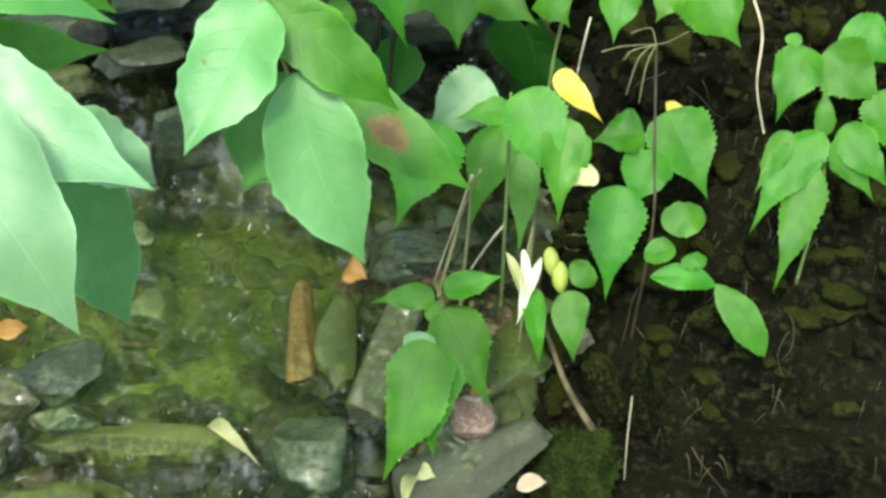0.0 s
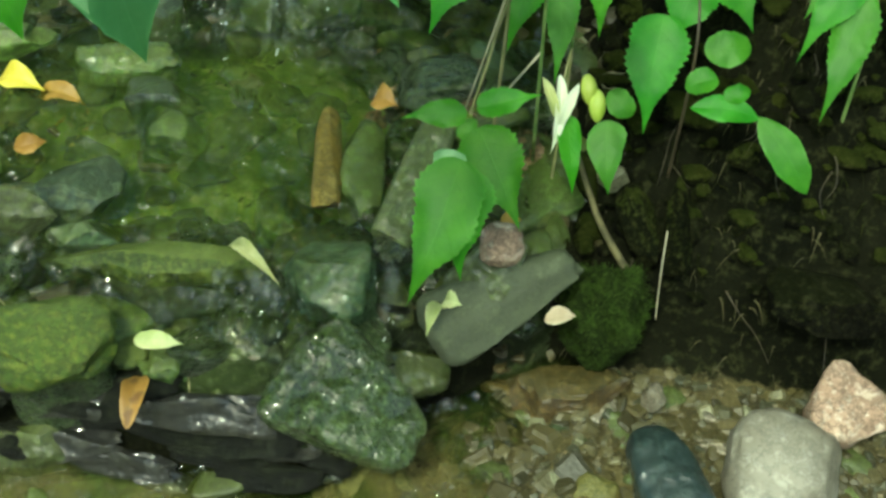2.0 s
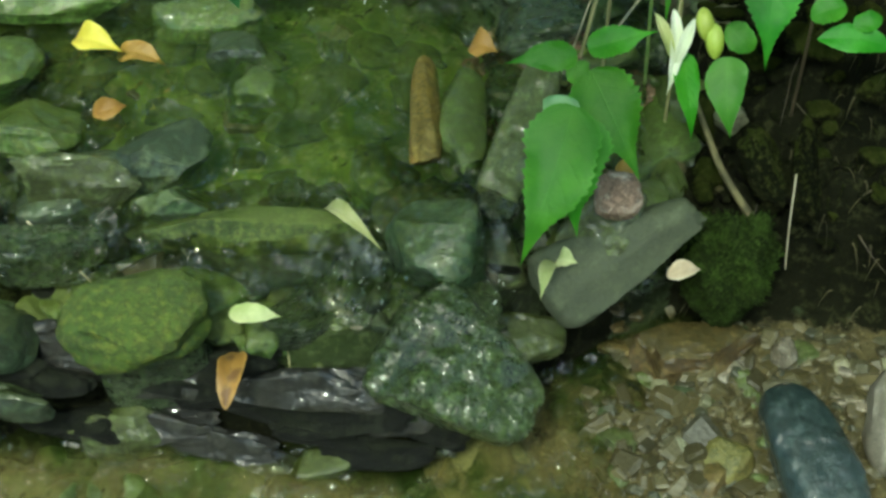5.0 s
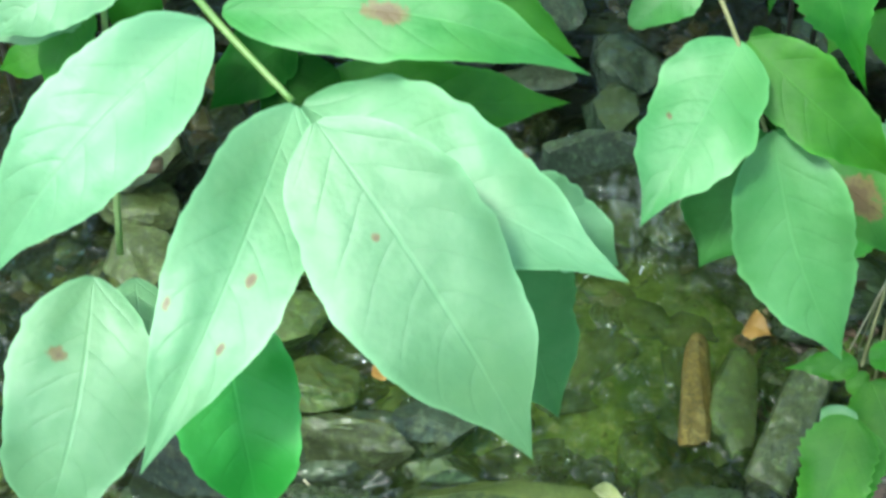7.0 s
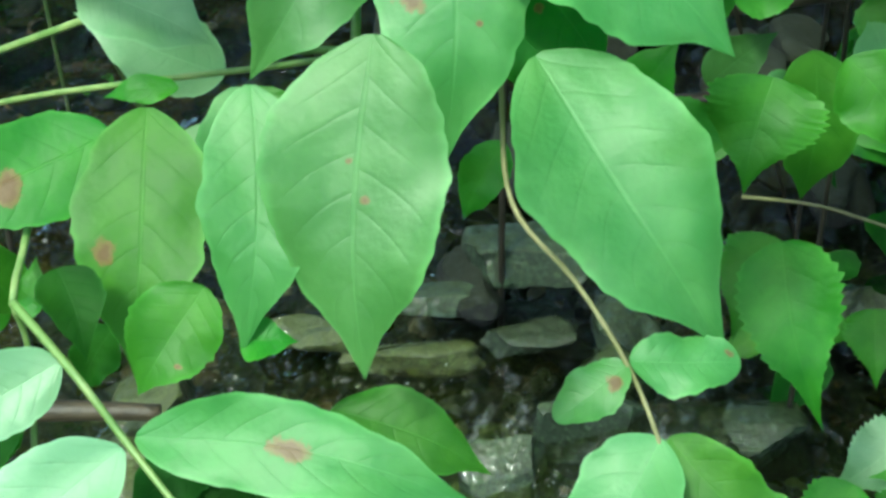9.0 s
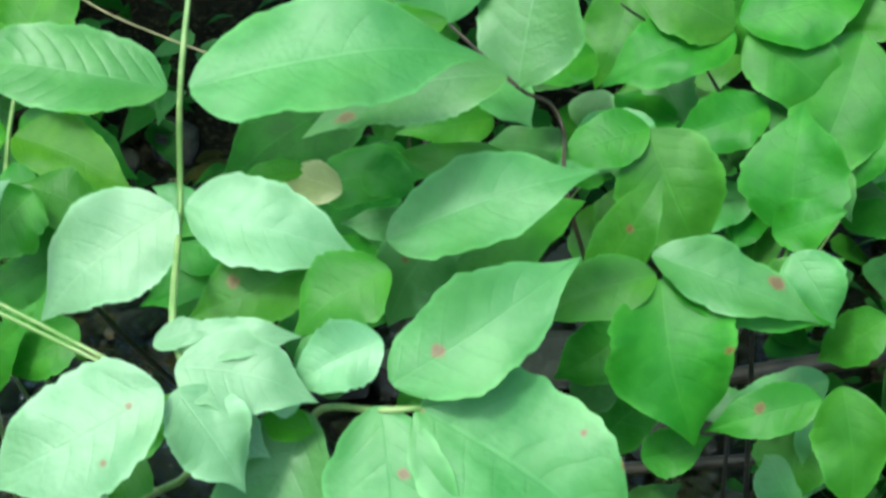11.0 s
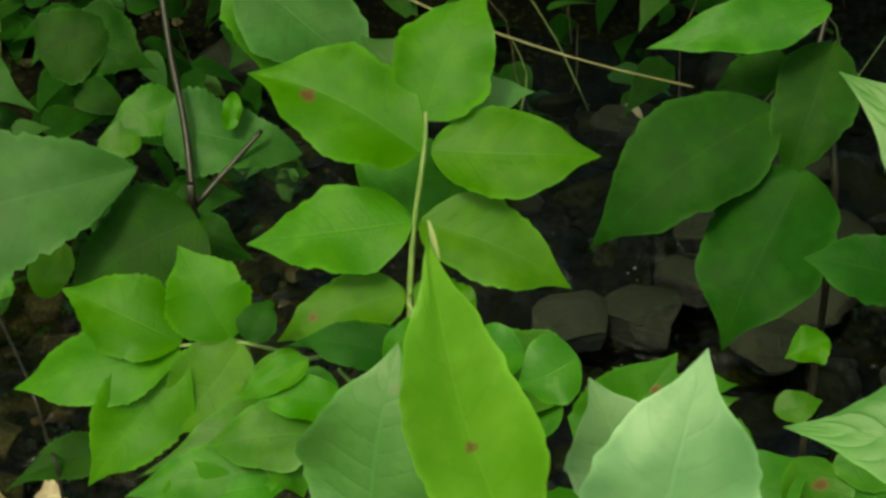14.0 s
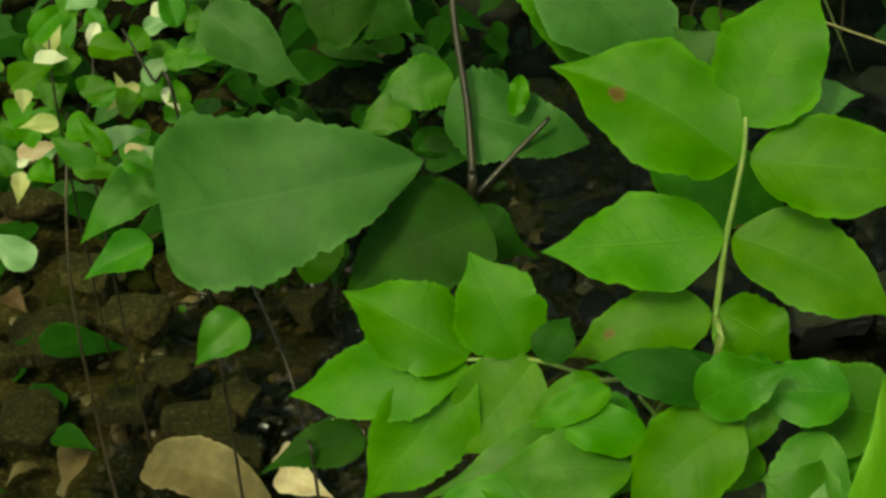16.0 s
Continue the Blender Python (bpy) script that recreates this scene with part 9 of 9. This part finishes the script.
def build_stalks():
    """Thin upright stalks and grass among the undergrowth beyond the stream."""
    rnd = random.Random(47)
    for mat, count, label in (("green", 70, "thin green stalks rising from the far bank"), ("fibre", 60, "dry dark stalks rising from the far bank")):
        verts, faces = [], []
        for _ in range(count):
            x, y = rnd.uniform(-2.2, 0.7), rnd.uniform(2.6, 4.4)
            o = Vector((x, y, ground_z(x, y) - 0.01))
            reach, lean = rnd.uniform(0.15, 0.5), Vector((rnd.gauss(0, 0.25), rnd.gauss(0, 0.25), 1))
            pts = [tuple(o + lean * (reach * k / 3) + Vector((rnd.gauss(0, 0.012), rnd.gauss(0, 0.012), -0.06 * reach * k * k / 3))) for k in range(4)]
            v, f = tube(pts, rnd.uniform(0.0012, 0.0026), 0.0007, 5, 2)
            n = len(verts)
            verts += [tuple(p) for p in v]
            faces += [tuple(i + n for i in q) for q in f]
        ob = mesh_object("stalks", verts, faces, STEM[mat])
        tagged(ob, label, "undergrowth", kind="stuff")


build_stalks()


# ---- leaf litter on the gravel bank ----
def build_litter():
    rnd = random.Random(19)
    for mat, count, label in (("tan", 70, "dry brown leaf litter on the shaded gravel bank"), ("rust", 60, "dark rotting leaf litter on the shaded gravel bank"), ("olive", 60, "small yellow-green sprigs on the shaded gravel bank")):
        verts, faces, uvs = [], [], []
        for _ in range(count):
            x, y = rnd.uniform(-2.1, -1.02), rnd.uniform(1.3, 2.4)
            ln = rnd.uniform(0.02, 0.05) * (0.6 if mat == "olive" else 1)
            v, f, uv = leaf_grid((x, y, 0), Vector((x, y, 0)) + Vector((rnd.gauss(0, 1), rnd.gauss(0, 1), rnd.gauss(0, 0.2))).normalized() * ln, (rnd.gauss(0, 0.3), rnd.gauss(-0.2, 0.3), 1), ln * rnd.uniform(0.4, 0.7), "bank", rnd.uniform(0.05, 0.25), rnd.uniform(0, 0.5), 0.2, 0, rnd.randrange(9999), rows=12, ribs=2)
            k = len(verts)
            verts += [tuple(p + Vector((0, 0, ground_z(x, y) + 0.02))) for p in v]
            faces += [tuple(i + k for i in q) for q in f]
            uvs += uv
        ob = mesh_object("leaf_litter", verts, faces, LEAF["lime" if mat == "olive" else mat], None, True, uvs)
        tagged(ob, label, "leaf litter", kind="stuff")


build_litter()


# ---- the many lesser stones that pave the bed, and clods of the bank ----
def stone_shape(seed, cut, mat):
    rnd = random.Random(seed)
    bm = bmesh.new()
    bmesh.ops.create_icosphere(bm, subdivisions=3, radius=0.04)
    planes = [(Vector((rnd.gauss(0, 1), rnd.gauss(0, 1), rnd.gauss(0, 0.8))).normalized(), 0.04 * rnd.uniform(0.55, 0.88)) for _ in range(cut)]
    o = Vector((seed * 1.3, seed * 0.7, 0.0))
    for v in bm.verts:
        p = Vector(math.copysign(abs(c / 0.04) ** 0.68, c) for c in v.co) * 0.036
        for d, h in planes:
            k = p.dot(d) - h
            if k > 0:
                p -= d * (k * 0.95)
        q = p / 0.04
        v.co = p * (1 + 0.2 * noise.noise(q * 1.5 + o) + 0.07 * noise.noise(q * 5 + o))
    me = bpy.data.meshes.new("stone")
    bm.to_mesh(me)
    bm.free()
    me.shade_smooth()
    me.materials.append(ROCK[mat])
    return me


def pave(zone, count, lo, hi, mats, label, group, name, seed, lift=0.1, flat=(0.3, 0.6), joined=False):
    """Stones strewn over a zone: things of their own, or one heap too many to count."""
    rnd = random.Random(seed)
    x0, x1, y0, y1 = zone
    shapes = [stone_shape(seed * 50 + k, 9, mats[k % len(mats)]) for k in range(12)]
    placed, verts, faces, slots = [], [], [], []
    for _ in range(count * 6):
        if len(placed) >= count:
            break
        x, y = rnd.uniform(x0, x1), rnd.uniform(y0, y1)
        if -0.44 < x < -0.06 and 1.18 < y < 1.45 and rnd.random() < (0.97 if joined else 0.82):
            continue
        if x < 0.05 and abs(y - step_line(x) - 0.012) < 0.045 and rnd.random() < 0.85:
            continue
        if name != "cobbles" and x > -0.13 and y < step_line(x) + 0.03 and y < 1.2:
            continue
        r = lo + (hi - lo) * rnd.random() ** 1.6
        if any((x - a) ** 2 + (y - b) ** 2 < (0.55 * (r + c)) ** 2 for a, b, c in placed):
            continue
        placed.append((x, y, r))
        k = r / 0.04
        fl = rnd.uniform(*flat)
        me = rnd.choice(shapes)
        m = pose(x, y, ground_z(x, y) + r * fl * lift, rnd.uniform(-14, 14), rnd.uniform(-14, 14), rnd.uniform(0, 360)) @ Matrix.Diagonal((k * rnd.uniform(1.0, 1.7), k * rnd.uniform(0.7, 1.1), k * fl, 1))
        if joined:
            q = len(verts)
            verts.extend(tuple(m @ v.co) for v in me.vertices)
            faces.extend(tuple(q + i for i in p.vertices) for p in me.polygons)
            slots.extend([mats.index(me.materials[0]["key"])] * len(me.polygons))
        else:
            ob = new(name, me)
            ob.matrix_basis = m
            tagged(ob, label, "stone", group)
    if joined:
        ob = mesh_object(name, verts, faces, ROCK[mats[0]])
        for key in mats[1:]:
            ob.data.materials.append(ROCK[key])
        ob.data.polygons.foreach_set("material_index", slots)
        tagged(ob, label, "stones", kind="stuff")


for key in ROCK:
    ROCK[key]["key"] = key
pave((-0.75, 0.1, 1.0, 1.5), 120, 0.02, 0.055, ("olive", "grey", "moss", "slab", "brown", "olive"), "wet olive grey stone paving the stream bed", "stones paving the bed", "stone", 3)
pave((-0.8, 0.12, 0.82, 1.55), 420, 0.009, 0.028, ("olive", "moss", "dark", "brown", "grey"), "small olive stones filling the stream bed", "", "rubble", 9, joined=True)
pave((-0.85, 0.0, 0.98, 1.62), 520, 0.006, 0.021, ("slab", "dark", "brown", "grey", "sheer"), "jagged splinters of wet rock between the stones", "", "splinters", 14, 0.9, (0.35, 0.8), joined=True)
pave((-0.6, 0.6, 0.66, 1.16), 330, 0.006, 0.02, ("brown", "rusty", "dark", "pale", "brown"), "small cobbles on the floor of the shallow pool", "", "cobbles", 5, joined=True)
pave((-1.3, 0.2, 1.5, 2.9), 340, 0.018, 0.07, ("bed", "soil", "mossy"), "wet stones of the upper stream, darkened for shade", "", "upstream_stones", 6, joined=True)
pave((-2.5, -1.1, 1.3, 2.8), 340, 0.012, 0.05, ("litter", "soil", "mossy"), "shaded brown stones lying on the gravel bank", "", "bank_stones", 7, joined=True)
pave((0.12, 0.75, 1.2, 1.75), 700, 0.006, 0.022, ("soil", "mossy"), "clods of earth and moss in the bank, darkened for shade", "", "clods", 8, 0.3, (0.5, 0.9), joined=True)


# ---- rootlets hanging out of the bank ----
def build_rootlets():
    rnd = random.Random(12)
    verts, faces = [], []
    for _ in range(60):
        x, y = rnd.uniform(0.1, 0.65), rnd.uniform(1.2, 1.55)
        z = ground_z(x, y) + 0.004
        a = rnd.uniform(-2.4, -0.7)
        ln = rnd.uniform(0.02, 0.08)
        p = [Vector((x, y, z))]
        for k in range(3):
            p.append(p[-1] + Vector((math.cos(a) * ln / 3, math.sin(a) * ln / 3, -ln * rnd.uniform(0.0, 0.4))))
            a += rnd.uniform(-0.7, 0.7)
        v, f = tube(p, 0.0007, 0.0003, 5, 3)
        k = len(verts)
        verts.extend(tuple(q) for q in v)
        faces.extend(tuple(i + k for i in g) for g in f)
    ob = mesh_object("rootlets", verts, faces, STEM["bark"])
    tagged(ob, "fine brown rootlets in the bank", "roots", kind="stuff")


build_rootlets()


def build_hanging_moss():
    """Short strands of moss, root hair and dead grass that hang down the face of the bank."""
    rnd = random.Random(41)
    for mat, count, label in (("mossy", 1500, "moss strands hanging on the bank face, darkened for shade"), ("fibre", 700, "pale brown root hairs hanging on the face of the bank")):
        verts, faces = [], []
        for _ in range(count * 3):
            x, y = rnd.uniform(0.09, 0.62), rnd.uniform(1.17, 1.5)
            clump = noise.noise(Vector((x * 14, y * 14, 3.0 if mat == "mossy" else 8.0)))
            if clump < 0.05 or len(faces) > count * 3:
                continue
            p = Vector((x, y, ground_z(x, y) + rnd.uniform(0.0, 0.008)))
            d = Vector((rnd.gauss(0, 0.35), -0.55 + rnd.gauss(0, 0.3), -0.5 + rnd.gauss(0, 0.35))).normalized()
            ln, w = rnd.uniform(0.008, 0.030), rnd.uniform(0.0004, 0.0013)
            sd = d.cross(Vector((rnd.gauss(0, 0.3), -0.6, 0.8))).normalized()
            k = len(verts)
            for i in range(4):
                u = i / 3
                c = p + d * (ln * u) + Vector((0, 0.0, 0.006 * math.sin(u * 3.1) - 0.006 * u * u))
                h = w * (1.05 - u)
                verts += [tuple(c + sd * h), tuple(c - sd * h), tuple(c + Vector((0, -0.6, 0.8)) * h)]
            for i in range(3):
                for j in range(3):
                    a, b = k + i * 3 + j, k + i * 3 + (j + 1) % 3
                    faces.append((a, b, b + 3, a + 3))
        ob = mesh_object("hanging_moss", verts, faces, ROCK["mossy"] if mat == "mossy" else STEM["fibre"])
        tagged(ob, label, "moss", kind="stuff")


build_hanging_moss()


# ---- white water at the little falls, and white droplets in place of glints ----
def build_splashes():
    rnd = random.Random(8)
    m, t, N, bsdf = nodes_of("white_water")
    bsdf.inputs["Base Color"].default_value = (0.75, 0.8, 0.78, 1)
    bsdf.inputs["Roughness"].default_value = 0.3
    bsdf.inputs["Transmission Weight"].default_value = 0.55
    bsdf.inputs["IOR"].default_value = 1.33
    bm = bmesh.new()
    bmesh.ops.create_icosphere(bm, subdivisions=1, radius=1.0)
    unit = [v.co.copy() for v in bm.verts]
    tri = [tuple(v.index for v in f.verts) for f in bm.faces]
    bm.free()
    verts, faces = [], []
    for x, y, z, r, count in SPLASH:
        for _ in range(int(count * 0.06)):
            p = Vector((x + rnd.gauss(0, r * 0.6), y + rnd.gauss(0, r * 0.5), z + rnd.gauss(0, 0.008)))
            s = 0.0005 + 0.0012 * rnd.random() ** 2.5
            q = pose(*p, rnd.uniform(-30, 30), rnd.uniform(-30, 30), rnd.gauss(-100, 35)) @ Matrix.Diagonal((s * rnd.uniform(1.5, 4.0), s, s * 0.35, 1))
            k = len(verts)
            verts.extend(tuple(q @ c) for c in unit)
            faces.extend((a + k, b + k, c + k) for a, b, c in tri)
    ob = mesh_object("splashing_water", verts, faces, m)
    tagged(ob, "white droplets for splashing water and for glints", "water", kind="stuff")


build_splashes()


def build_foam():
    """Streaks of aerated water on the little falls, and painted glints beside the wet stone."""
    m, tr, N, bsdf = nodes_of("foam")
    bsdf.inputs["Base Color"].default_value = (0.72, 0.8, 0.82, 1)
    bsdf.inputs["Roughness"].default_value = 0.25
    geo = N.new("ShaderNodeTexCoord").outputs["Object"]
    mp = N.new("ShaderNodeMapping")
    mp.inputs["Scale"].default_value = (1.0, 0.3, 0.3)
    tr.links.new(geo, mp.inputs[0])
    at = N.new("ShaderNodeAttribute")
    at.attribute_name = "foam"
    streak = mth(tr, "ADD", mth(tr, "MULTIPLY", noise_of(tr, mp.outputs[0], 60, 4, 0.6), 0.6), mth(tr, "MULTIPLY", noise_of(tr, mp.outputs[0], 170, 3), 0.4))
    f = mth(tr, "MULTIPLY", step_of(tr, mth(tr, "ADD", streak, mth(tr, "MULTIPLY", at.outputs["Fac"], 0.16)), 0.57, 0.76), step_of(tr, at.outputs["Fac"], 0.02, 0.35))
    clear = N.new("ShaderNodeBsdfTransparent")
    mx = N.new("ShaderNodeMixShader")
    tr.links.new(mth(tr, "MULTIPLY", f, 0.16), mx.inputs[0])
    tr.links.new(clear.outputs[0], mx.inputs[1])
    tr.links.new(bsdf.outputs[0], mx.inputs[2])
    tr.links.new(mx.outputs[0], N["Material Output"].inputs[0])
    verts, faces, amount = [], [], []
    for cx, cy, rx, ry in ((-0.19, 1.44, 0.11, 0.085), (-0.36, 1.51, 0.10, 0.05), (-0.17, 1.075, 0.06, 0.035), (-0.06, 1.10, 0.035, 0.03), (-0.6, 1.35, 0.04, 0.03), (-0.5, 2.4, 0.14, 0.1)):
        n, k = 26, len(verts)
        for q in range(n + 1):
            for p in range(n + 1):
                x, y = cx + rx * (2 * p / n - 1), cy + ry * (2 * q / n - 1)
                verts.append((x, y, water_z(x, y) + 0.005 * noise.noise(Vector((x * 11, y * 7, 9.0))) + chop(x, y) + 0.003))
                amount.append(max(0.0, 1 - math.hypot((x - cx) / rx, (y - cy) / ry)))
        faces += [(k + q * (n + 1) + p, k + q * (n + 1) + p + 1, k + (q + 1) * (n + 1) + p + 1, k + (q + 1) * (n + 1) + p) for q in range(n) for p in range(n)]
    ob = mesh_object("foam", verts, faces, m)
    ob.data.attributes.new("foam", "FLOAT", "POINT").data.foreach_set("value", amount)
    tagged(ob, "white streaks for foaming water and for glints", "water", kind="stuff")


build_foam()
